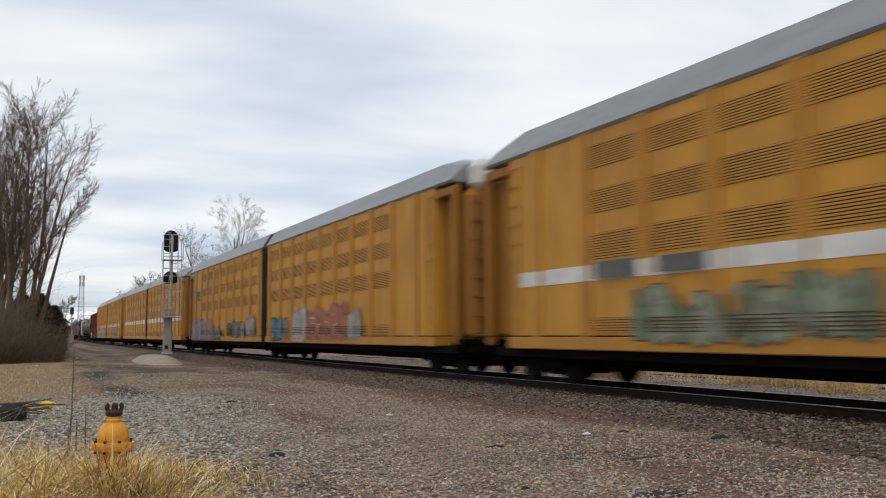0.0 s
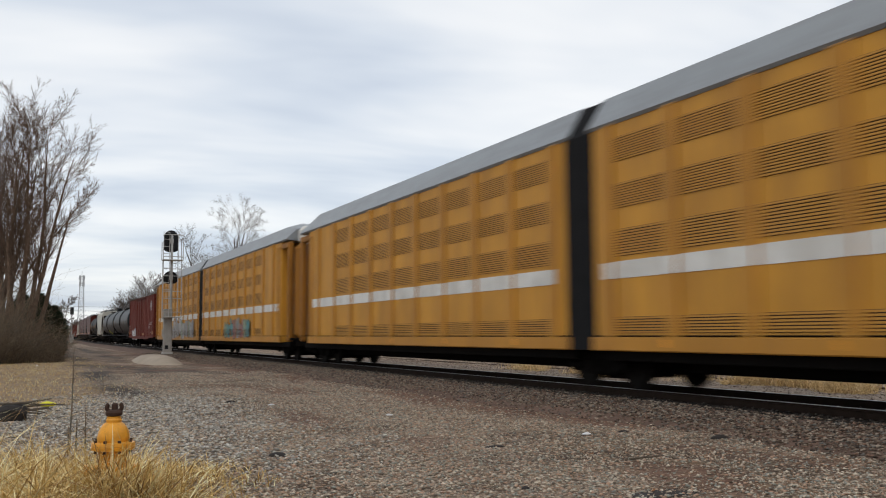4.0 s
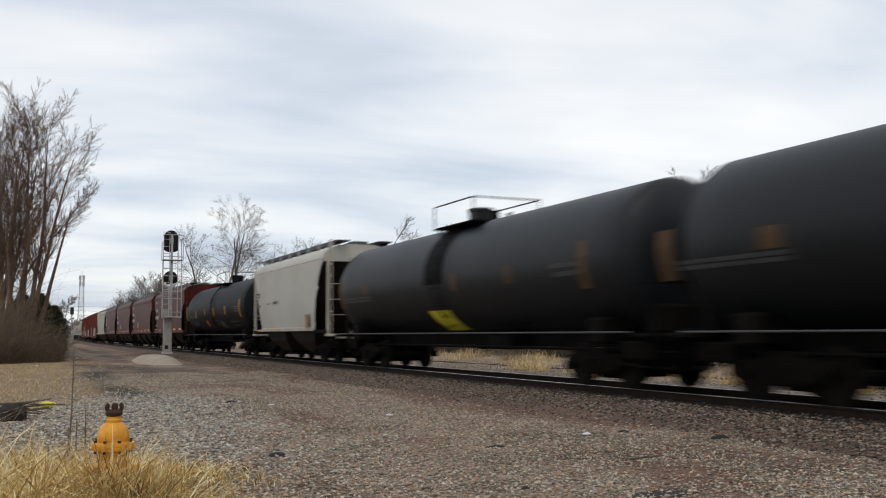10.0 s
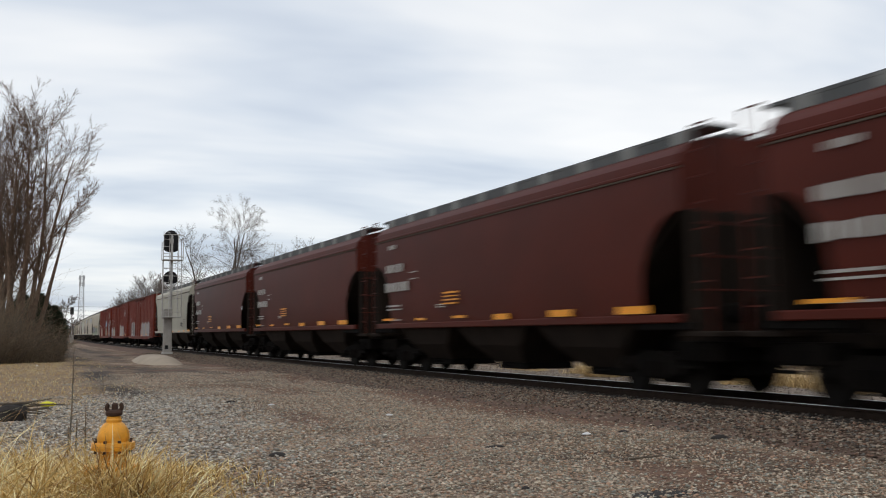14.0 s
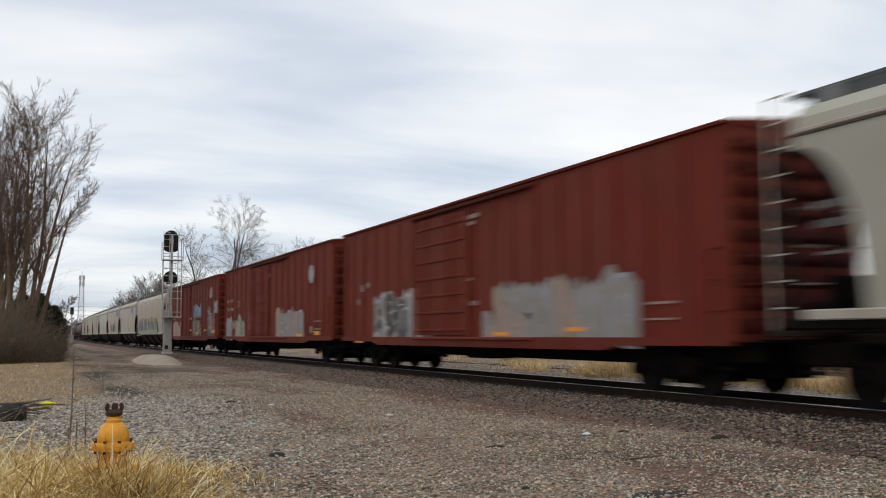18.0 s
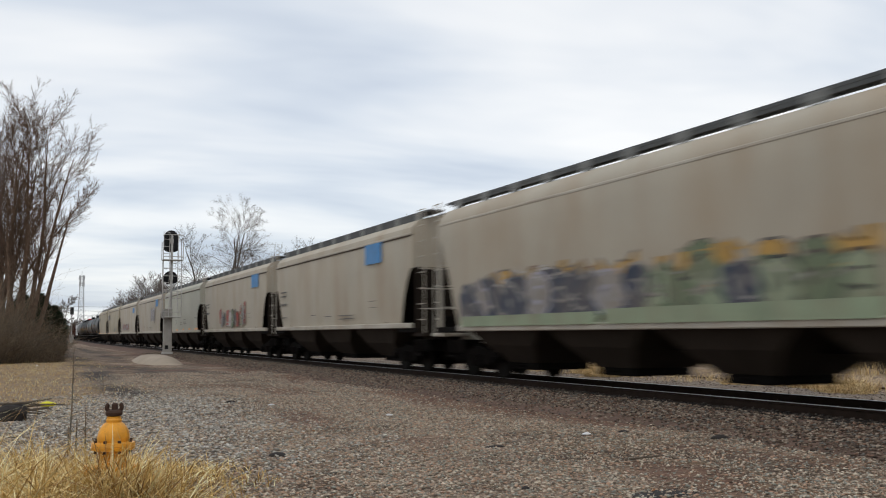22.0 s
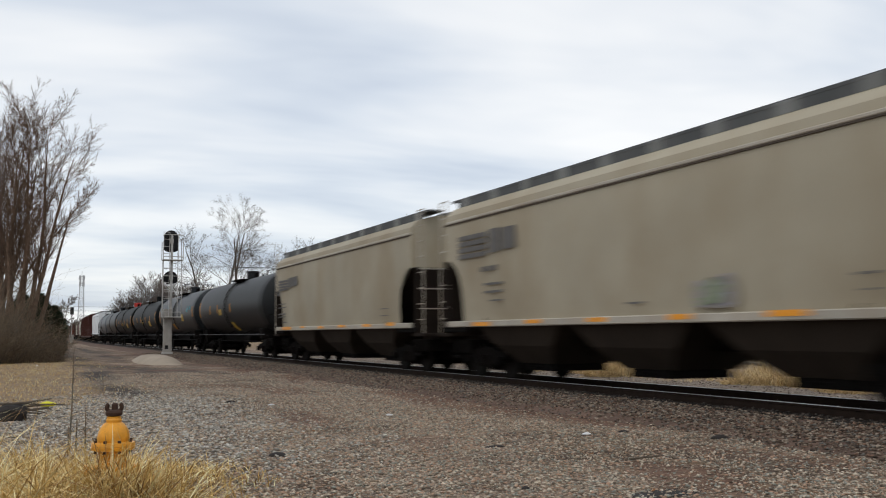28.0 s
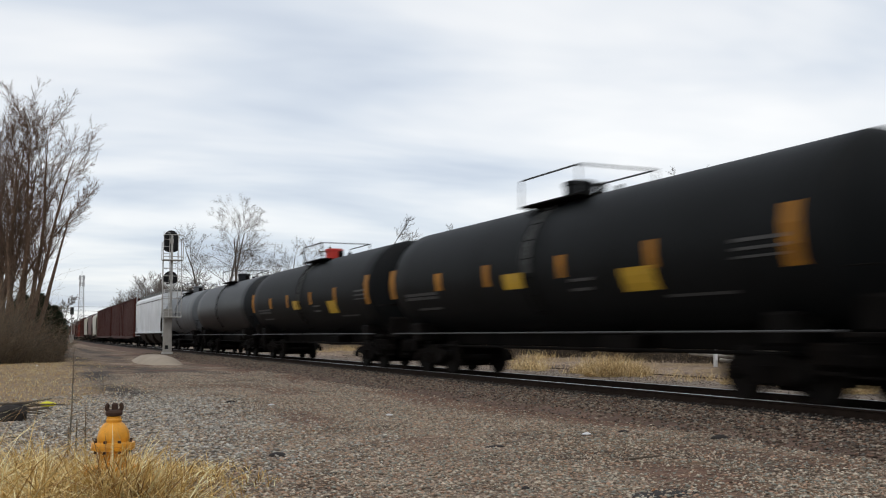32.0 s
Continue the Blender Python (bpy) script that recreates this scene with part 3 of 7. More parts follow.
build_track("siding_track", "disused rusty side track half buried in dirt", 8.4, old_rail, old_rail, -0.27, 62)


def stones(name, label, count, place, size, material, seed, lie=0.35):
    """Loose stones: knocked-about eight-sided lumps lying on the ground."""
    rng = np.random.default_rng(seed)
    oct_v = np.array([(1, 0, 0), (-1, 0, 0), (0, 1, 0), (0, -1, 0), (0, 0, 1), (0, 0, -1)], float)
    oct_f = np.array([(0, 2, 4), (2, 1, 4), (1, 3, 4), (3, 0, 4), (2, 0, 5), (1, 2, 5), (3, 1, 5), (0, 3, 5)])
    pts = place(rng, count)
    n = len(pts)
    v = oct_v[None] * rng.uniform(0.55, 1.3, (n, 6, 1)) + rng.normal(0, 0.22, (n, 6, 3))
    sz = size[0] + (size[1] - size[0]) * rng.random((n, 1, 1)) ** 2
    v *= sz * np.array([1.1, 1, 0.5])
    a = rng.uniform(0, 6.283, n)
    c, s = np.cos(a), np.sin(a)
    x, y = v[..., 0].copy(), v[..., 1].copy()
    v[..., 0], v[..., 1] = x * c[:, None] - y * s[:, None], x * s[:, None] + y * c[:, None]
    p = np.array(pts, float)
    p[:, 2] += sz[:, 0, 0] * lie
    v += p[:, None]
    f = oct_f[None] + (np.arange(n) * 6)[:, None, None]
    ob = new(name, triangles(name, v.reshape(-1, 3), f.reshape(-1, 3), material))
    return tagged(ob, label, name.replace("_", " ").split()[-1], kind="stuff")


def bed_height(d):
    d = abs(d)
    return float(np.interp(d, [1.45, 2.2, 3.3, 3.5], [-0.165, -0.215, -0.31, -0.34]))


def ballast_places(rng, n):
    out = []
    while len(out) < n:
        y = 3 + 75 * rng.random() ** 1.7
        d = rng.uniform(-3.75, 1.6) if rng.random() < 0.93 else rng.uniform(1.6, 3.4)
        if d < -2.8 and rng.random() < 0.25 + 0.6 * soil_at(TRACK_X + d, y):
            continue
        if abs(abs(d) - 0.7525) < 0.11 or abs(d) < 1.3:
            continue
        out.append((TRACK_X + d, y, bed_height(d) + (0.015 if abs(d) < 1.45 else 0)))
    return out


def dark_bed_places(rng, n):
    out = []
    while len(out) < n:
        d = rng.uniform(-1.45, 1.45)
        if abs(abs(d) - 0.7525) > 0.1:
            out.append((TRACK_X + d, 3 + 60 * rng.random() ** 1.7, -0.15))
    return out


def gravel_places(rng, n):
    out = []
    while len(out) < n:
        y = 5 + 33 * rng.random() ** 1.6
        x = rng.uniform(0.0, 9.3)
        if x < -0.2 + 0.02 * y or x > 0.5 + 1.25 * y:
            continue
        grey = smooth(1.9, -1.6, x - 1.4 - 0.12 * y + 1.8 * noise.noise((x * 0.5, y * 0.4, 11.0))) * smooth(9, 11, y) * smooth(27, 20, y)
        if rng.random() < grey:
            continue
        if turf_at(x, y) > 0.5 and rng.random() < 0.9:
            continue
        if rng.random() < max(0.9 * soil_at(x, y), 0.9 * rut_at(x, y)):
            continue
        out.append((x, y, ground_height(x, y)))
    return out


def grey_places(rng, n):
    out = []
    while len(out) < n:
        y, x = rng.uniform(8.5, 27), rng.uniform(-1.2, 5.0)
        grey = smooth(1.9, -1.6, x - 1.4 - 0.12 * y + 1.8 * noise.noise((x * 0.5, y * 0.4, 11.0))) * smooth(9, 11, y) * smooth(27, 20, y)
        if rng.random() > grey or (turf_at(x, y) > 0.5 and rng.random() < 0.85):
            continue
        out.append((x, y, ground_height(x, y)))
    return out


stones("ballast_stones", "loose grey-brown crushed ballast stones beside the rails", 62000, ballast_places, (0.015, 0.042), ballast_mat, 3)
# stones under the wagons, coloured dark for the shade there too
stones("oily_ballast_stones", "oil-stained ballast between the rails, darkened with the train's shade", 14000, dark_bed_places, (0.018, 0.045), oily_shaded_stone, 13)
stones("gravel_stones", "loose pinkish and grey gravel scattered over the lot", 90000, gravel_places, (0.008, 0.028), gravel_mat, 4)
stones("grey_gravel_stones", "patch of loose blue-grey crushed gravel", 26000, grey_places, (0.010, 0.038), grey_gravel_mat, 6)


def between_places(rng, n):
    out = []
    while len(out) < n:
        y, x = 2 + 60 * rng.random() ** 1.6, rng.uniform(13.9, 21.2)
        if abs(abs(x - TRACK_X - 8.4) - 0.7525) < 0.09:
            continue
        out.append((x, y, max(ground_height(x, y), bed_height(x - TRACK_X) if x < TRACK_X + 2.6 else -9)))
    return out


stones("pale_stones", "loose pale gravel between the two tracks", 16000, between_places, (0.014, 0.04), pale_stone_mat, 8)


def blades(name, label, places, height, width, material, seed, droop=0.5):
    """Dry grass: each blade a bent, tapering strip of three triangles."""
    rng = np.random.default_rng(seed)
    p = np.array(places, float)
    n = len(p)
    h = rng.uniform(height[0], height[1], n) * (p[:, 3] if p.shape[1] > 3 else 1)
    a = rng.uniform(0, 6.283, n)
    lean = rng.uniform(0.1, droop, n) * h
    sag = rng.uniform(0.05, 0.8, n) * min(1.0, droop)
    d = np.stack([np.cos(a), np.sin(a)], 1)
    b = rng.uniform(0, 6.283, n)
    wv = np.stack([np.cos(b), np.sin(b)], 1) * (width / 2)
    v = np.zeros((n, 7, 3))
    v[:, :, :2] = p[:, None, :2]
    v[:, :, 2] = p[:, 2:3]
    for k, (t, w) in enumerate(((0.0, 1.0), (0.4, 0.9), (0.72, 0.6), (1.0, 0.0))):
        mid = d * (lean * t ** 1.7)[:, None]
        up = h * (t - sag * t ** 3)
        for q, sg in ((2 * k, -1), (2 * k + 1, 1)):
            if q < 7:
                v[:, q, :2] += mid + wv * (sg * w)
                v[:, q, 2] += up
    f = np.array([(0, 1, 3), (0, 3, 2), (2, 3, 5), (2, 5, 4), (4, 5, 6)])[None] + (np.arange(n) * 7)[:, None, None]
    ob = new(name, triangles(name, v.reshape(-1, 3), f.reshape(-1, 3), material))
    return tagged(ob, label, "grass", kind="stuff")


def near_grass(n):
    rng, out = random.Random(21), []
    while len(out) < n:
        y = 6.6 + 4.6 * rng.random() ** 1.3
        x = rng.uniform(-1.4, 2.6)
        t = turf_at(x, y)
        if rng.random() > t * 1.1 - 0.05:
            continue
        if 0.2 < x < 1.25 and 6.9 < y < 7.4 and rng.random() < 0.7:
            out.append((x, y, ground_height(x, y), 0.95))
        tuft = noise.noise((x * 2.6, y * 2.0, 1.0))
        if rng.random() > 0.35 + 1.6 * max(0.0, tuft + 0.25):
            continue
        clump = 0.40 + 1.0 * max(0, tuft + 0.3)
        clump *= 0.45 + 0.55 * smooth(1.7, 0.3, x) + 0.35 * smooth(0.5, -0.1, x)
        out.append((x, y, ground_height(x, y), clump))
    return out


def hydrant_grass(n):
    rng, out = random.Random(24), []
    while len(out) < n:
        x, y = rng.gauss(0.62, 0.42), rng.gauss(7.25, 0.28)
        if math.hypot(x - 0.68, y - 7.49) < 0.13 or y > 7.75 or y < 6.7:
            continue
        out.append((x, y, ground_height(x, y), rng.uniform(0.6, 1.0) * (1.0 - 0.35 * min(1, abs(x - 0.62)))))
    return out


def front_tuft(n):
    rng, out = random.Random(29), []
    while len(out) < n:
        x, y = rng.gauss(0.66, 0.22), rng.uniform(7.0, 7.34)
        out.append((x, y, ground_height(x, y), rng.uniform(0.55, 1.0) * (1.0 - 0.3 * min(1, abs(x - 0.66) * 1.6))))
    return out


def verge_grass(n):
    rng, out = random.Random(22), []
    while len(out) < n:
        y = 16 + 50 * rng.random() ** 1.4
        x = rng.uniform(-3.5, 5.5)
        if rng.random() > turf_at(x, y):
            continue
        out.append((x, y, ground_height(x, y), 0.5 + 0.8 * max(0, noise.noise((x, y * 0.6, 3.0)) + 0.2)))
    return out


def far_side_grass(n):
    rng, out = random.Random(23), []
    while len(out) < n:
        y = -4 + 75 * rng.random() ** 1.3
        x = 20.9 + 8 * rng.random() ** 1.5
        k = noise.noise((x * 0.45, y * 0.45, 8.0))
        if rng.random() > smooth(0.15, 0.5, k):
            continue
        out.append((x + rng.gauss(0, 0.2), y, ground_height(x, y), 0.25 + 1.5 * max(0, k)))
    return out


def strip_grass(n):
    """Ragged clumps of dead grass in the strip between the tracks."""
    rng, out = random.Random(27), []
    while len(out) < n:
        y = rng.uniform(9, 34)
        x = 18.9 + 0.6 * noise.noise((y * 0.4, 3.0, 1.0)) + rng.gauss(0, 0.4)
        k = noise.noise((x * 0.6, y * 0.55, 41.0)) + 0.25 * smooth(23.5, 26, y) + 0.15 * smooth(20, 17, y)
        if rng.random() > smooth(0.02, 0.32, k):
            continue
        out.append((x, y, ground_height(x, y), 0.4 + 0.9 * max(0, k)))
    return out


blades("strip_grass", "ragged clumps of dead grass between the two tracks", strip_grass(6000), (0.25, 0.9), 0.012, straw_mat, 36, 1.7)
blades("near_grass", "long tangled straw-coloured dead grass round the hydrant", near_grass(9000), (0.14, 0.62), 0.009, gold_straw, 31, 2.0)
blades("hydrant_grass", "thick bent tufts of dead grass hiding the foot of the hydrant", hydrant_grass(1500), (0.36, 0.80), 0.010, gold_straw, 34, 1.5)
blades("front_tuft", "pale stiff tuft of dead grass standing before the hydrant", front_tuft(1300), (0.5, 0.95), 0.010, gold_straw, 37, 0.9)
blades("verge_grass", "short straw-coloured dead grass on the verge", verge_grass(9500), (0.03, 0.15), 0.012, gold_straw, 32, 1.4)
blades("far_side_grass", "tall clumps of dead yellow grass past the tracks", far_side_grass(7000), (0.2, 0.7), 0.014, straw_mat, 33, 0.6)


# ---- rolling stock ----
def build_truck_meshes():
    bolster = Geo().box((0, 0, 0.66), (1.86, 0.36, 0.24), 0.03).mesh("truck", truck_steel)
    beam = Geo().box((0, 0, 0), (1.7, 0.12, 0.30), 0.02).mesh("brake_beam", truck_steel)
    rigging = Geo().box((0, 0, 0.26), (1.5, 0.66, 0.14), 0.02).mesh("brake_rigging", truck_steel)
    prof = [(-1.15, 0.52), (-1.1, 0.66), (-0.5, 0.72), (-0.25, 0.80), (0.25, 0.80), (0.5, 0.72), (1.1, 0.66), (1.15, 0.52), (0.7, 0.48), (0.38, 0.28), (-0.38, 0.28), (-0.7, 0.48)]
    g = Geo().loft([[(-0.07, y, z) for y, z in prof], [(0.07, y, z) for y, z in prof]])
    for y in (-0.89, 0.89):
        g.rod((0.06, y, 0.457), (0.2, y, 0.457), 0.11, n=12)
    for y in (-0.16, 0.0, 0.16):
        g.rod((0.09, y, 0.32), (0.09, y, 0.60), 0.06, n=8)
    side = g.mesh("side_frame", truck_steel, 40)
    w = Geo()
    for sx in (-1, 1):
        x = sx * 0.7525
        rings = []
        for dx, r in ((0.075, 0.16), (0.06, 0.40), (0.068, 0.457), (-0.045, 0.462), (-0.06, 0.485), (-0.072, 0.485), (-0.068, 0.40), (-0.06, 0.16)):
            rings.append([(x + sx * dx, r * math.cos(2 * math.pi * i / 24), r * math.sin(2 * math.pi * i / 24)) for i in range(24)])
        w.loft(rings)
    w.rod((-0.95, 0, 0), (0.95, 0, 0), 0.08, n=10)
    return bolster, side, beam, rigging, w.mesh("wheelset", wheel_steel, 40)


TRUCK_ME, SIDE_ME, BEAM_ME, RIGGING_ME, WHEEL_ME = build_truck_meshes()
COUPLER_ME = Geo().box((0, 0, 0.88), (0.22, 0.9, 0.22), 0.03).box((0, 0.42, 0.88), (0.34, 0.26, 0.3), 0.06).rod((0.25, 0.1, 0.72), (0.12, 0.5, 0.5), 0.03).mesh("coupler", truck_steel)


DRAFT_ME = Geo().box((0, 0, 0.80), (2.3, 1.2, 0.36), 0.03).box((-1.2, 0.1, 0.52), (0.06, 0.5, 0.06), 0.01).box((-1.2, -0.14, 0.68), (0.05, 0.04, 0.36)).box((-1.2, 0.34, 0.68), (0.05, 0.04, 0.36)).box((0, 0, 0.5), (0.9, 0.8, 0.3), 0.04).mesh("draft_sill", truck_steel)


def running_gear(car, ys, half):
    for y in ys:
        t = shared("truck", TRUCK_ME, car, (0, y, 0))
        shared("side_frame", SIDE_ME, t, (1.0, 0, 0))
        shared("side_frame", SIDE_ME, t, (-1.0, 0, 0), math.pi)
        shared("brake_rigging", RIGGING_ME, t, (0, 0, 0))
        for d in (-0.42, 0.42):
            shared("brake_beam", BEAM_ME, t, (0, d, 0.40))
        for d in (-0.89, 0.89):
            shared("wheelset", WHEEL_ME, t, (0, d, 0.457))
    for sg in (-1, 1):
        shared("draft_sill", DRAFT_ME, car, (0, sg * (half - 1.15), 0))
    shared("coupler", COUPLER_ME, car, (0, half - 0.42, 0))
    shared("coupler", COUPLER_ME, car, (0, -half + 0.42, 0), math.pi)


def ladder(car, x, y, z0, z1, width, mat, along_y=True, name="ladder"):
    """An end or side ladder: two stiles and rungs, standing off the wall."""
    g = Geo()
    d = (0, 1, 0) if along_y else (1, 0, 0)
    for k in (-0.5, 0.5):
        g.box((x + d[0] * k * width, y + d[1] * k * width, (z0 + z1) / 2), (0.03, 0.03, z1 - z0))
    n = max(2, int((z1 - z0) / 0.42))
    for i in range(n + 1):
        z = z0 + (z1 - z0) * i / n
        g.box((x, y, z), (0.025 + d[0] * width, 0.025 + d[1] * width, 0.028))
    return g.part(name, mat, car)


def plates(car, name, boxes, mat, x=-1.56, thick=0.006, label=""):
    """Flat marks on the side that faces the camera, each a part: (y, z, width, height)."""
    for y, z, w, h in boxes:
        g = Geo()
        n = int(w / (0.85 * h)) if name == "stencil" and h >= 0.12 else 1
        rng = random.Random(int(1000 * (y + 3 * z)))
        for k in range(n):
            tall = h * (1.0 if n == 1 else rng.uniform(0.78, 1.0))
            g.box((x, y + w * ((k + 0.5) / n - 0.5), z), (thick, w / n * (1.0 if n == 1 else rng.uniform(0.5, 0.82)), tall))
        ob = g.part(name, mat, car, label)
        if n > 1:
            tagged(ob, kind="stuff")


def ribbon(pts, wide):
    """The corners of a stroke of even width along a line."""
    left, right = [], []
    for k, (y, z) in enumerate(pts):
        a, b = pts[max(0, k - 1)], pts[min(len(pts) - 1, k + 1)]
        dy, dz = b[0] - a[0], b[1] - a[1]
        ln = math.hypot(dy, dz) or 1.0
        left.append((y - dz / ln * wide, z + dy / ln * wide))
        right.append((y + dz / ln * wide, z - dy / ln * wide))
    return left, right


def strokes(rng):
    """Two or three strokes of a made-up, unreadable sign in a unit square."""
    out = []
    for kind in rng.sample(("bar", "slant", "bow", "hook", "cross", "wave"), rng.choice((2, 3))):
        a, b = rng.uniform(0.1, 0.35), rng.uniform(0.65, 0.95)
        if kind == "bar":
            out.append([(a, 0.08), (a + 0.03, 0.5), (a, 0.95)])
        elif kind == "slant":
            out.append([(a, 0.08), (0.5, 0.45), (b, 0.92)])
        elif kind == "bow":
            out.append([(0.5 + 0.38 * math.cos(q), 0.5 + 0.40 * math.sin(q)) for q in np.linspace(0.7, 5.4, 9)])
        elif kind == "hook":
            out.append([(b, 0.92), (b, 0.4), (0.7, 0.12), (0.4, 0.12), (a, 0.35)])
        elif kind == "cross":
            out.append([(a, 0.55), (0.5, 0.5), (b, 0.58)])
        else:
            out.append([(q, 0.5 + 0.34 * math.sin(6.0 * q + a * 8)) for q in np.linspace(0.08, 0.92, 8)])
    return out


def spray(car, y0, y1, z0, z1, cols, seed, x=-1.565, n=None):
    """Sprayed paint: a patchy ground with fat outlined signs on it that spell nothing, each piece a part."""
    rng = random.Random(seed)
    n = n or max(3, int((y1 - y0) / 1.0))
    w, h = y1 - y0, z1 - z0
    bare = cols[0] == "none"
    cols = cols[1:] if bare else cols

    def lay_on(g, c):
        tagged(g.part("graffiti", GRAF[c], car, "sprayed graffiti in " + c), kind="stuff")

    def stroke(g, pts, wide, xx):
        left, right = ribbon(pts, wide)
        ring = [(min(y1, max(y0, y)), min(z1, max(z0, z))) for y, z in left + right[::-1]]
        m = len(left)
        k0 = len(g.v)
        g.v.extend((xx, y, z) for y, z in ring)
        g.f.extend((k0 + k, k0 + k + 1, k0 + 2 * m - 2 - k, k0 + 2 * m - 1 - k) for k in range(m - 1))

    if not bare:
        m = max(12, int(w * 6))
        sky = []
        for i in range(m + 1):
            u = i * w / m
            k = 0.84 + 0.35 * noise.noise((u * 1.1, seed, 0.3)) + 0.30 * noise.noise((u * 4.1, seed, 7.3))
            sky.append((y0 + u, z0 + h * min(1.0, max(0.15, k)) * min(1.0, 0.5 + 2.4 * min(i, m - i) * w / m / h)))
        base = [(y0 + w * i / m, z0 + 0.16 * h * max(0.0, noise.noise((i * w / m * 1.7, seed, 4.0)))) for i in range(m, -1, -1)]
        lay_on(Geo().loft([[(x, y, z) for y, z in sky + base], [(x + 0.0015, y, z) for y, z in sky + base]]), cols[0])
    count = max(n, int(w / (0.85 * min(h, 1.3)))) + 1
    step = w / count
    rest = cols if bare or len(cols) < 3 else cols[1:]
    for i in range(count):
        cy, cz, ch = y0 + step * (i - 0.08 + rng.uniform(-0.08, 0.08)), z0 + h * rng.uniform(0.04, 0.14), h * rng.uniform(0.62, 0.86)
        signs = [[(cy + step * 1.14 * a, cz + ch * b) for a, b in line] for line in strokes(rng)]
        wide = min(0.17 * h, 0.26 * step)
        edge, fill = Geo(), Geo()
        for k, line in enumerate(signs):
            stroke(edge, line, wide, x - 0.002 - 0.0005 * k - 0.002 * (i % 2))
            stroke(fill, line, wide * (0.72 if bare else 0.66), x - 0.006 - 0.0005 * k - 0.002 * (i % 2))
        c = rest[i % len(rest)]
        lay_on(edge, {"black": "silver", "navy": "silver", "white": "silver", "silver": "lilac", "orange": "brown", "pink": "brown", "cream": "tan", "tan": "brown"}.get(c, "black"))
        lay_on(fill, c)
    shine = Geo()
    for q in range(count * 2):
        a, b = rng.uniform(y0 + 0.08 * w, y1 - 0.12 * w), z0 + h * rng.uniform(0.15, 0.8)
        stroke(shine, [(a, b), (a + rng.uniform(0.05, 0.3), b + rng.uniform(-0.12, 0.12)), (a + rng.uniform(0.2, 0.5), b + rng.uniform(-0.2, 0.2))], rng.uniform(0.015, 0.035), x - 0.0105 - 0.0004 * q)
    lay_on(shine, rng.choice(("white", "silver", cols[-1])))


def slits(car, y0, y1):
    """Dark bars over the sprayed paint: painted shade for the lowest louvre gaps."""
    for k in range(8):
        for sgn in (-1, 1):
            yb = sgn * (POST_0 + PITCH_Y * (k + 0.5))
            a, b = max(y0, yb - LV_W / 2), min(y1, yb + LV_W / 2)
            if b - a > 0.2:
                g = Geo()
                for i in range(5):
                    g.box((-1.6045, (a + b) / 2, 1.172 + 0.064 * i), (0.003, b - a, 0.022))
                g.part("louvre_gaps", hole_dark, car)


def disc(car, y, z, r, mat):
    """A round painted emblem with its inner bars left blank."""
    g = Geo()
    for a, c in ((0.0, 0.36), (0.40, 0.60), (0.66, 1.0)):
        for s in (-1, 1):
            z0, z1 = (s * a * r, s * c * r)
            if a == 0.0 and s < 0:
                continue
            lo = -c * r if a == 0.0 else z0
            pts = [k / 6 for k in range(7)]
            ring = [(math.sqrt(max(0.0, r * r - (lo + (z1 - lo) * k) ** 2)), lo + (z1 - lo) * k) for k in pts]
            ring += [(-p, q) for p, q in reversed(ring)]
            g.loft([[(-1.524, y + p, z + q) for p, q in ring], [(-1.518, y + p, z + q) for p, q in ring]])
    g.part("round_emblem", mat, car, "round white emblem")


# -- autoracks: two tall bodies over three trucks --
LV_W, POST_0, PITCH_Y = 1.58, 1.07, 1.98
LV_ROWS = ((4.56, 0.50), (3.62, 0.50), (2.66, 0.54), (1.14, 0.32))


def build_louvres():
    out = {}
    for z, h in LV_ROWS:
        g = Geo()
        n = max(6, int(h / 0.050))
        for i in range(n):
            zz = -h / 2 + (i + 0.5) * h / n
            g.box((0, 0, zz), (0.018, LV_W, 0.62 * h / n))
        # dark sheet behind the slats, coloured as the shade in their gaps
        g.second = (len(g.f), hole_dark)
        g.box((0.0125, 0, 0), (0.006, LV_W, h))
        out[z] = g.mesh("louvre_panel", louvre_paint)
    return out


LOUVRES = build_louvres()
POST_ME = Geo().box((0, 0, (0.80 + 5.34) / 2), (0.10, 0.30, 4.54), 0.02).mesh("side_post", yellow_rib)


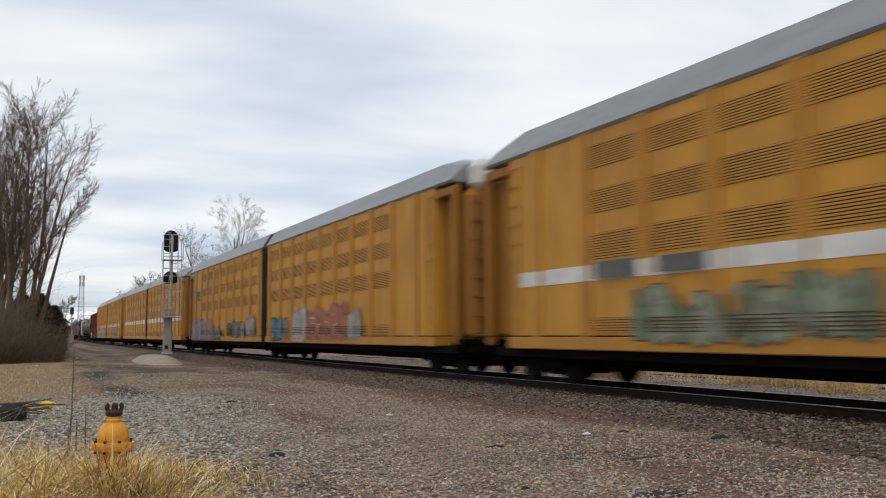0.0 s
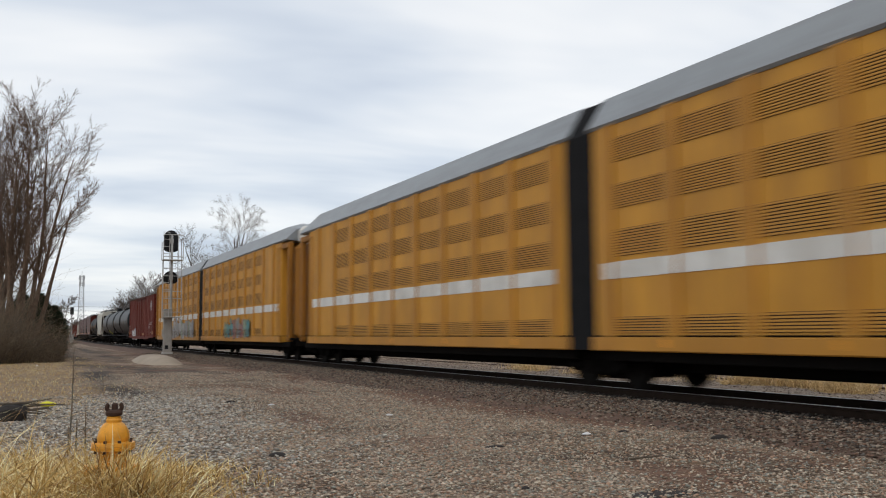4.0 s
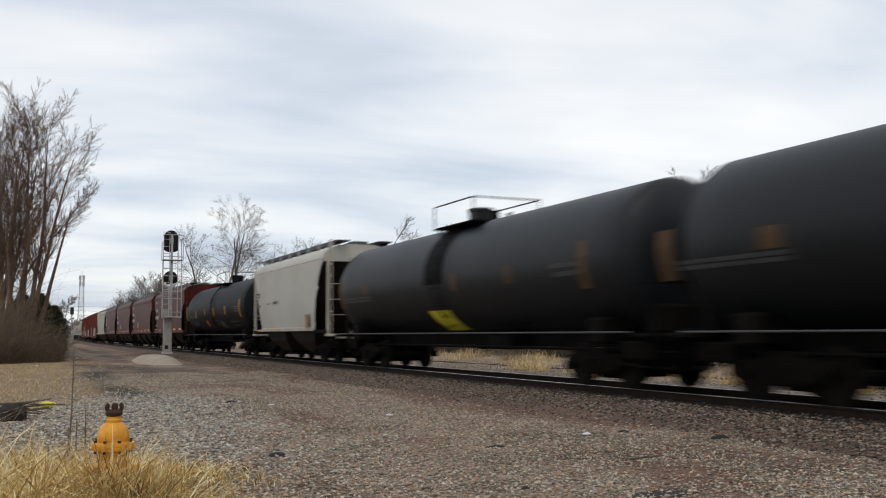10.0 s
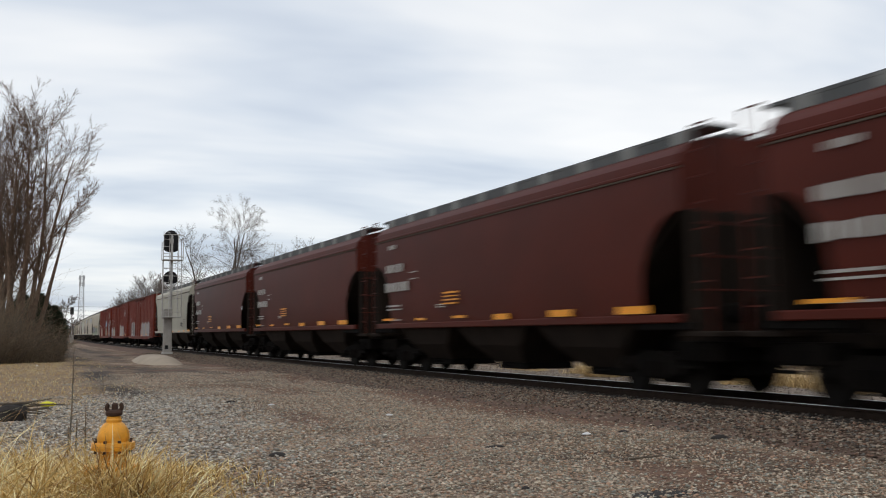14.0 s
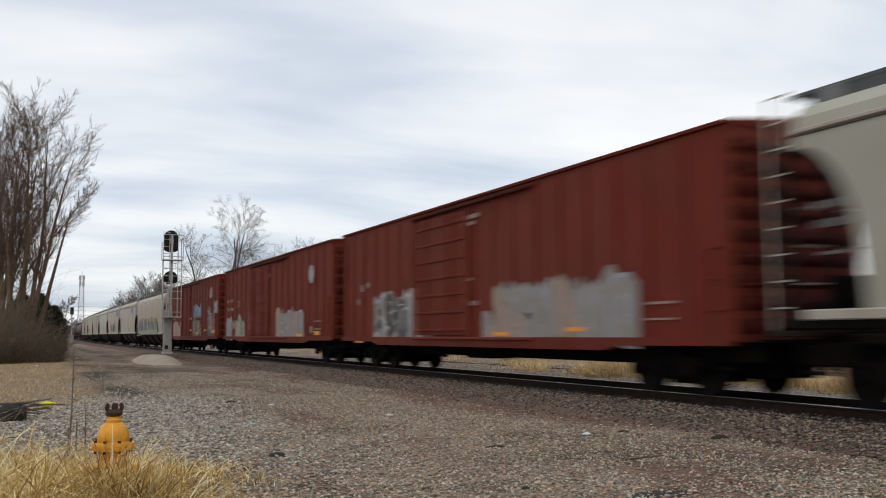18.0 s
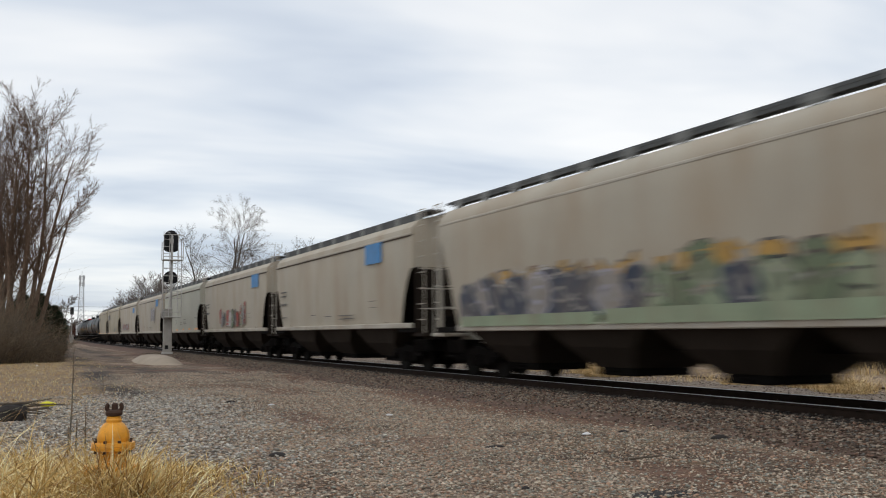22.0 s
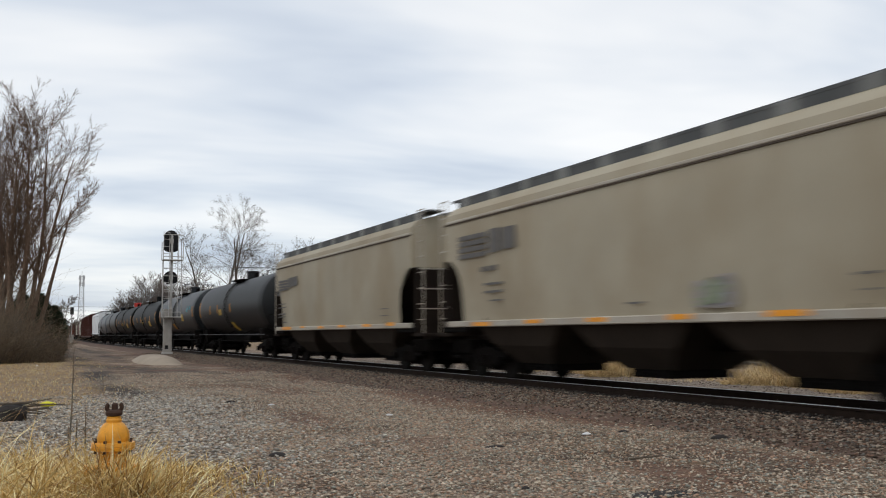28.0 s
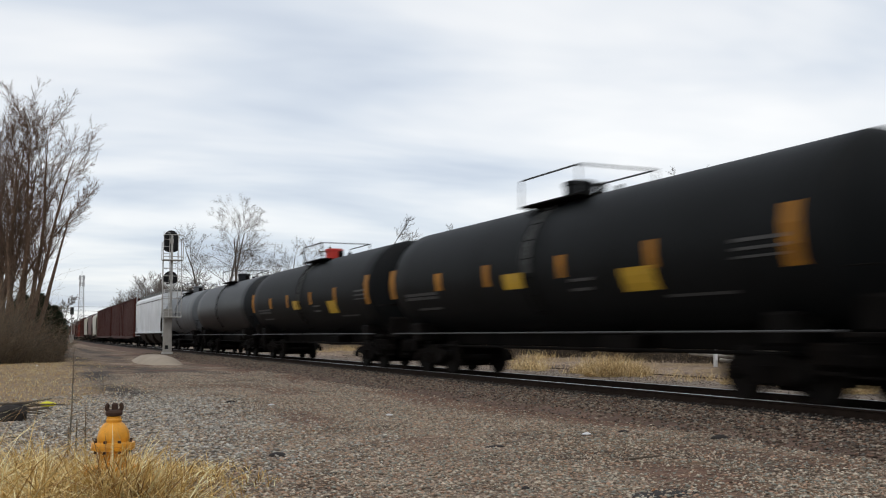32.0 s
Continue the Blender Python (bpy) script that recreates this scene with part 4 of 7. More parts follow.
def autorack(half, stripe=True, rows=LV_ROWS):
    car = new("autorack_car")
    unit = half - 1.15
    for sgn in (-1, 1):
        y0, y1 = (0.45, half - 1.05)
        ys = (sgn * y0, sgn * y1)
        mid, ln = (ys[0] + ys[1]) / 2, y1 - y0
        wl, wm = ln - 1.15, mid - sgn * 0.575
        body = Geo().box((0, wm, 3.085), (3.0, wl, 4.59), 0.03).part("body", yellow_paint, car)
        prof = [(-1.52, 5.33), (-1.56, 5.39), (-1.50, 5.48), (-1.12, 6.07), (-0.5, 6.24), (0.5, 6.24), (1.12, 6.07), (1.50, 5.48), (1.56, 5.39), (1.52, 5.33)]
        low = [(px, pz if pz < 5.5 else 5.48 + (pz - 5.48) * 0.6) for px, pz in prof]
        rings = [[(px, ys[0] - sgn * 0.05, pz) for px, pz in prof], [(px, ys[1] - sgn * 1.3, pz) for px, pz in prof], [(px, ys[1] + sgn * 0.1, pz) for px, pz in low]]
        Geo().loft(rings).part("roof", rack_roof, car, smooth=20)
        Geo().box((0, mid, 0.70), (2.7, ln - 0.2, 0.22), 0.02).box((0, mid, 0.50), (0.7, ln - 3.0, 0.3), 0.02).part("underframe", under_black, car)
        for sx in (-1, 1):
            Geo().box((sx * 1.52, wm, 0.93), (0.10, wl, 0.28), 0.02).part("side_sill", yellow_rib, body)
        Geo().box((-1.535, mid, 1.085), (0.06, ln, 0.025)).part("sill_edge", under_black, body)
        # end doors, stepped in, recess shade in their amber, with a pale hood over them
        ye = ys[1] + sgn * 0.25
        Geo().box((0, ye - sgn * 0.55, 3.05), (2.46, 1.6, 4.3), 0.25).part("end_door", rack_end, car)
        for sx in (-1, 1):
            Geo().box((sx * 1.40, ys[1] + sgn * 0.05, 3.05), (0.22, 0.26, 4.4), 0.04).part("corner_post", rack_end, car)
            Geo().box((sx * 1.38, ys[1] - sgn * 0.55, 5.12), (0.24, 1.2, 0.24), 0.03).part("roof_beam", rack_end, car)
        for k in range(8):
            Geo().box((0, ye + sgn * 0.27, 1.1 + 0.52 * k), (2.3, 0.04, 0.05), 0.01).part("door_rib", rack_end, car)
        Geo().box((0, ye - sgn * 0.05, 5.52), (2.1, 0.85, 0.85), 0.22).part("end_hood", white_stripe, car, "pale end hood under the roof")
        Geo().box((0, ys[1] + sgn * 0.2, 0.95), (2.9, 0.5, 0.10), 0.02).part("end_platform", under_black, car)
        ladder(car, -1.53, ys[1] - sgn * 1.45, 1.0, 5.1, 0.42, yellow_rib)
        # posts and screens along both sides
        marks = []
        for k in range(10):
            y = sgn * (POST_0 + PITCH_Y * k)
            if abs(y) > y1 - 1.6:
                continue
            for sx in (-1, 1):
                shared("side_post", POST_ME, body, (sx * 1.53, y, 0))
            yb = y + sgn * PITCH_Y / 2
            if abs(yb) > y1 - 2.4:
                continue
            marks.append(yb)
            if k < 8:
                for z, h in rows:
                    shared("louvre_panel", LOUVRES[z], body, (1.513, yb, z + h / 2), math.pi)
                    shared("louvre_panel", LOUVRES[z], body, (-1.513, yb, z + h / 2))
        if stripe:
            for yb in marks:
                Geo().box((-1.507, yb, 2.39), (0.008, 1.68, 0.34)).part("stripe_panel", white_stripe, body, "dirty white reflective stripe")
            Geo().box((-1.507, sgn * (POST_0 + PITCH_Y * 9 + 0.55), 2.39), (0.008, 0.8, 0.34)).part("stripe_panel", white_stripe, body)
            for k in range(10):
                y = sgn * (POST_0 + PITCH_Y * k)
                if abs(y) < y1 - 1.6:
                    Geo().box((-1.583, y, 2.38), (0.006, 0.29, 0.32)).part("stripe_panel", white_stripe, body)
        plates(car, "sill_mark", [(mid + sgn * d, 0.95, 0.30, 0.14) for d in (-8, -4, 0, 4, 8)], reflector_yellow, -1.575)
    prof = [(-1.53, 0.80), (-1.53, 5.32), (-1.14, 6.03), (-0.5, 6.2), (0.5, 6.2), (1.14, 6.03), (1.53, 5.32), (1.53, 0.80)]
    Geo().loft([[(px * k, y, pz) for px, pz in prof] for y, k in ((-0.52, 1), (-0.3, 0.985), (0, 1.0), (0.3, 0.985), (0.52, 1))]).part("bellows", bellows_black, car, "black rubber bellows between the two bodies")
    running_gear(car, (-half + 2.9, 0, half - 2.9), half)
    tagged(car, "tall yellow articulated autorack wagon with grey roof and louvred sides", "rail wagon", "wagons of the train")
    return car


# -- boxcars --
def boxcar(length, paint, door_y, roof=4.83, label="", long_rail=True):
    car = new("boxcar")
    h = length / 2 - 0.75
    body = Geo().box((0, 0, (0.98 + roof - 0.12) / 2), (2.96, 2 * h, roof - 0.12 - 0.98), 0.03).part("body", paint, car)
    prof = [(-1.54, roof - 0.14), (-1.56, roof - 0.08), (0, roof + 0.06), (1.56, roof - 0.08), (1.54, roof - 0.14)]
    Geo().loft([[(px, -h - 0.05, pz) for px, pz in prof], [(px, h + 0.05, pz) for px, pz in prof]]).part("roof", paint, car)
    rib = Geo().box((0, 0, (1.05 + roof - 0.2) / 2), (0.045, 0.12, roof - 1.25), 0.015).mesh("side_rib", paint)
    n = int(2 * h / 1.02)
    for i in range(n + 1):
        y = -h + 0.1 + (2 * h - 0.2) * i / n
        if abs(y - door_y) < 1.95:
            continue
        for sx in (-1, 1):
            shared("side_rib", rib, body, (sx * 1.495, y, 0))
    # sill that deepens under the door
    for sx in (-1, 1):
        pts = [(-h, 1.06), (-h, 0.92), (-h + 3.2, 0.90), (-h + 3.7, 0.80), (h - 3.7, 0.80), (h - 3.2, 0.90), (h, 0.92), (h, 1.06)]
        Geo().loft([[(sx * 1.50, y, z) for y, z in pts], [(sx * 1.55, y, z) for y, z in pts]]).part("side_sill", paint, body)
    Geo().box((0, 0, 0.72), (0.7, 2 * h - 0.5, 0.42), 0.03).box((0, 0, 0.95), (2.8, 2 * h - 0.1, 0.1), 0.01).box((0.3, 2.0, 0.62), (0.9, 1.6, 0.36), 0.05).part("underframe", under_black, car)
    # plug door with cross ribs, its posts and rails
    for sx in (-1, 1):
        d = Geo().box((sx * 1.51, door_y, (1.08 + roof - 0.35) / 2), (0.05, 3.3, roof - 1.48), 0.015).part("door", paint, car)
        for k in range(7):
            Geo().box((sx * 1.545, door_y, 1.25 + (roof - 1.9) * k / 6), (0.05, 3.2, 0.07), 0.012).part("door_rib", paint, d)
        for k in (-1.05, -0.6, 0.7, 1.1):
            Geo().rod((sx * 1.585, door_y + k, 1.1), (sx * 1.585, door_y + k, roof - 0.45), 0.02).part("lock_rod", paint, d)
        for k in (-1.8, 1.8):
            Geo().box((sx * 1.52, door_y + k, (1.0 + roof - 0.2) / 2), (0.08, 0.2, roof - 1.2), 0.02).part("door_post", paint, body)
        Geo().box((sx * 1.56, door_y - 1.7, roof - 0.27), (0.10, 7.2, 0.08), 0.02).part("door_rail", box_end, body)
        Geo().box((sx * 1.57, door_y - 1.7, 1.02), (0.08, 7.0, 0.08), 0.02).part("lower_door_rail", paint, body)
    # corrugated ends, their shade mixed into the dirty red
    for sg in (-1, 1):
        for k in range(9):
            g = Geo()
            z = 1.25 + (roof - 1.75) * k / 8
            rings = []
            for i in range(9):
                x = -1.42 + 2.84 * i / 8
                r = 0.09 * (1 - (abs(i - 4) / 4.4) ** 4)
                rings.append([(x, sg * h, z - 0.13), (x, sg * (h + r), z - 0.05), (x, sg * (h + r), z + 0.05), (x, sg * h, z + 0.13)])
            g.loft(rings).part("end_corrugation", box_end, body, smooth=50)
        ladder(car, -1.50, sg * (h - 0.3), 1.0, 2.6 if sg < 0 else roof - 0.4, 0.42, paint)
        ladder(car, -1.15, sg * (h + 0.14), 1.0, roof - 0.5, 0.42, paint, False)
        Geo().box((0, sg * (h + 0.22), 1.0), (2.4, 0.4, 0.05)).part("end_platform", under_black, car)
    running_gear(car, (-h + 2.3, h - 2.3), length / 2)
    tagged(car, label, "rail wagon", "wagons of the train")
    return car


# -- tank cars --
TANK_R, TANK_Z = 1.60, 2.74
RUNG_ME = Geo().rod((0, -0.21, 0), (0, 0.21, 0), 0.012).mesh("ladder_rung", under_black)


def tank_patch(car, name, y0, y1, z0, z1, mat, label="", off=0.012):
    """A mark that follows the shell; tall stencils are broken into rows of letters."""
    g = Geo()
    h = z1 - z0
    rows = 2 if name == "stencil" and h >= 0.18 else 1
    n = max(1, int((y1 - y0) * rows / (0.9 * h))) if name == "stencil" and h >= 0.09 else 1
    rng = random.Random(int(1000 * (y0 + z0)))
    for r in range(rows):
        a, b = z0 + h * (r + 0.08 * (rows - 1)) / rows, z0 + h * (r + 1 - 0.2 * (rows - 1)) / rows
        for k in range(n):
            c0 = y0 + (y1 - y0) * k / n
            c1 = c0 + (y1 - y0) / n * (1.0 if n == 1 else rng.uniform(0.45, 0.85))
            rings = []
            for i in range(4):
                z = a + (b - a) * i / 3
                x = -math.sqrt(max(0.01, (TANK_R + off) ** 2 - (z - TANK_Z) ** 2))
                rings.append([(x, c0, z), (x, c1, z), (x + 0.02, c1, z), (x + 0.02, c0, z)])
            g.loft(rings)
    ob = g.part(name, mat, car, label)
    if n * rows > 1:
        tagged(ob, kind="stuff")
    return ob


def tank_car(length, paint, dome=None, bands=(), label=""):
    car = new("tank_car")
    h = length / 2 - 0.62
    prof = [(0.02, -h)]
    for i in range(1, 9):
        a = math.pi / 2 * i / 8
        prof.append((TANK_R * math.sin(a), -h + 0.50 * (1 - math.cos(a))))
    prof += [(TANK_R, y) for y in np.linspace(-h + 1.5, h - 1.5, 8)]
    prof += [(r, -y) for r, y in reversed(prof[:9])]
    rings = [[(r * math.cos(2 * math.pi * i / 48), y, TANK_Z + r * math.sin(2 * math.pi * i / 48)) for i in range(48)] for r, y in prof]
    tank = Geo().loft(rings).part("tank", paint, car, smooth=40)
    for y in (-h + 0.52, -h / 3, h / 3, h - 0.52):
        g = Geo()
        g.loft([[((TANK_R + 0.006) * math.cos(2 * math.pi * i / 48), y + d, TANK_Z + (TANK_R + 0.006) * math.sin(2 * math.pi * i / 48)) for i in range(48)] for d in (-0.03, 0.03)], cap=False)
        g.part("weld_seam", paint, tank)
    for y, w, m in bands:
        g = Geo()
        g.loft([[((TANK_R + 0.010) * math.cos(math.pi * (0.54 + 0.50 * i / 12)), y + d, TANK_Z + (TANK_R + 0.010) * math.sin(math.pi * (0.54 + 0.50 * i / 12))) for i in range(13)]
                + [((TANK_R + 0.002) * math.cos(math.pi * (1.04 - 0.50 * i / 12)), y + d, TANK_Z + (TANK_R + 0.002) * math.sin(math.pi * (1.04 - 0.50 * i / 12))) for i in range(13)] for d in (-w / 2, w / 2)])
        g.part("streaked_band", m, tank, "streaked spill below the manway")
    # bolsters, stub sills, platforms, piping
    for sg in (-1, 1):
        Geo().box((0, sg * (h - 1.6), 1.20), (2.7, 0.6, 0.55), 0.05).part("bolster", under_black, car)
        Geo().box((0, sg * (h - 0.9), 0.98), (0.8, 3.2, 0.5), 0.04).part("stub_sill", under_black, car)
        Geo().box((0, sg * (h + 0.05), 1.10), (2.9, 0.7, 0.08), 0.01).part("end_platform", under_black, car)
        Geo().box((0, sg * (h - 0.25), 1.42), (1.9, 0.35, 0.60), 0.06).part("head_brace", under_black, car)
    Geo().box((0, 0, 1.00), (0.62, 2 * h - 1.0, 0.36), 0.03).part("centre_sill", under_black, car)
    Geo().box((0, 0.2, 1.05), (0.5, 0.7, 0.45), 0.08).rod((0, 0.2, 0.70), (0, 0.2, 1.1), 0.16, n=12).part("outlet_valve", under_black, car)
    Geo().box((-0.6, -2.4, 0.92), (0.6, 1.2, 0.36), 0.05).part("brake_cylinder", under_black, car)
    for sx in (-1, 1):
        Geo().rod((sx * 1.52, -h + 0.2, 1.16), (sx * 1.52, h - 0.2, 1.16), 0.020).part("side_handrail", tank_rim, car, "dull horizontal hand rail along the tank")
        for y in np.linspace(-h + 0.9, h - 0.9, 5):
            Geo().rod((sx * 1.52, y, 1.16), (sx * 1.0, y, 1.40), 0.014).part("rail_bracket", under_black, car)
    for x, z in ((-0.9, 0.80), (0.7, 0.74)):
        Geo().rod((x, -h + 1.2, z), (x, h - 1.2, z), 0.035).part("brake_pipe", under_black, car)
    for sg in (-1, 1):
        g = Geo()
        for sx in (-1, 1):
            g.pipe([(sx * 1.42, sg * (h + 0.35), 1.1), (sx * 1.42, sg * (h + 0.35), 2.1), (sx * 1.42, sg * (h - 0.1), 2.1)], 0.015)
        g.pipe([(-1.42, sg * (h + 0.35), 2.1), (1.42, sg * (h + 0.35), 2.1)], 0.015)
        g.part("end_railing", under_black, car)
        ladder(car, -1.46, sg * (h + 0.2), 0.5, 1.1, 0.42, under_black, name="sill_step")
    # manway, platform and railing on top, ladder up the side
    top = TANK_Z + TANK_R
    dome = dome or paint
    Geo().turned([(0.36, 0), (0.36, 0.42), (0.39, 0.44), (0.39, 0.52), (0.3, 0.55), (0.1, 0.56)], 18, (0, 0.3, top - 0.08)).part("manway", dome, car, smooth=30)
    Geo().rod((0, -0.6, top - 0.05), (0, -0.6, top + 0.3), 0.12).rod((0.3, -0.9, top - 0.1), (0.3, -0.9, top + 0.22), 0.08).part("valve_group", under_black, car)
    g = Geo()
    for sx in (-1, 1):
        g.box((sx * 0.82, 0, top - 0.10), (0.5, 2.7, 0.05), 0.01)
        for y in (-1.2, 0, 1.2):
            g.rod((sx * 0.8, y, top - 0.6), (sx * 0.95, y, top - 0.1), 0.03)
    g.part("platform", under_black, car)
    g = Geo()
    for sx in (-1, 1):
        x = sx * 1.05
        g.pipe([(x, -1.3, top - 0.1), (x, -1.3, top + 0.56), (x, 1.3, top + 0.56), (x, 1.3, top - 0.1)], 0.022)
        g.pipe([(x, -1.3, top + 0.25), (x, 1.3, top + 0.25)], 0.016) if sx > 0 else None
    g.pipe([(-1.05, -1.3, top + 0.56), (1.05, -1.3, top + 0.56)], 0.02)
    g.part("platform_railing", tank_rim, car)
    for dy in (-0.21, 0.21):
        rings = []
        for a in np.linspace(-0.75, 1.15, 9):
            rings.append([(-(TANK_R + 0.1 + p) * math.cos(a), dy + w, TANK_Z + (TANK_R + 0.1 + p) * math.sin(a)) for p, w in ((-0.015, -0.015), (0.015, -0.015), (0.015, 0.015), (-0.015, 0.015))])
        Geo().loft(rings).part("ladder_stile", under_black, car)
    for a in np.linspace(-0.7, 1.1, 8):
        shared("ladder_rung", RUNG_ME, car, (-(TANK_R + 0.1) * math.cos(a), 0, TANK_Z + (TANK_R + 0.1) * math.sin(a)))
    running_gear(car, (-h + 2.1, h - 2.1), length / 2)
    tagged(car, label, "tank wagon", "wagons of the train")
    return car


# -- covered hoppers --

def hopper(length, paint, trim, bays=3, top=4.42, rounded=0.0, label="", end_paint=None, cut=3.15, deep=1.0, round_end=False, base=1.40, open_end=False, raised=False):
    """A covered hopper: long bin with sloped ends, side sill, roof walkways and hatches, discharge chutes below."""
    car = new("covered_hopper")
    end_paint = end_paint or trim
    h = length / 2 - 0.75
    top += 0.14

    low = 1.95

    def y_end(z):
        """The edge of the side sheet: a round or slanting opening under the overhanging end."""
        if z >= cut:
            return h - 0.25
        if round_end:
            return h - 0.25 - deep * (1.0 if z <= low else math.sqrt(1 - ((z - low) / (cut - low)) ** 2))
        return h - 0.25 - deep * ((cut - z) / (cut - base)) ** 0.6

    knees = [(1.46, base), (1.50 + rounded * 0.35, 2.0), (1.515 + rounded * 0.45, 2.6), (1.52 + rounded * 0.5, 3.35), (1.525 + rounded * 0.3, top - 0.36)]
    levels = sorted({base, base + 0.3, top - 0.36} | {round(low + (cut - low) * q, 3) for q in (0.0, 0.3, 0.55, 0.72, 0.85, 0.93, 0.98, 1.0)})
    half = [(float(np.interp(z, [k[1] for k in knees], [k[0] for k in knees])), z) for z in levels]
    half += [(1.485, top - 0.17), (1.33, top), (1.14, top + 0.09)]
    prof = [(-x, z) for x, z in half] + [(-0.55, top + 0.22), (0.55, top + 0.22)] + [(x, z) for x, z in reversed(half)]
    rings = [[(x, sg * y_end(z), z) for x, z in prof] for sg in (-1, 1)]
    g = Geo().loft([[(x, y, z) for x, y, z in r] for r in rings], cap=False)
    n = len(prof)
    g.f = [q for q in g.f if not {n - 1, 0} <= set(q)]
    body = g.part("body", paint, car, smooth=25)
    for sg in (-1, 1):
        upper = [(x, z) for x, z in prof if z >= cut - 0.01]
        Geo().loft([[(x * 0.998, sg * (h - 0.26), z) for x, z in upper], [(x * 0.998, sg * (h - 0.31), z) for x, z in upper]]).part("end_panel", paint, car)
        # slope sheet, with the opening's shade put into its colour
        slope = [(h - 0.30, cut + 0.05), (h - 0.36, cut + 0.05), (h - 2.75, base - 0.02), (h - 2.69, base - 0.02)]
        Geo().loft([[(x, sg * y, z) for y, z in slope] for x in (-1.47, 1.47)]).part("slope_sheet", dark_end, car, "sooty sloping end sheet with shade in its colour")
    for sx in (-1, 1):
        Geo().box((sx * 1.535, 0, top - 0.38), (0.06, 2 * h - 0.5, 0.07), 0.02).part("top_rail", trim, body)
        Geo().box((sx * 1.50, 0, base), (0.12, 2 * h - 0.7 - (2 * deep if open_end and not round_end else 0), 0.16), 0.02).part("side_sill", trim, body)
        # thin dark strip painted as the shade under the top rail
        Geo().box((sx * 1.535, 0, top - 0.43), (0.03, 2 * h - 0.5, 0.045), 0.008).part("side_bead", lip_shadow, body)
        for sg in (-1, 1):
            Geo().box((sx * 1.46, sg * (h - 0.25 - deep / 2), 1.26), (0.08, deep + 0.5, 0.14), 0.02).part("end_step", under_black, car)
    # chutes and their gates
    for k in range(bays):
        y = (k - (bays - 1) / 2) * (2 * h - 3.4) / bays
        w = (2 * h - 4.2) / bays
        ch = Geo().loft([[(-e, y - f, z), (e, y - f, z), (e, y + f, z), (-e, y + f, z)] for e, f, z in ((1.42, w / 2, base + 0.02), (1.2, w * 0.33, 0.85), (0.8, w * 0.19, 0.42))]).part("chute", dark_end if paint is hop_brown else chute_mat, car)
        Geo().box((0, y, 0.34), (1.5, w * 0.34, 0.18), 0.02).rod((-0.95, y, 0.34), (0.95, y, 0.34), 0.03).part("outlet_gate", under_black, ch)
    Geo().box((0, 0, 0.95), (0.5, 2 * h, 0.32), 0.03).part("centre_sill", under_black, car)
    # roof: running boards on both edges, hatch covers between
    for sx in (-1, 1):
        g = Geo().box((sx * 0.86, 0, top + 0.31), (0.50, 2 * h + 0.3, 0.05), 0.01)
        for y in np.linspace(-h + 0.4, h - 0.4, 12):
            g.box((sx * 0.86, y, top + 0.2), (0.05, 0.05, 0.2))
        g.part("running_board", walk_grey, car)
        g = Geo()
        g.box((sx * 1.11, 0, top + (0.25 if raised else 0.19)), (0.04, 2 * h - 0.5, 0.12 if raised else 0.26), 0.006)
        g.box((sx * 1.12, 0, top + 0.30), (0.03, 2 * h + 0.3, 0.07), 0.006)
        g.part("walkway_edge", walk_grey, car)
    bracket = Geo().box((0, 0, 0), (0.03, 0.34, 0.22), 0.006).mesh("walkway_bracket", deck_light)
    for y in np.linspace(-h + 0.7, h - 0.7, max(8, int(h * 1.3))):
        shared("walkway_bracket", bracket, car, (-1.135, y, top + 0.20))
    hatch = Geo().box((0, 0, 0), (0.6, 1.25, 0.14), 0.04).rod((-0.3, 0, 0.08), (0.3, 0, 0.08), 0.03).mesh("hatch_cover", walk_grey)
    m = max(4, int(2 * h / 1.6))
    for i in range(m):
        shared("hatch_cover", hatch, body, (0, -h + 0.9 + (2 * h - 1.8) * i / (m - 1), top + 0.27))
    # ends: platform, posts, slanted braces, ladders
    for sg in (-1, 1):
        Geo().box((0, sg * (h + 0.05), 1.12), (2.9, 0.9, 0.10), 0.02).box((0, sg * (h - 0.6), 1.0), (1.2, 1.9, 0.24), 0.03).part("end_sill", end_paint, car)
        # web coloured dark for the shade in the opening
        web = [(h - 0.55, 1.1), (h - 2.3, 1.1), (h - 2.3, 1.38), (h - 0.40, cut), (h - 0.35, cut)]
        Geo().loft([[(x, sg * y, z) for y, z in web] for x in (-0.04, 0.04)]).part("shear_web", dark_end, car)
        for x in (-1.42, -0.5, 0.5, 1.42):
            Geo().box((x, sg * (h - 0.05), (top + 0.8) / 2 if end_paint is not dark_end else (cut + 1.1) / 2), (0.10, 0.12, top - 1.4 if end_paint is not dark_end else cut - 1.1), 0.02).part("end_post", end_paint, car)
        # added plates that close the opening, its shade in their colour
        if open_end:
            Geo().box((0.3, sg * (h - 0.02), 1.6), (1.9, 0.05, 0.9), 0.015).part("end_plate", dark_end, car, "added sooty plate across the end frame, shade in its colour")
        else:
            Geo().box((0, sg * (h - 0.22), (cut + 1.1) / 2), (2.8, 0.06, cut - 1.1), 0.02).part("end_bulkhead", dark_end, car, "added sooty infill under the overhanging end, shade in its colour")
        ladder(car, -1.40, sg * (h + 0.18), 1.1, top + 0.3, 0.42, trim)
        for z in (1.9, 2.5, 3.1):
            Geo().rod((-1.4, sg * (h + 0.05), z), (1.4, sg * (h + 0.05), z), 0.014).part("grab_iron", trim, car)
        Geo().box((0.5, sg * (h - 0.1), 1.6), (0.7, 0.5, 0.5), 0.06).part("brake_reservoir", under_black, car)
        Geo().rod((-0.5, sg * (h - 0.2), 1.5), (-0.5, sg * (h + 0.2), 1.5), 0.18, n=12).part("brake_cylinder", under_black, car)
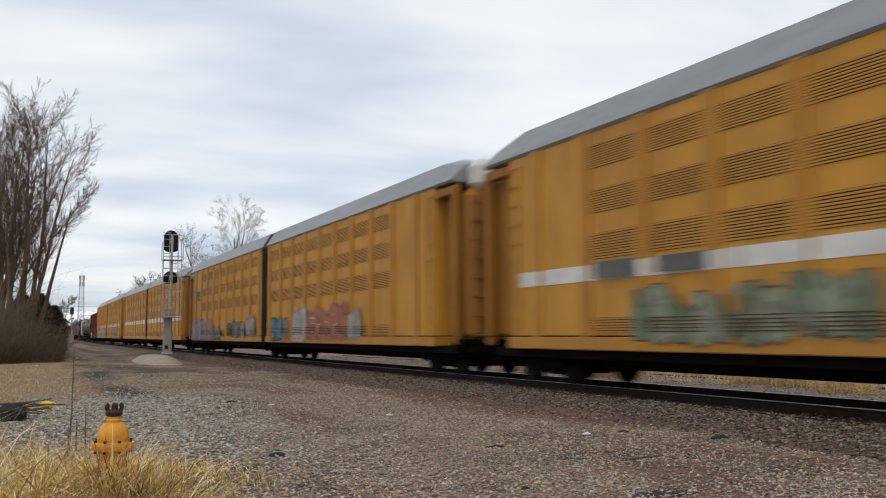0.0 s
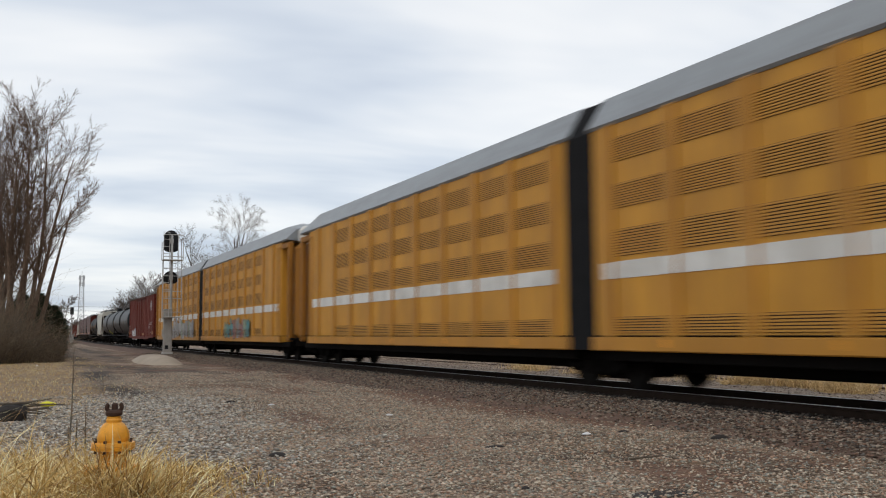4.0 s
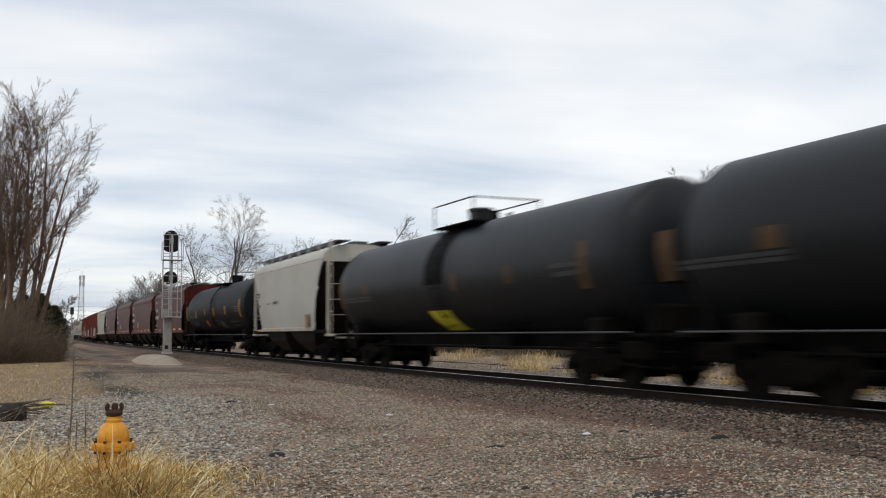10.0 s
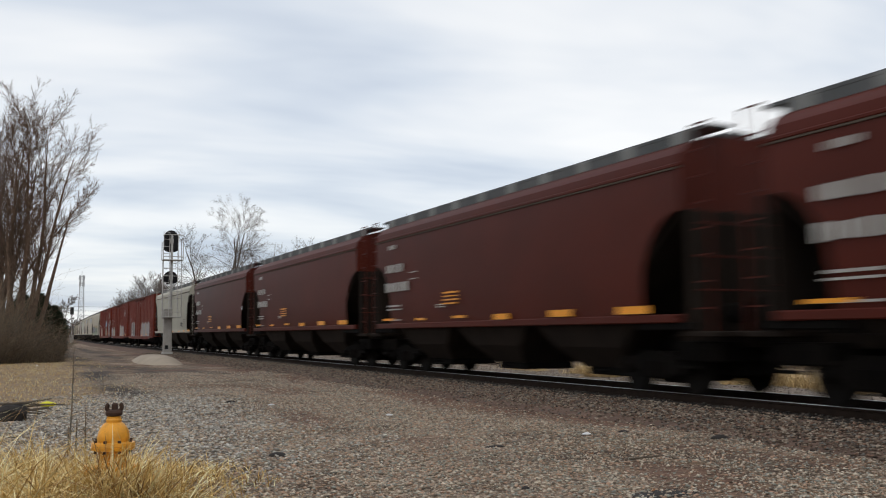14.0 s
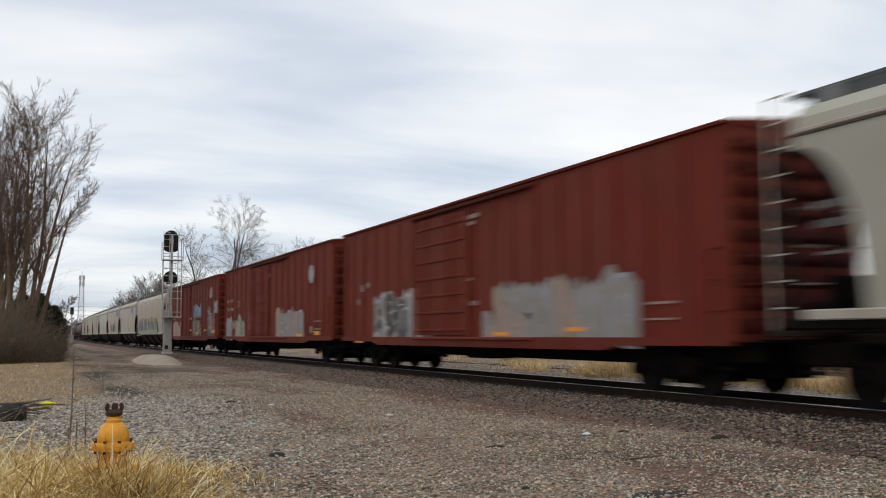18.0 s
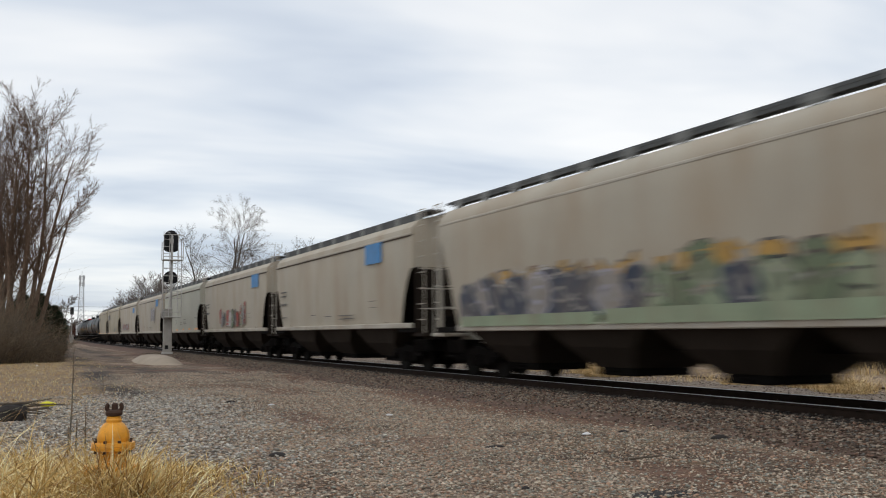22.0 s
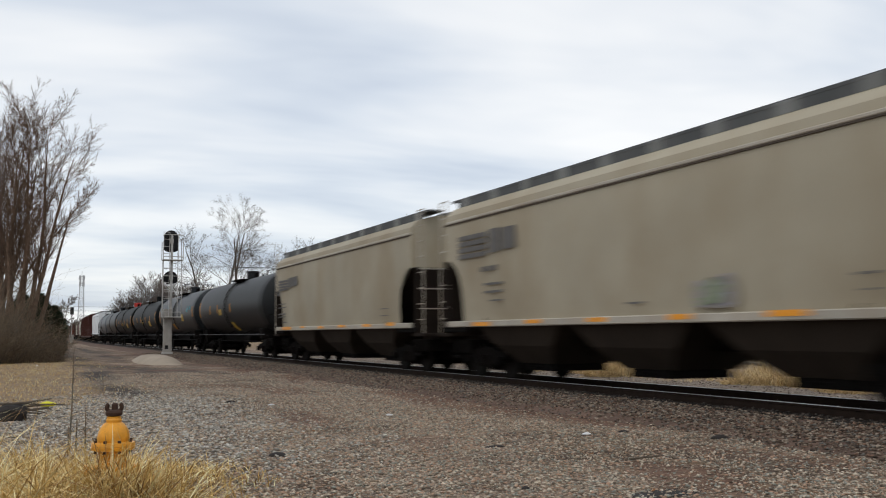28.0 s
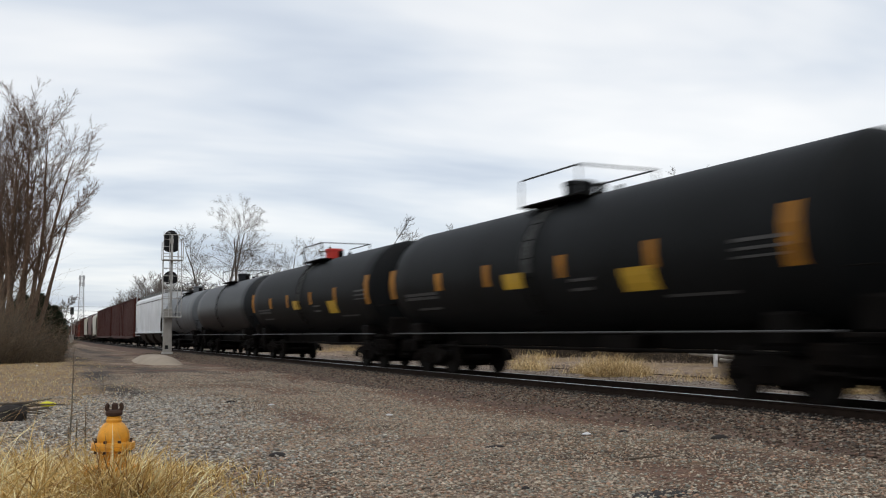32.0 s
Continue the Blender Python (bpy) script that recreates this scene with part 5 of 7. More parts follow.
    running_gear(car, (-h + 1.7, h - 1.7), length / 2)
    tagged(car, label, "hopper wagon", "wagons of the train")
    return car


# ---- the train, from its front to its end ----
TRAIN = []


def place(car, q0, q1):
    """A wagon whose ends lie q0 and q1 metres past the camera at the start."""
    TRAIN.append((car, (q0 + q1) / 2))
    x, y, a = track((q0 + q1) / 2)
    car.matrix_basis = Matrix.Translation((x, y, 0)) @ Matrix.Rotation(-a, 4, "Z")
    return car


def again(car, q0, q1, label=""):
    c = copy_thing(car, Matrix.Identity(4))
    if label:
        tagged(c, label)
    return place(c, q0, q1)


HALF = 22.45
rack_a = place(autorack(HALF), -22.95, 21.95)
rack_b = place(autorack(HALF, stripe=False), 21.95, 66.9)
rack_c = again(rack_a, 66.9, 112.0)
rack_d = again(rack_a, 112.0, 156.91)
again(rack_b, -67.85, -22.95)
box_1 = place(boxcar(21.0, box_red, 1.2, label="weathered oxide-red boxcar with plug door and ribbed sides"), 156.91, 177.83)
tank_a = tank_car(18.6, tank_grey, bands=((0.25, 1.3, dark_spill),), label="dark grey tank wagon with orange placards and top railing")
place(tank_a, 177.83, 196.18)
tank_b = place(tank_car(19.6, tank_grey, bands=((0.25, 1.3, dark_spill),), label="long dark grey tank wagon with faded orange placards"), 196.18, 215.85)
hop_small = place(hopper(13.6, hop_white, hop_light, bays=2, rounded=0.12, top=4.34, cut=4.0, deep=1.4, base=1.36, open_end=True, raised=True, label="dirty white two-bay covered hopper wagon"), 215.85, 229.42)
tank_c = place(tank_car(19.8, tank_black, bands=((0.1, 0.75, pale_spill),), label="black tank wagon with orange placards and white stencils"), 229.42, 249.4)
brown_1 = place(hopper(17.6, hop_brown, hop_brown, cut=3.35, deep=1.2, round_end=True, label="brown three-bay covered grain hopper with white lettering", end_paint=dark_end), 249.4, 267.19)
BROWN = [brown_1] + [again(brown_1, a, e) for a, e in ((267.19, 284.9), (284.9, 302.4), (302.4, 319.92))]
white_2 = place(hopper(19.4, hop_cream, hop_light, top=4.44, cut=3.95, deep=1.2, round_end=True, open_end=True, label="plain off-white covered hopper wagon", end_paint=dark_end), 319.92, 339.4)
red_1 = place(boxcar(21.85, box_red_bright, 1.6, label="rust-red boxcar with plug door covered in graffiti"), 339.4, 360.63)
red_2 = again(red_1, 360.63, 382.6)
red_3 = again(red_1, 382.6, 404.8)
grey_1 = place(hopper(20.6, hop_grey, hop_light, bays=4, rounded=0.10, cut=3.75, deep=1.1, base=1.29, open_end=True, raised=True, label="grey four-bay covered hopper with green and navy graffiti"), 404.8, 425.42)
grey_2 = place(hopper(18.15, hop_grey, hop_light, label="light grey covered hopper with a blue panel", end_paint=dark_end), 425.42, 443.62)
GREY = [again(grey_2, a, e, "light grey covered hopper with dark stencils") for a, e in ((443.62, 461.56), (479.53, 497.7), (497.7, 516.01))]
GREY.insert(1, place(hopper(18.0, hop_green, hop_light, round_end=True, label="pale greenish-grey covered hopper with yellow sill marks", end_paint=dark_end), 461.56, 479.53))
GREY.append(place(hopper(18.15, hop_tan, hop_light, round_end=True, label="tan-grey dusty covered hopper with a striped emblem", end_paint=dark_end), 516.01, 534.32))
GREY.append(again(GREY[4], 534.32, 553.33))
TANKS = [place(tank_car(19.2, tank_mid, bands=((0.2, 0.6, pale_spill),), label="black tank wagon with yellow panels and orange placards"), 553.33, 572.6)]
TANKS.append(place(tank_car(19.0, tank_blue, bands=((0.3, 1.0, pale_spill),), label="blue-grey tank wagon with teal graffiti and yellow panel"), 572.6, 591.61))
TANKS.append(place(tank_car(19.2, tank_black, bands=((0.2, 0.5, pale_spill),), label="black tank wagon with yellow panels and a chalky streak"), 591.61, 611.0))
TANKS.append(place(tank_car(19.1, tank_black, dome=sign_red, bands=((0.2, 0.5, pale_spill),), label="black tank wagon with a red manway"), 611.0, 630.2))
short = place(tank_car(16.0, tank_grey, label="weathered dark grey short tank wagon"), 630.2, 646.2)
TANKS.append(short)
TANKS.append(place(tank_car(15.2, tank_pale, label="pale grey short tank wagon"), 646.2, 661.4))
far_hopper = place(hopper(20.5, hop_pale, hop_pale, label="white covered hopper wagon"), 661.4, 682.0)
long_1 = place(boxcar(28.6, box_brown, 0.0, roof=5.0, label="long dark brown boxcar"), 682.0, 710.6)
again(long_1, 710.6, 739.2)
again(hop_small, 739.2, 754.0)
again(brown_1, 754.0, 772.0)
q = 772.0
for proto, ln in zip((white_2, long_1, red_1, long_1, brown_1, brown_1, long_1, red_1, tank_c, tank_c, red_1, long_1, brown_1, brown_1, white_2, red_1), (19.4, 28.6, 21.9, 28.6, 17.6, 17.6, 28.6, 21.9, 19.8, 19.8, 21.9, 28.6, 17.6, 17.6, 19.4, 21.9)):
    again(proto, q, q + ln)
    q += ln


# ---- marks on the wagons: graffiti, stencils, reflectors, placards ----
spray(rack_a, 9.53, 15.27, 0.86, 2.21, ('none', 'green', 'lime', 'green', 'lime', 'green'), 301, -1.588, n=9)
slits(rack_a, 9.53, 15.27)
plates(rack_a, 'stencil_plate', [(15.79, 2.42, 1.4, 0.34), (13.76, 2.41, 1.39, 0.3)], letter_dark, -1.588)
spray(rack_b, -3.64, -1.62, 0.84, 2.11, ('black', 'teal', 'blue'), 302, -1.588, n=2)
slits(rack_b, -3.64, -1.62)
spray(rack_b, -5.01, -3.85, 0.9, 1.91, ('orange', 'teal'), 303, -1.588, n=1)
slits(rack_b, -5.01, -3.85)
spray(rack_b, -7.44, -5.37, 0.84, 2.42, ('white', 'white', 'white'), 304, -1.588, n=2)
slits(rack_b, -7.44, -5.37)
spray(rack_b, -12.81, -7.3, 0.9, 2.4, ('orange', 'orange', 'orange'), 305, -1.588, n=3)
slits(rack_b, -12.81, -7.3)
spray(rack_b, -14.18, -12.81, 0.93, 2.16, ('silver', 'white', 'silver'), 306, -1.588, n=2)
slits(rack_b, -14.18, -12.81)
spray(rack_b, 15.62, 19.89, 0.84, 2.26, ('pink', 'blue', 'cream'), 307, -1.588, n=3)
slits(rack_b, 15.62, 19.89)
spray(rack_b, 12.69, 15.62, 0.84, 2.15, ('pink', 'tan', 'cream'), 308, -1.588, n=3)
slits(rack_b, 12.69, 15.62)
spray(rack_b, 10.13, 12.6, 0.84, 1.81, ('black', 'green', 'green'), 309, -1.588, n=3)
slits(rack_b, 10.13, 12.6)
spray(rack_b, 7.43, 8.42, 1.17, 1.81, ('black', 'black'), 310, -1.588, n=1)
slits(rack_b, 7.43, 8.42)
spray(rack_b, 4.01, 7.17, 0.99, 1.99, ('black', 'silver', 'black'), 311, -1.588, n=3)
slits(rack_b, 4.01, 7.17)
spray(rack_b, 1.69, 3.55, 1.08, 2.33, ('silver', 'lilac', 'cream'), 312, -1.588, n=2)
slits(rack_b, 1.69, 3.55)
plates(rack_b, 'stencil_plate', [(17.95, 3.79, 1.58, 0.36), (17.6, 3.44, 0.89, 0.14)], letter_dark, -1.588)
spray(rack_d, -14.4, -8.0, 0.84, 2.15, ('none', 'teal', 'lime', 'pink', 'silver', 'pink', 'teal'), 313, -1.588, n=7)
slits(rack_d, -14.4, -8.0)
spray(rack_d, 12.34, 17.37, 0.84, 2.01, ('none', 'silver', 'white', 'silver', 'white'), 315, -1.588, n=6)
slits(rack_d, 12.34, 17.37)
spray(rack_d, 8.95, 12.34, 0.84, 1.93, ('none', 'silver', 'white', 'black', 'silver'), 316, -1.588, n=5)
slits(rack_d, 8.95, 12.34)
spray(rack_d, 6.54, 11.2, 0.99, 2.54, ('none', 'silver', 'white', 'silver'), 317, -1.588, n=4)
slits(rack_d, 6.54, 11.2)
spray(rack_d, 2.2, 7.6, 0.84, 2.4, ('none', 'silver', 'white', 'lime', 'silver'), 350, -1.588, n=6)
slits(rack_d, 2.2, 7.6)
plates(rack_d, 'stencil_plate', [(15.46, 2.4, 1.47, 0.28)], letter_dark, -1.588)
spray(box_1, 2.61, 6.55, 0.72, 1.96, ('chalk', 'chalk', 'lilac', 'chalk'), 319, -1.522, n=3)
plates(box_1, 'stencil', [(0.23, 4.12, 1.42, 0.18), (0.24, 3.92, 1.12, 0.12), (-7.61, 2.13, 1.86, 0.1), (-6.94, 1.87, 0.73, 0.28), (-8.1, 1.78, 0.76, 0.05), (-8.09, 1.41, 0.75, 0.06), (-7.9, 2.26, 0.82, 0.06), (-8.7, 2.29, 0.45, 0.06)], letter_faded, -1.53, label='faded white stencil lines')
plates(box_1, 'placard', [(-9.18, 1.35, 0.59, 0.24), (-2.47, 1.23, 1.08, 0.16)], plate_orange, -1.53)
plates(box_1, 'stencil', [(7.82, 1.54, 0.8, 0.05), (7.83, 1.36, 0.8, 0.04), (6.9, 1.53, 0.71, 0.04), (6.9, 1.34, 0.71, 0.04), (8.88, 2.06, 0.98, 0.04), (8.89, 1.93, 0.98, 0.04), (8.9, 1.82, 0.97, 0.03)], letter_faded, -1.53)
plates(box_1, 'placard', [(8.98, 1.34, 0.7, 0.22)], plate_orange, -1.53)
disc(box_1, -8.04, 3.78, 0.42, letter_white)
spray(red_1, -7.65, -1.64, 0.84, 2.51, ('silver', 'silver', 'silver', 'cream'), 320, -1.522, n=5)
spray(red_1, 2.03, 6.94, 0.84, 2.54, ('white', 'black', 'silver', 'navy'), 321, -1.522, n=4)
spray(red_1, -3.72, -1.04, 0.99, 1.73, ('silver', 'cream'), 322, -1.522, n=2)
plates(red_1, 'stencil', [(-0.05, 4.22, 1.69, 0.11), (-0.06, 4.04, 1.17, 0.09), (0.1, 2.57, 1.17, 0.08), (0.27, 1.97, 0.72, 0.2), (-0.58, 1.94, 0.49, 0.13), (-8.32, 1.7, 0.87, 0.05), (-8.3, 1.4, 0.87, 0.04), (8.43, 2.7, 0.19, 0.23), (8.06, 2.71, 0.19, 0.22), (8.43, 2.26, 0.19, 0.21), (7.46, 2.8, 0.27, 0.17)], letter_faded, -1.53)
plates(red_1, 'reflector', [(8.38, 0.94, 0.81, 0.17), (-2.05, 1.14, 0.86, 0.09), (-5.41, 1.23, 0.76, 0.09), (-8.8, 1.02, 1.01, 0.07)], reflector_yellow, -1.53)
spray(red_2, 7.85, 9.5, 0.84, 2.18, ('lilac', 'silver', 'lilac'), 323, -1.522, n=2)
spray(red_2, 7.21, 7.8, 1.47, 1.99, ('tan', 'tan'), 324, -1.522, n=1)
spray(red_2, 4.73, 7.11, 0.84, 2.24, ('lime', 'cream', 'lime', 'white'), 325, -1.522, n=3)
spray(red_2, 3.89, 4.76, 0.84, 1.04, ('cream', 'lime'), 326, -1.522, n=2)
spray(red_2, 3.17, 3.83, 1.81, 2.31, ('black', 'black'), 327, -1.522, n=1)
spray(red_2, 3.04, 3.88, 1.37, 1.78, ('pink', 'brown'), 328, -1.522, n=1)
plates(red_2, 'stencil', [(8.91, 3.0, 0.58, 0.19), (8.05, 3.02, 0.6, 0.18), (8.93, 2.55, 0.66, 0.19), (7.92, 2.54, 0.67, 0.18), (6.22, 2.92, 0.62, 0.04), (6.22, 2.8, 0.55, 0.03), (6.22, 2.66, 0.59, 0.03)], letter_faded, -1.53)
plates(red_2, 'stencil', [(0.11, 3.95, 1.32, 0.2), (-8.27, 1.67, 0.82, 0.05), (-8.26, 1.36, 0.82, 0.06), (-7.42, 1.34, 0.38, 0.26)], letter_faded, -1.53)
plates(red_2, 'reflector', [(-8.2, 1.2, 0.7, 0.15), (-5.66, 1.12, 0.73, 0.11)], reflector_yellow, -1.53)
disc(red_2, -7.36, 3.58, 0.37, letter_white)
spray(red_2, -6.3, -1.7, 0.84, 2.4, ('silver', 'silver', 'cream', 'silver'), 351, -1.522, n=4)
spray(red_1, 4.97, 6.91, 1.05, 2.35, ('silver', 'black', 'black', 'white'), 329, -1.522, n=4)
spray(red_3, -4.59, -1.66, 2.27, 3.23, ('green', 'blue', 'white', 'blue', 'blue', 'orange'), 330, -1.522, n=5)
spray(red_3, -4.61, -1.5, 1.09, 2.25, ('green', 'brown', 'tan', 'brown'), 331, -1.522, n=4)
spray(red_3, -7.79, -6.88, 1.04, 3.23, ('navy', 'silver', 'black', 'red', 'navy'), 332, -1.522, n=3)
spray(red_3, -9.06, -7.71, 1.04, 2.91, ('navy', 'silver', 'black', 'red'), 333, -1.522, n=3)
spray(red_3, -8.22, -7.35, 3.43, 4.12, ('cream', 'silver'), 334, -1.522, n=1)
spray(red_3, -9.99, -8.92, 2.45, 3.29, ('silver', 'silver', 'white'), 335, -1.522, n=2)
spray(red_3, 3.29, 7.21, 1.0, 2.17, ('cream', 'pink', 'cream'), 336, -1.522, n=3)
plates(red_3, 'stencil', [(8.88, 2.55, 0.33, 0.19), (8.34, 2.57, 0.32, 0.19), (8.88, 2.12, 0.33, 0.21), (6.82, 2.48, 0.58, 0.05), (6.82, 2.32, 0.58, 0.05), (-0.54, 2.26, 0.58, 0.09), (-7.86, 2.46, 1.29, 0.04), (-7.86, 1.58, 0.92, 0.05)], letter_white, -1.53)
plates(red_3, 'reflector', [(8.86, 0.86, 0.71, 0.19), (3.4, 1.25, 0.58, 0.13), (-0.56, 1.46, 0.66, 0.12), (-3.2, 1.27, 0.69, 0.1), (-6.04, 1.44, 0.61, 0.09), (-8.73, 1.35, 0.84, 0.18)], reflector_yellow, -1.53)
spray(grey_1, 0.04, 6.41, 2.0, 2.86, ('none', 'gold', 'gold', 'tan'), 337, -1.565, n=4)
spray(grey_1, -0.29, 7.91, 1.49, 2.64, ('navy', 'navy', 'silver', 'navy'), 338, -1.575, n=5)
spray(grey_1, -5.53, -0.49, 1.75, 2.77, ('none', 'gold', 'green', 'gold'), 339, -1.565, n=5)
spray(grey_1, -5.51, 0.05, 1.49, 2.47, ('green', 'lime', 'green', 'lime', 'navy'), 340, -1.575, n=6)
plates(grey_1, 'graffiti', [(4.6, 1.46, 6.4, 0.26), (-2.2, 1.48, 6.8, 0.30)], GRAF['lime'], -1.59, label='band of pale green sprayed paint')
plates(grey_2, 'blue_panel', [(-4.77, 3.82, 1.54, 0.67)], light_blue, -1.565, label='faded pale blue painted panel')
plates(GREY[0], 'blue_panel', [(-5.73, 3.84, 1.5, 0.65)], light_blue, -1.565)
spray(GREY[0], 1.6, 3.2, 1.53, 2.79, ('none', 'navy', 'silver', 'red'), 341, -1.565, n=2)
spray(GREY[0], -2.03, 1.15, 1.49, 2.68, ('none', 'red', 'navy', 'green', 'white'), 342, -1.565, n=4)
spray(GREY[0], -3.65, -2.2, 1.49, 3.03, ('none', 'red', 'silver', 'green', 'red'), 343, -1.565, n=3)
plates(GREY[2], 'blue_panel', [(-5.5, 3.88, 1.51, 0.59)], light_blue, -1.565)
spray(GREY[2], -4.34, -1.53, 2.38, 3.69, ('silver', 'silver', 'lilac'), 344, -1.565, n=4)
plates(GREY[3], 'blue_panel', [(-6.04, 3.68, 1.61, 0.51)], light_blue, -1.565)
spray(GREY[3], -1.67, 5.08, 1.75, 2.43, ('silver', 'red', 'silver'), 345, -1.565, n=3)
plates(grey_2, 'stencil', [(6.74, 3.0, 0.98, 0.06), (6.78, 2.82, 0.92, 0.06), (6.72, 2.45, 1.05, 0.14), (6.58, 1.88, 0.76, 0.05), (2.13, 1.9, 0.61, 0.03), (0.2, 1.82, 0.81, 0.03), (-1.96, 1.82, 1.63, 0.03), (-1.95, 1.7, 1.62, 0.03), (-4.74, 2.24, 0.65, 0.02), (-4.8, 2.03, 0.52, 0.02)], letter_dark, -1.565)
plates(GREY[0], 'stencil', [(6.87, 3.0, 0.98, 0.06), (6.91, 2.82, 0.92, 0.06), (6.85, 2.45, 1.05, 0.14), (6.71, 1.88, 0.76, 0.05), (2.26, 1.9, 0.61, 0.03), (0.32, 1.82, 0.81, 0.03), (-1.83, 1.82, 1.63, 0.03), (-1.82, 1.7, 1.62, 0.03), (-4.62, 2.24, 0.65, 0.02), (-4.67, 2.03, 0.52, 0.02)], letter_dark, -1.565)
plates(GREY[2], 'stencil', [(7.26, 3.0, 0.98, 0.06), (7.3, 2.82, 0.92, 0.06), (7.24, 2.45, 1.05, 0.14), (7.1, 1.88, 0.76, 0.05), (2.66, 1.9, 0.61, 0.03), (0.72, 1.82, 0.81, 0.03), (-1.44, 1.82, 1.63, 0.03), (-1.43, 1.7, 1.62, 0.03), (-4.22, 2.24, 0.65, 0.02), (-4.28, 2.03, 0.52, 0.02)], letter_dark, -1.565)
plates(GREY[1], 'stencil', [(6.08, 3.04, 0.93, 0.22), (5.8, 2.53, 1.27, 0.15), (5.92, 1.98, 0.92, 0.05), (5.57, 1.88, 1.61, 0.03), (1.64, 2.23, 0.52, 0.04), (1.6, 2.1, 0.79, 0.02), (1.65, 1.98, 0.78, 0.03), (-0.72, 2.05, 0.64, 0.02), (-0.77, 1.9, 0.74, 0.03), (-2.26, 2.23, 0.65, 0.04), (-2.3, 2.06, 0.92, 0.04), (-2.46, 1.94, 1.25, 0.03), (-6.72, 2.28, 0.77, 0.04)], letter_dark, -1.565)
plates(GREY[1], 'reflector', [(6.32, 1.5, 1.12, 0.13), (3.78, 1.52, 0.56, 0.11), (1.08, 1.52, 0.63, 0.11), (-1.7, 1.54, 0.54, 0.11), (-4.36, 1.56, 0.81, 0.11), (-7.0, 1.56, 1.19, 0.12)], reflector_yellow, -1.566)
plates(GREY[4], 'striped_emblem', [(6.36, 3.67, 1.66, 0.12), (6.36, 3.51, 1.66, 0.12), (6.36, 3.35, 1.66, 0.12), (6.37, 3.18, 1.66, 0.12), (5.13, 3.47, 0.54, 0.6), (4.4, 3.47, 0.68, 0.54)], letter_dark, -1.565, label='dark striped emblem')
plates(GREY[4], 'stencil', [(5.46, 2.78, 0.92, 0.15), (5.2, 2.39, 0.97, 0.06), (5.2, 2.19, 0.96, 0.06), (5.05, 1.97, 0.66, 0.04), (-0.64, 1.72, 0.54, 0.04), (-6.06, 1.97, 0.38, 0.04), (-6.09, 1.74, 0.28, 0.03)], letter_dark, -1.565)
plates(GREY[4], 'reflector', [(5.87, 1.39, 0.96, 0.1), (3.26, 1.42, 0.72, 0.09), (0.68, 1.42, 0.69, 0.09), (-1.95, 1.43, 0.6, 0.1), (-4.51, 1.44, 0.83, 0.1)], reflector_yellow, -1.566)
spray(GREY[4], -3.36, -2.37, 1.56, 2.14, ('silver', 'lime'), 346, -1.565, n=2)
plates(GREY[5], 'striped_emblem', [(6.74, 3.51, 1.63, 0.1), (6.75, 3.38, 1.64, 0.09), (6.76, 3.26, 1.63, 0.09), (6.76, 3.14, 1.63, 0.09), (5.62, 3.4, 0.5, 0.43), (4.89, 3.42, 0.78, 0.4)], letter_dark, -1.565, label='dark striped emblem')
plates(GREY[5], 'stencil', [(7.5, 2.98, 0.34, 0.21), (6.96, 2.5, 1.19, 0.04), (6.94, 2.34, 1.24, 0.04), (6.94, 2.05, 1.21, 0.06), (6.9, 1.93, 1.12, 0.04), (6.47, 1.68, 0.68, 0.04)], letter_dark, -1.565)
plates(GREY[5], 'reflector', [(6.17, 1.42, 1.48, 0.13), (3.66, 1.45, 0.55, 0.08), (1.06, 1.42, 0.66, 0.09), (-1.52, 1.44, 0.75, 0.09), (-4.18, 1.44, 0.82, 0.09), (-6.41, 1.46, 0.68, 0.11)], reflector_yellow, -1.566)
plates(GREY[5], 'stencil', [(-5.88, 1.96, 0.61, 0.03), (-5.87, 1.74, 0.62, 0.03), (-5.59, 1.87, 0.04, 0.2), (-6.17, 1.84, 0.04, 0.19)], letter_dark, -1.565)
for car in BROWN:
    plates(car, 'stencil', [(6.07, 3.2, 1.48, 0.27), (5.89, 2.61, 1.9, 0.3), (6.26, 3.88, 0.66, 0.14), (6.11, 2.02, 1.1, 0.05), (6.12, 1.91, 1.11, 0.04), (4.56, 3.0, 0.56, 0.03), (4.56, 2.8, 0.55, 0.03), (6.12, 1.58, 1.11, 0.04), (2.6, 1.96, 0.5, 0.03), (2.6, 1.9, 0.5, 0.03)], letter_white, -1.565, label='white stencilled lettering')
    plates(car, 'reflector', [(1.93, 2.28, 0.92, 0.05), (1.94, 2.18, 0.93, 0.03), (1.92, 2.08, 0.97, 0.04), (2.0, 1.98, 0.93, 0.04), (6.62, 1.6, 0.93, 0.07), (4.01, 1.58, 0.67, 0.07), (1.4, 1.6, 0.75, 0.07), (-3.74, 1.58, 0.89, 0.15), (-6.37, 1.58, 1.0, 0.15), (-1.01, 1.56, 0.76, 0.14)], reflector_yellow, -1.566)
plates(hop_small, 'stencil', [(4.81, 3.1, 0.77, 0.09), (4.86, 2.96, 0.87, 0.05), (4.75, 2.52, 0.8, 0.14), (2.75, 2.58, 0.54, 0.05), (4.84, 2.05, 0.65, 0.07), (1.47, 2.6, 0.98, 0.13)], letter_dark, -1.6)
plates(hop_small, 'rust_patch', [(-3.74, 1.69, 0.47, 0.54)], rust_paint, -1.6, label='rusty patched panel')
plates(hop_small, 'reflector', [(4.5, 1.34, 0.69, 0.08), (1.44, 1.35, 0.6, 0.08)], reflector_yellow, -1.6)
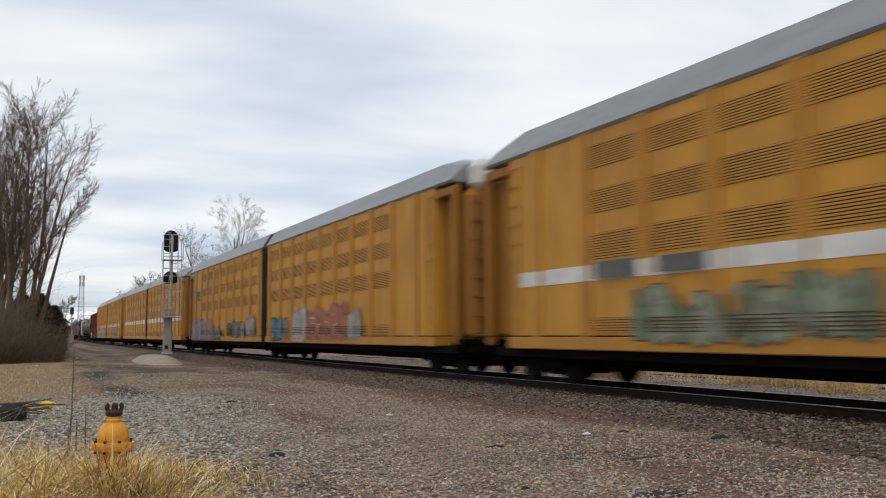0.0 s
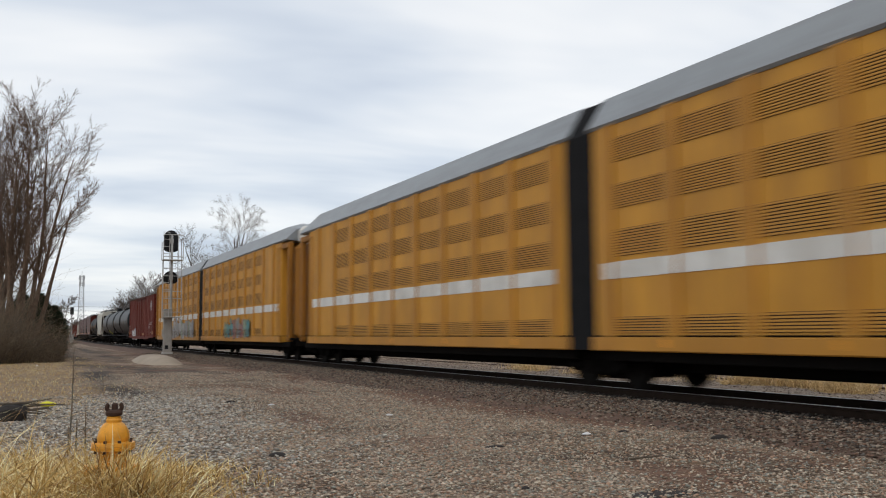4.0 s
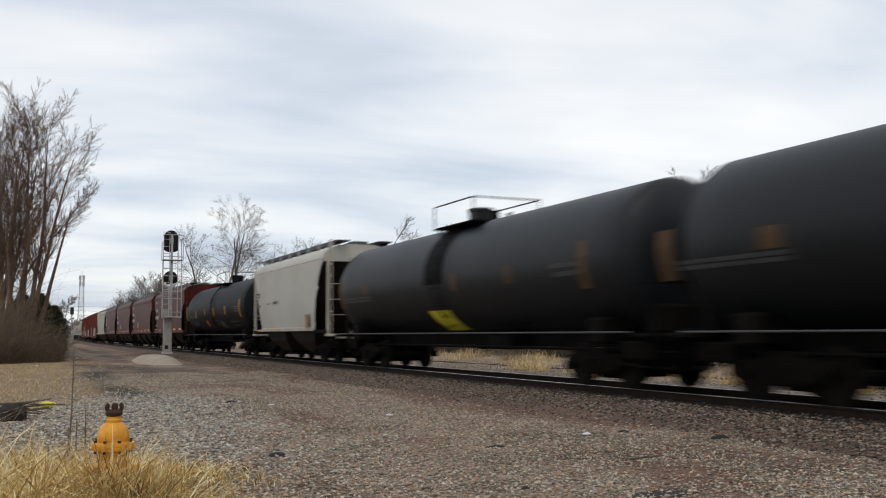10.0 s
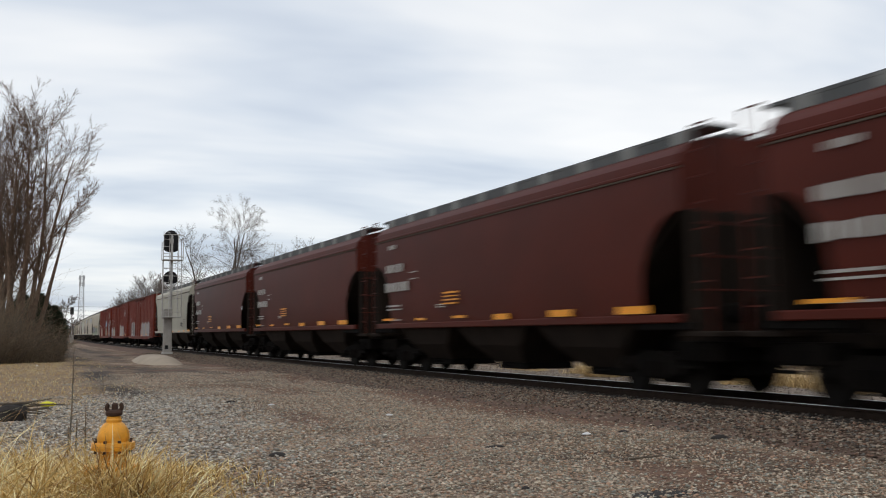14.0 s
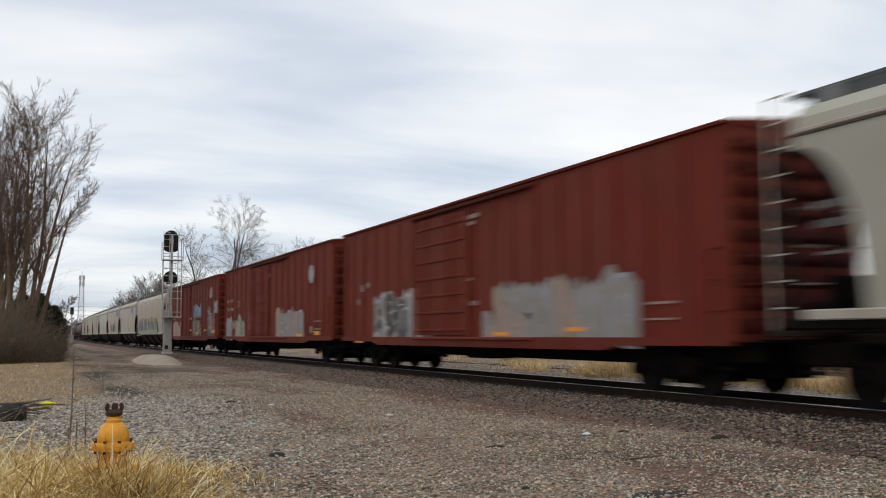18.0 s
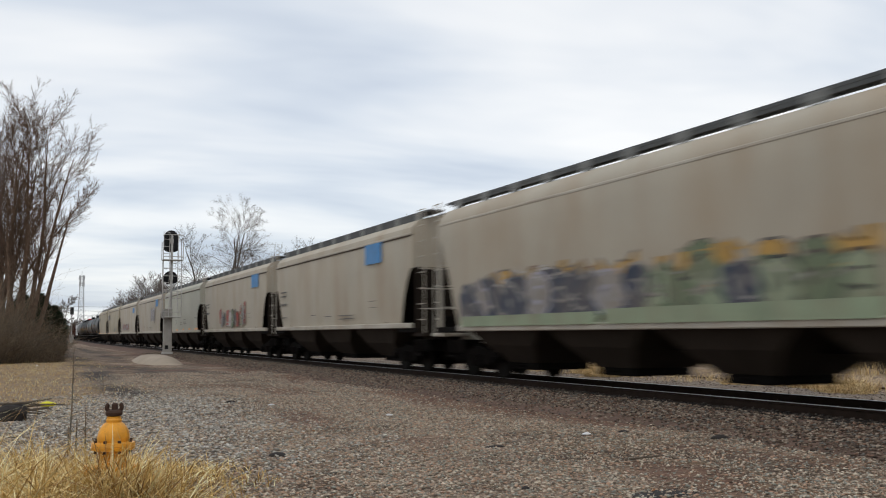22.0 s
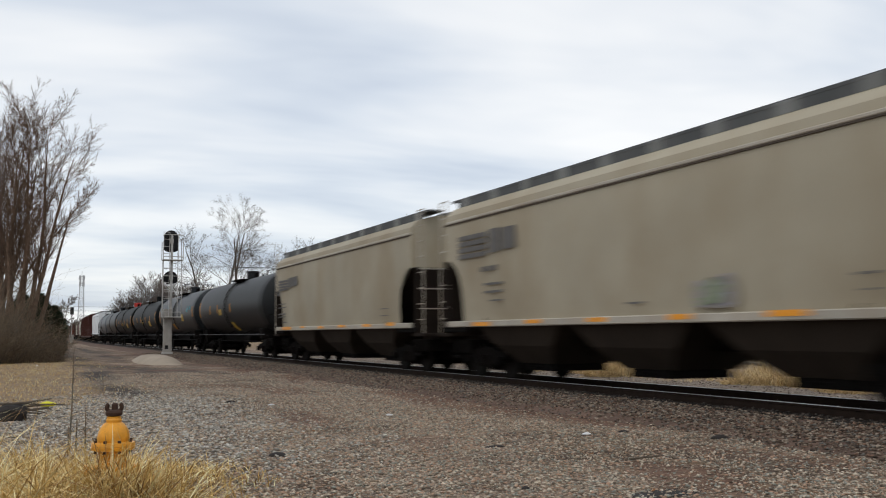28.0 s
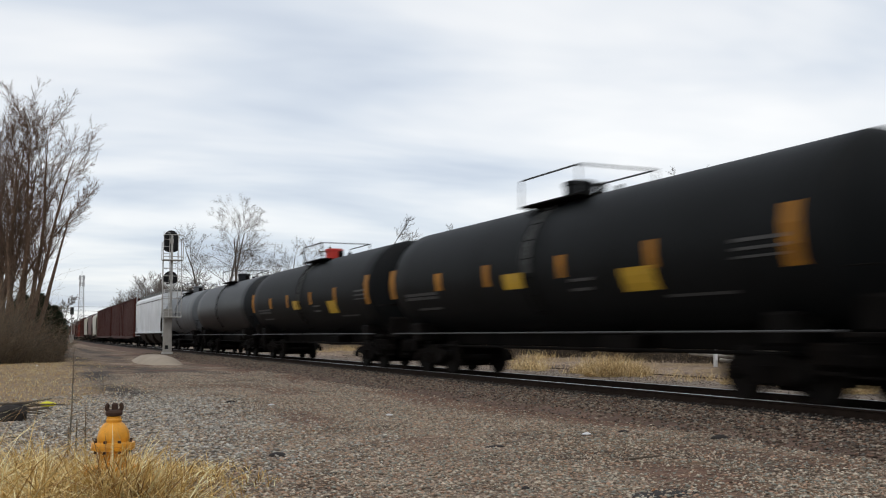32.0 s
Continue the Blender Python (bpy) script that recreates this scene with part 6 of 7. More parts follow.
plates(white_2, 'reflector', [(2.58, 1.4, 0.57, 0.09), (-1.34, 1.42, 0.61, 0.09), (-4.47, 1.42, 0.56, 0.09), (-6.81, 1.43, 0.54, 0.1), (-8.65, 1.46, 0.88, 0.13)], reflector_yellow, -1.566)
plates(white_2, 'stencil', [(2.45, 2.66, 0.78, 0.1), (2.35, 2.46, 0.84, 0.06), (-6.07, 1.97, 0.58, 0.04), (-6.06, 1.74, 0.58, 0.04), (-6.76, 2.24, 0.7, 0.03), (-6.82, 2.12, 0.66, 0.03), (-6.75, 2.0, 0.7, 0.03)], letter_dark, -1.565)
plates(white_2, 'stencil', [(8.0, 3.02, 0.62, 0.14), (7.95, 2.74, 0.7, 0.13), (7.95, 2.3, 0.5, 0.05)], letter_dark, -1.565)
plates(white_2, 'stencil_panel', [(-5.55, 1.92, 0.55, 0.26)], letter_dark, -1.568, label='small black stencil panel')
tank_patch(tank_a, 'placard', -0.98, -0.70, 2.31, 2.81, faded_placard, 'faded orange placard')
tank_patch(tank_a, 'placard', -4.11, -3.83, 2.35, 2.79, faded_placard, 'faded orange placard')
tank_patch(tank_a, 'placard', -7.37, -7.08, 2.08, 3.08, faded_placard, 'faded orange placard')
tank_patch(tank_a, 'placard', 8.60, 8.95, 2.09, 3.01, faded_placard, 'faded orange placard')
tank_patch(tank_a, 'placard', 5.96, 6.37, 2.46, 2.82, faded_placard, 'faded orange placard')
tank_patch(tank_a, 'stencil', -6.98, -5.96, 2.57, 2.67, tank_stencil)
tank_patch(tank_a, 'stencil', -6.94, -6.07, 2.38, 2.48, tank_stencil)
tank_patch(tank_a, 'stencil', 5.81, 8.46, 2.24, 2.44, tank_stencil)
tank_patch(tank_b, 'placard', -1.23, -0.95, 2.31, 2.81, faded_placard, 'faded orange placard')
tank_patch(tank_b, 'placard', -4.36, -4.08, 2.35, 2.79, faded_placard, 'faded orange placard')
tank_patch(tank_b, 'placard', -7.62, -7.33, 2.08, 3.08, faded_placard, 'faded orange placard')
tank_patch(tank_b, 'placard', 8.35, 8.70, 2.09, 3.01, faded_placard, 'faded orange placard')
tank_patch(tank_b, 'placard', 5.71, 6.12, 2.46, 2.82, faded_placard, 'faded orange placard')
tank_patch(tank_b, 'stencil', -7.23, -6.21, 2.57, 2.67, tank_stencil)
tank_patch(tank_b, 'stencil', -7.19, -6.32, 2.38, 2.48, tank_stencil)
tank_patch(tank_b, 'stencil', 5.56, 8.21, 2.24, 2.44, tank_stencil)
tank_patch(tank_b, 'yellow_mark', -0.24, 1.15, 1.24, 1.81, plastic_yellow)
tank_patch(tank_c, 'placard', 9.09, 9.37, 2.12, 3.08, placard_orange, 'orange placard')
tank_patch(tank_c, 'placard', 5.54, 5.82, 2.24, 2.7, placard_orange, 'orange placard')
tank_patch(tank_c, 'placard', 2.37, 2.65, 2.38, 2.79, placard_orange, 'orange placard')
tank_patch(tank_c, 'placard', -0.53, -0.24, 2.29, 2.77, placard_orange, 'orange placard')
tank_patch(tank_c, 'placard', -3.92, -3.64, 2.3, 2.79, placard_orange, 'orange placard')
tank_patch(tank_c, 'placard', -7.71, -7.44, 2.1, 3.06, placard_orange, 'orange placard')
tank_patch(tank_c, 'placard', 2.21, 2.77, 1.7, 2.04, placard_orange, 'orange placard')
tank_patch(tank_c, 'stencil', 5.82, 8.12, 2.22, 2.48, tank_stencil)
tank_patch(tank_c, 'stencil', -7.25, -6.18, 2.65, 2.71, tank_stencil)
tank_patch(tank_c, 'stencil', -7.24, -6.17, 2.53, 2.58, tank_stencil)
tank_patch(tank_c, 'stencil', -7.23, -6.23, 2.4, 2.45, tank_stencil)
tank_patch(tank_c, 'stencil', -6.49, -4.4, 1.85, 1.91, tank_stencil)
tank_patch(tank_c, 'stencil', -6.48, -4.68, 1.64, 1.68, tank_stencil)
tank_patch(tank_c, 'stencil', -1.17, -0.43, 1.97, 2.03, tank_stencil)
tank_patch(tank_c, 'stencil', -1.06, -0.42, 1.76, 1.83, tank_stencil)
tank_patch(tank_c, 'chalky_stain', -2.69, -1.47, 1.53, 1.97, pale_spill)
tank_patch(tank_c, 'chalky_stain', 5.83, 7.58, 1.72, 2.04, pale_spill)
tank_patch(TANKS[2], 'placard', 8.51, 8.86, 2.24, 3.13, placard_orange, 'orange placard')
tank_patch(TANKS[2], 'placard', 4.97, 5.36, 2.35, 2.83, placard_orange, 'orange placard')
tank_patch(TANKS[2], 'placard', 2.08, 2.36, 2.32, 2.86, placard_orange, 'orange placard')
tank_patch(TANKS[2], 'placard', -1.46, -1.19, 2.35, 2.84, placard_orange, 'orange placard')
tank_patch(TANKS[2], 'placard', -4.65, -4.37, 2.35, 2.88, placard_orange, 'orange placard')
tank_patch(TANKS[2], 'placard', -8.15, -7.83, 2.16, 3.15, placard_orange, 'orange placard')
tank_patch(TANKS[2], 'yellow_panel', 0.41, 1.33, 2.2, 2.57, yellow_panel)
tank_patch(TANKS[2], 'yellow_panel', -4.53, -3.48, 1.95, 2.41, yellow_panel)
tank_patch(TANKS[2], 'stencil', 5.4, 7.72, 2.13, 2.36, tank_stencil)
tank_patch(TANKS[2], 'stencil', 5.41, 7.06, 1.84, 1.9, tank_stencil)
tank_patch(TANKS[2], 'stencil', -2.45, -1.58, 2.24, 2.3, tank_stencil)
tank_patch(TANKS[2], 'stencil', -2.34, -1.58, 2.04, 2.1, tank_stencil)
tank_patch(TANKS[2], 'stencil', -7.9, -6.72, 2.62, 2.68, tank_stencil)
tank_patch(TANKS[2], 'stencil', -7.89, -6.72, 2.48, 2.53, tank_stencil)
tank_patch(TANKS[2], 'stencil', -7.83, -6.71, 2.35, 2.39, tank_stencil)
tank_patch(TANKS[2], 'stencil', -6.48, -4.67, 1.8, 1.85, tank_stencil)
tank_patch(TANKS[3], 'placard', 8.34, 8.69, 2.24, 3.13, placard_orange, 'orange placard')
tank_patch(TANKS[3], 'placard', 4.80, 5.19, 2.35, 2.83, placard_orange, 'orange placard')
tank_patch(TANKS[3], 'placard', 1.91, 2.19, 2.32, 2.86, placard_orange, 'orange placard')
tank_patch(TANKS[3], 'placard', -1.64, -1.35, 2.35, 2.84, placard_orange, 'orange placard')
tank_patch(TANKS[3], 'placard', -4.82, -4.54, 2.35, 2.88, placard_orange, 'orange placard')
tank_patch(TANKS[3], 'placard', -8.32, -8.00, 2.16, 3.15, placard_orange, 'orange placard')
tank_patch(TANKS[3], 'yellow_panel', 0.23, 1.17, 2.2, 2.57, yellow_panel)
tank_patch(TANKS[3], 'yellow_panel', -4.70, -3.65, 1.95, 2.41, yellow_panel)
tank_patch(TANKS[3], 'stencil', 5.23, 7.55, 2.13, 2.36, tank_stencil)
tank_patch(TANKS[3], 'stencil', 5.24, 6.89, 1.84, 1.9, tank_stencil)
tank_patch(TANKS[3], 'stencil', -2.62, -1.75, 2.24, 2.3, tank_stencil)
tank_patch(TANKS[3], 'stencil', -2.51, -1.75, 2.04, 2.1, tank_stencil)
tank_patch(TANKS[3], 'stencil', -8.07, -6.89, 2.62, 2.68, tank_stencil)
tank_patch(TANKS[3], 'stencil', -8.06, -6.89, 2.48, 2.53, tank_stencil)
tank_patch(TANKS[3], 'stencil', -8.0, -6.88, 2.35, 2.39, tank_stencil)
tank_patch(TANKS[3], 'stencil', -6.65, -4.84, 1.8, 1.85, tank_stencil)
tank_patch(TANKS[0], 'placard', 8.19, 8.47, 2.23, 3.18, placard_orange, 'orange placard')
tank_patch(TANKS[0], 'placard', 4.73, 5.00, 2.4, 2.89, placard_orange, 'orange placard')
tank_patch(TANKS[0], 'placard', 2.42, 2.70, 2.42, 2.9, placard_orange, 'orange placard')
tank_patch(TANKS[0], 'placard', -1.16, -0.88, 2.4, 2.89, placard_orange, 'orange placard')
tank_patch(TANKS[0], 'yellow_panel', 1.44, 2.17, 2.29, 2.62, yellow_panel)
tank_patch(TANKS[0], 'yellow_panel', -0.93, -0.23, 1.39, 1.86, yellow_panel)
tank_patch(TANKS[0], 'stencil', 4.94, 7.38, 2.18, 2.37, tank_stencil)
tank_patch(TANKS[0], 'stencil', 5.37, 7.13, 1.99, 2.03, tank_stencil)
tank_patch(TANKS[0], 'stencil', 5.38, 7.13, 1.84, 1.89, tank_stencil)
tank_patch(TANKS[0], 'stencil', -0.84, 0.28, 2.45, 2.52, tank_stencil)
tank_patch(TANKS[0], 'stencil', -0.94, 0.1, 2.37, 2.41, tank_stencil)
tank_patch(TANKS[0], 'stencil', -0.69, 1.62, 1.88, 1.91, tank_stencil)
tank_patch(TANKS[1], 'placard', -7.95, -7.63, 2.37, 3.06, placard_orange, 'orange placard')
tank_patch(TANKS[1], 'placard', 1.13, 1.88, 1.59, 1.99, placard_orange, 'orange placard')
tank_patch(TANKS[1], 'placard', 7.82, 8.10, 2.15, 3.11, placard_orange, 'orange placard')
tank_patch(TANKS[1], 'yellow_panel', -3.76, -2.92, 2.14, 2.63, yellow_panel)
tank_patch(TANKS[1], 'graffiti', 3.79, 4.16, 3.03, 3.24, dull_teal, 'teal graffiti')
tank_patch(TANKS[1], 'graffiti', 3.72, 3.84, 3.2, 3.34, dull_teal, 'teal graffiti')
tank_patch(TANKS[1], 'graffiti', 3.31, 3.7, 2.98, 3.06, dull_teal, 'teal graffiti')
tank_patch(TANKS[1], 'graffiti', 3.74, 4.03, 2.88, 3.03, dull_teal, 'teal graffiti')
tank_patch(TANKS[1], 'graffiti', 3.52, 3.72, 2.85, 3.05, dull_teal, 'teal graffiti')
tank_patch(TANKS[1], 'graffiti', 3.56, 3.92, 3.0, 3.09, dull_teal, 'teal graffiti')
tank_patch(TANKS[1], 'graffiti', 3.77, 3.88, 2.92, 3.11, dull_teal, 'teal graffiti')
tank_patch(TANKS[1], 'graffiti', 3.51, 3.93, 2.78, 2.97, dull_teal, 'teal graffiti')
tank_patch(TANKS[1], 'graffiti', -5.55, -5.38, 2.75, 2.88, dull_teal, 'teal graffiti')
tank_patch(TANKS[1], 'graffiti', -5.78, -5.59, 2.73, 2.89, dull_teal, 'teal graffiti')
tank_patch(TANKS[1], 'graffiti', -5.75, -5.62, 2.94, 3.01, dull_teal, 'teal graffiti')
tank_patch(TANKS[1], 'graffiti', -5.67, -5.55, 2.88, 2.99, dull_teal, 'teal graffiti')
tank_patch(TANKS[1], 'graffiti', -5.9, -5.77, 2.89, 2.98, dull_teal, 'teal graffiti')
tank_patch(TANKS[1], 'graffiti', -5.72, -5.6, 2.96, 3.06, dull_teal, 'teal graffiti')
tank_patch(TANKS[1], 'graffiti', -5.68, -5.44, 2.95, 3.0, dull_teal, 'teal graffiti')
tank_patch(TANKS[1], 'graffiti', -5.61, -5.54, 3.0, 3.14, dull_teal, 'teal graffiti')
tank_patch(TANKS[1], 'graffiti', -5.46, -5.39, 2.88, 2.93, dull_teal, 'teal graffiti')
tank_patch(TANKS[1], 'graffiti', -5.8, -5.7, 2.74, 2.88, dull_teal, 'teal graffiti')
tank_patch(TANKS[1], 'graffiti', -6.94, -6.83, 2.99, 3.08, dull_teal, 'teal graffiti')
tank_patch(TANKS[1], 'graffiti', -6.33, -6.25, 2.96, 3.1, dull_teal, 'teal graffiti')
tank_patch(TANKS[1], 'graffiti', -6.68, -6.61, 3.03, 3.18, dull_teal, 'teal graffiti')
tank_patch(TANKS[1], 'graffiti', -6.75, -6.59, 2.88, 3.03, dull_teal, 'teal graffiti')
tank_patch(TANKS[1], 'graffiti', -6.44, -6.29, 2.85, 2.93, dull_teal, 'teal graffiti')
tank_patch(TANKS[1], 'graffiti', -6.55, -6.48, 2.93, 3.0, dull_teal, 'teal graffiti')
tank_patch(TANKS[1], 'graffiti', -6.41, -6.32, 3.18, 3.23, dull_teal, 'teal graffiti')
tank_patch(TANKS[1], 'graffiti', -6.81, -6.68, 2.95, 3.03, dull_teal, 'teal graffiti')
tank_patch(TANKS[1], 'graffiti', -6.38, -6.24, 3.03, 3.12, dull_teal, 'teal graffiti')
tank_patch(TANKS[1], 'graffiti', -6.91, -6.84, 2.88, 2.98, dull_teal, 'teal graffiti')
tank_patch(TANKS[1], 'stencil', 5.1, 7.51, 2.22, 2.34, tank_stencil)
tank_patch(TANKS[1], 'stencil', 5.09, 7.51, 1.97, 2.06, tank_stencil)
tank_patch(TANKS[1], 'stencil', -2.59, -1.03, 1.91, 2.0, tank_stencil)


# ---- the signal beside the track ----
def build_signal(at):
    """Two heads that face away; ladder and work cage on the near side of the mast."""
    s = tagged(new("railway_signal"), "tall galvanised two-head railway signal mast with ladder cage on a case", "railway signal")
    s.matrix_basis = Matrix.Translation(at)
    Geo().box((-0.05, 0, 1.4), (0.50, 0.45, 2.8), 0.02).box((-0.05, -0.235, 1.55), (0.40, 0.02, 2.2), 0.008).part("base_case", case_grey, s, "grey sheet-metal case")
    Geo().box((-0.05, 0, 0.05), (0.62, 0.58, 0.12), 0.02).part("base_plate", galvanised, s)
    Geo().box((-0.12, -0.24, 0.42), (0.2, 0.03, 0.24), 0.01).part("vent", signal_black, s)
    Geo().rod((0.12, 0, 2.7), (0.12, 0, 7.45), 0.085, 0.075, 14).part("mast", galvanised, s, smooth=40)
    for z, hgt in ((7.08, 1.40), (4.78, 0.82)):
        ring = []
        w, hh = 0.44, hgt / 2
        for i in range(28):
            a = 2 * math.pi * i / 28
            up = math.sin(a) > 0
            ring.append((w * math.cos(a), (hh - w if up else -(hh - w * 0.5)) + w * math.sin(a) * (1 if up else 0.5)))
        head = Geo().loft([[(0.10 + x, 0.20, z + q) for x, q in ring], [(0.10 + x, 0.24, z + q) for x, q in ring]]).part("signal_head", signal_black, s, "black oval signal target")
        Geo().box((0.10, 0.14, z), (0.40, 0.14, hgt * 0.8), 0.03).part("lamp_housing", signal_black, head)
        for k in ((-0.36, 0.0, 0.36) if hgt > 1 else (-0.12, 0.16)):
            hood = Geo()
            pts = [(math.cos(a), math.sin(a)) for a in np.linspace(-0.4, math.pi + 0.4, 12)]
            for (ax, az), (bx, bz) in zip(pts, pts[1:]):
                hood.loft([[(0.10 + ax * r, y, z + k + az * r) for r in (0.125, 0.135)] + [(0.10 + bx * r, y, z + k + bz * r) for r in (0.135, 0.125)] for y in (0.24, 0.50)])
            hood.part("lamp_hood", signal_black, head)
            Geo().rod((0.10, 0.24, z + k), (0.10, 0.255, z + k), 0.10, n=16).part("lens", lens_dark, head)
        Geo().box((0.12, 0.04, z), (0.2, 0.16, 0.3), 0.02).part("bracket", galvanised, head)
    ladder(s, -0.24, -0.32, 2.2, 7.6, 0.36, galvanised, False)
    for z, w in ((5.84, 1.22), (2.28, 1.1)):
        Geo().box((0.12, -0.35, z), (w, 0.75, 0.06), 0.01).part("platform", galvanised, s)
    for x in (-0.48, 0.72):
        for y in (0.0, -0.7):
            Geo().rod((x, y, 5.84), (x, y, 7.0), 0.026, n=6).part("cage_post", galvanised, s)
    for z in (6.05, 7.42):
        Geo().pipe([(-0.40, 0.0, z), (-0.40, -0.7, z), (0.72, -0.7, z), (0.72, 0.0, z)], 0.022).part("cage_rail", galvanised, s)
    for x, z1 in ((0.46, 7.42), (0.70, 5.84), (-0.46, 5.84)):
        Geo().rod((x, -0.34, 2.28), (x, -0.34, z1), 0.024, n=6).part("guard_post", galvanised, s)
    for z in (2.6, 3.45, 3.9, 4.85, 5.3):
        Geo().pipe([(-0.46, -0.36, z), (0.70, -0.36, z), (0.70, 0.1, z)], 0.02).part("guard_rail", galvanised, s)
    return s


SIGNAL = (8.55, 60.2, -0.02)
build_signal(SIGNAL)


def mound(name, label, at, rx, ry, hgt, mat, seed):
    g, n, m = Geo(), 26, 7
    rings = []
    for j in range(m):
        t = j / (m - 1)
        r = 1 - 0.62 * t
        ring = []
        for i in range(n):
            a = 2 * math.pi * i / n
            k = 1 + 0.12 * noise.noise((math.cos(a) * 1.3, math.sin(a) * 1.3, seed))
            ring.append((rx * r * k * math.cos(a), ry * r * k * math.sin(a), hgt * (1 - (1 - t) ** 1.6) + 0.03 * noise.noise((i * 0.8, j * 0.9, seed))))
        rings.append(ring)
    g.loft(rings)
    ob = new(name, g.mesh(name, mat, 50))
    ob.location = at
    return tagged(ob, label, "mound")


mound("concrete_footing", "pale sloping concrete footing round the signal mast", (6.9, 53.0, -0.42), 1.2, 7.0, 0.48, concrete, 2.0)


# ---- the hydrant ----
def build_hydrant(at):
    h = tagged(new("fire_hydrant"), "yellow fire hydrant with rusty top, half hidden in dead grass", "fire hydrant")
    h.matrix_basis = Matrix.Translation(at) @ Matrix.Scale(0.87, 4)
    Geo().turned([(0.16, -0.15), (0.165, -0.12), (0.12, -0.08), (0.115, 0.40), (0.125, 0.455)], 24).part("barrel", hydrant_paint, h, smooth=30)
    Geo().turned([(0.135, 0.455), (0.178, 0.465), (0.182, 0.49), (0.175, 0.495), (0.182, 0.50), (0.178, 0.525), (0.13, 0.535)], 28).part("flange", hydrant_paint, h, smooth=30)
    g = Geo()
    for i in range(8):
        a = 2 * math.pi * (i + 0.3) / 8
        g.rod((0.152 * math.cos(a), 0.152 * math.sin(a), 0.44), (0.152 * math.cos(a), 0.152 * math.sin(a), 0.55), 0.014, n=6)
    g.part("flange_bolts", hydrant_rust, h, "rusty flange bolts")
    Geo().turned([(0.128, 0.535), (0.133, 0.555), (0.132, 0.585), (0.124, 0.62), (0.108, 0.655), (0.084, 0.685), (0.062, 0.70)], 28).part("bonnet", hydrant_paint, h, smooth=40)
    Geo().turned([(0.062, 0.70), (0.066, 0.705), (0.066, 0.718), (0.062, 0.722), (0.058, 0.735), (0.062, 0.74), (0.050, 0.75)], 24).part("collar", hydrant_paint, h, smooth=30)
    Geo().turned([(0.045, 0.745), (0.066, 0.755), (0.072, 0.78), (0.062, 0.80), (0.038, 0.806)], 14).part("weather_cap", hydrant_rust, h, smooth=30)
    Geo().box((0.004, 0, 0.825), (0.05, 0.05, 0.07), 0.012).part("operating_nut", hydrant_rust, h, "rusty operating nut")
    for sg in (-1, 1):
        rings = []
        for q in np.linspace(0.1, 2.6, 8):
            cx, cz = 0.026 + 0.036 * math.sin(q), 0.79 + 0.034 * (1 - math.cos(q))
            rings.append([(sg * (cx + 0.018 * math.cos(b) * math.sin(q)), 0.02 * math.sin(b) - 0.01, cz - 0.018 * math.cos(b) * math.cos(q)) for b in [2 * math.pi * k / 8 for k in range(8)]])
        Geo().loft(rings).part("cap_lug", hydrant_rust, h, "rusty hooked lug", 50)
    for a, r, ln in ((-0.2, 0.065, 0.10), (2.94, 0.065, 0.10), (-1.77, 0.085, 0.12)):
        c, s = math.cos(a), math.sin(a)
        n = Geo().rod((0.10 * c, 0.10 * s, 0.27), ((0.10 + ln) * c, (0.10 + ln) * s, 0.27), r, n=16).part("outlet", hydrant_paint, h, smooth=40)
        Geo().rod(((0.10 + ln) * c, (0.10 + ln) * s, 0.27), ((0.13 + ln) * c, (0.13 + ln) * s, 0.27), r * 1.12, n=12).rod(((0.13 + ln) * c, (0.13 + ln) * s, 0.27), ((0.165 + ln) * c, (0.165 + ln) * s, 0.27), 0.022, n=5).part("outlet_cap", hydrant_paint, n)
    return h


build_hydrant((0.68, 7.49, -0.095))


# ---- trees and brush, all bare ----
def tubes(segs, sides=3):
    """Tapered tubes for a list of (start, end, radius, radius)."""
    a = np.array([s[0] for s in segs])
    b = np.array([s[1] for s in segs])
    r0 = np.array([s[2] for s in segs])[:, None, None]
    r1 = np.array([s[3] for s in segs])[:, None, None]
    d = b - a
    d /= np.linalg.norm(d, axis=1)[:, None] + 1e-9
    ref = np.where(np.abs(d[:, 2:3]) < 0.9, np.array([[0, 0, 1.0]]), np.array([[1.0, 0, 0]]))
    u = np.cross(d, ref)
    u /= np.linalg.norm(u, axis=1)[:, None] + 1e-9
    w = np.cross(d, u)
    ang = 2 * np.pi * np.arange(sides) / sides
    ring = u[:, None] * np.cos(ang)[None, :, None] + w[:, None] * np.sin(ang)[None, :, None]
    v = np.concatenate([a[:, None] + ring * r0, b[:, None] + ring * r1], 1)
    f = []
    for i in range(sides):
        j = (i + 1) % sides
        f += [(i, sides + j, j), (i, sides + i, sides + j)]
    f = np.array(f)[None] + (np.arange(len(segs)) * 2 * sides)[:, None, None]
    return v.reshape(-1, 3), f.reshape(-1, 3)


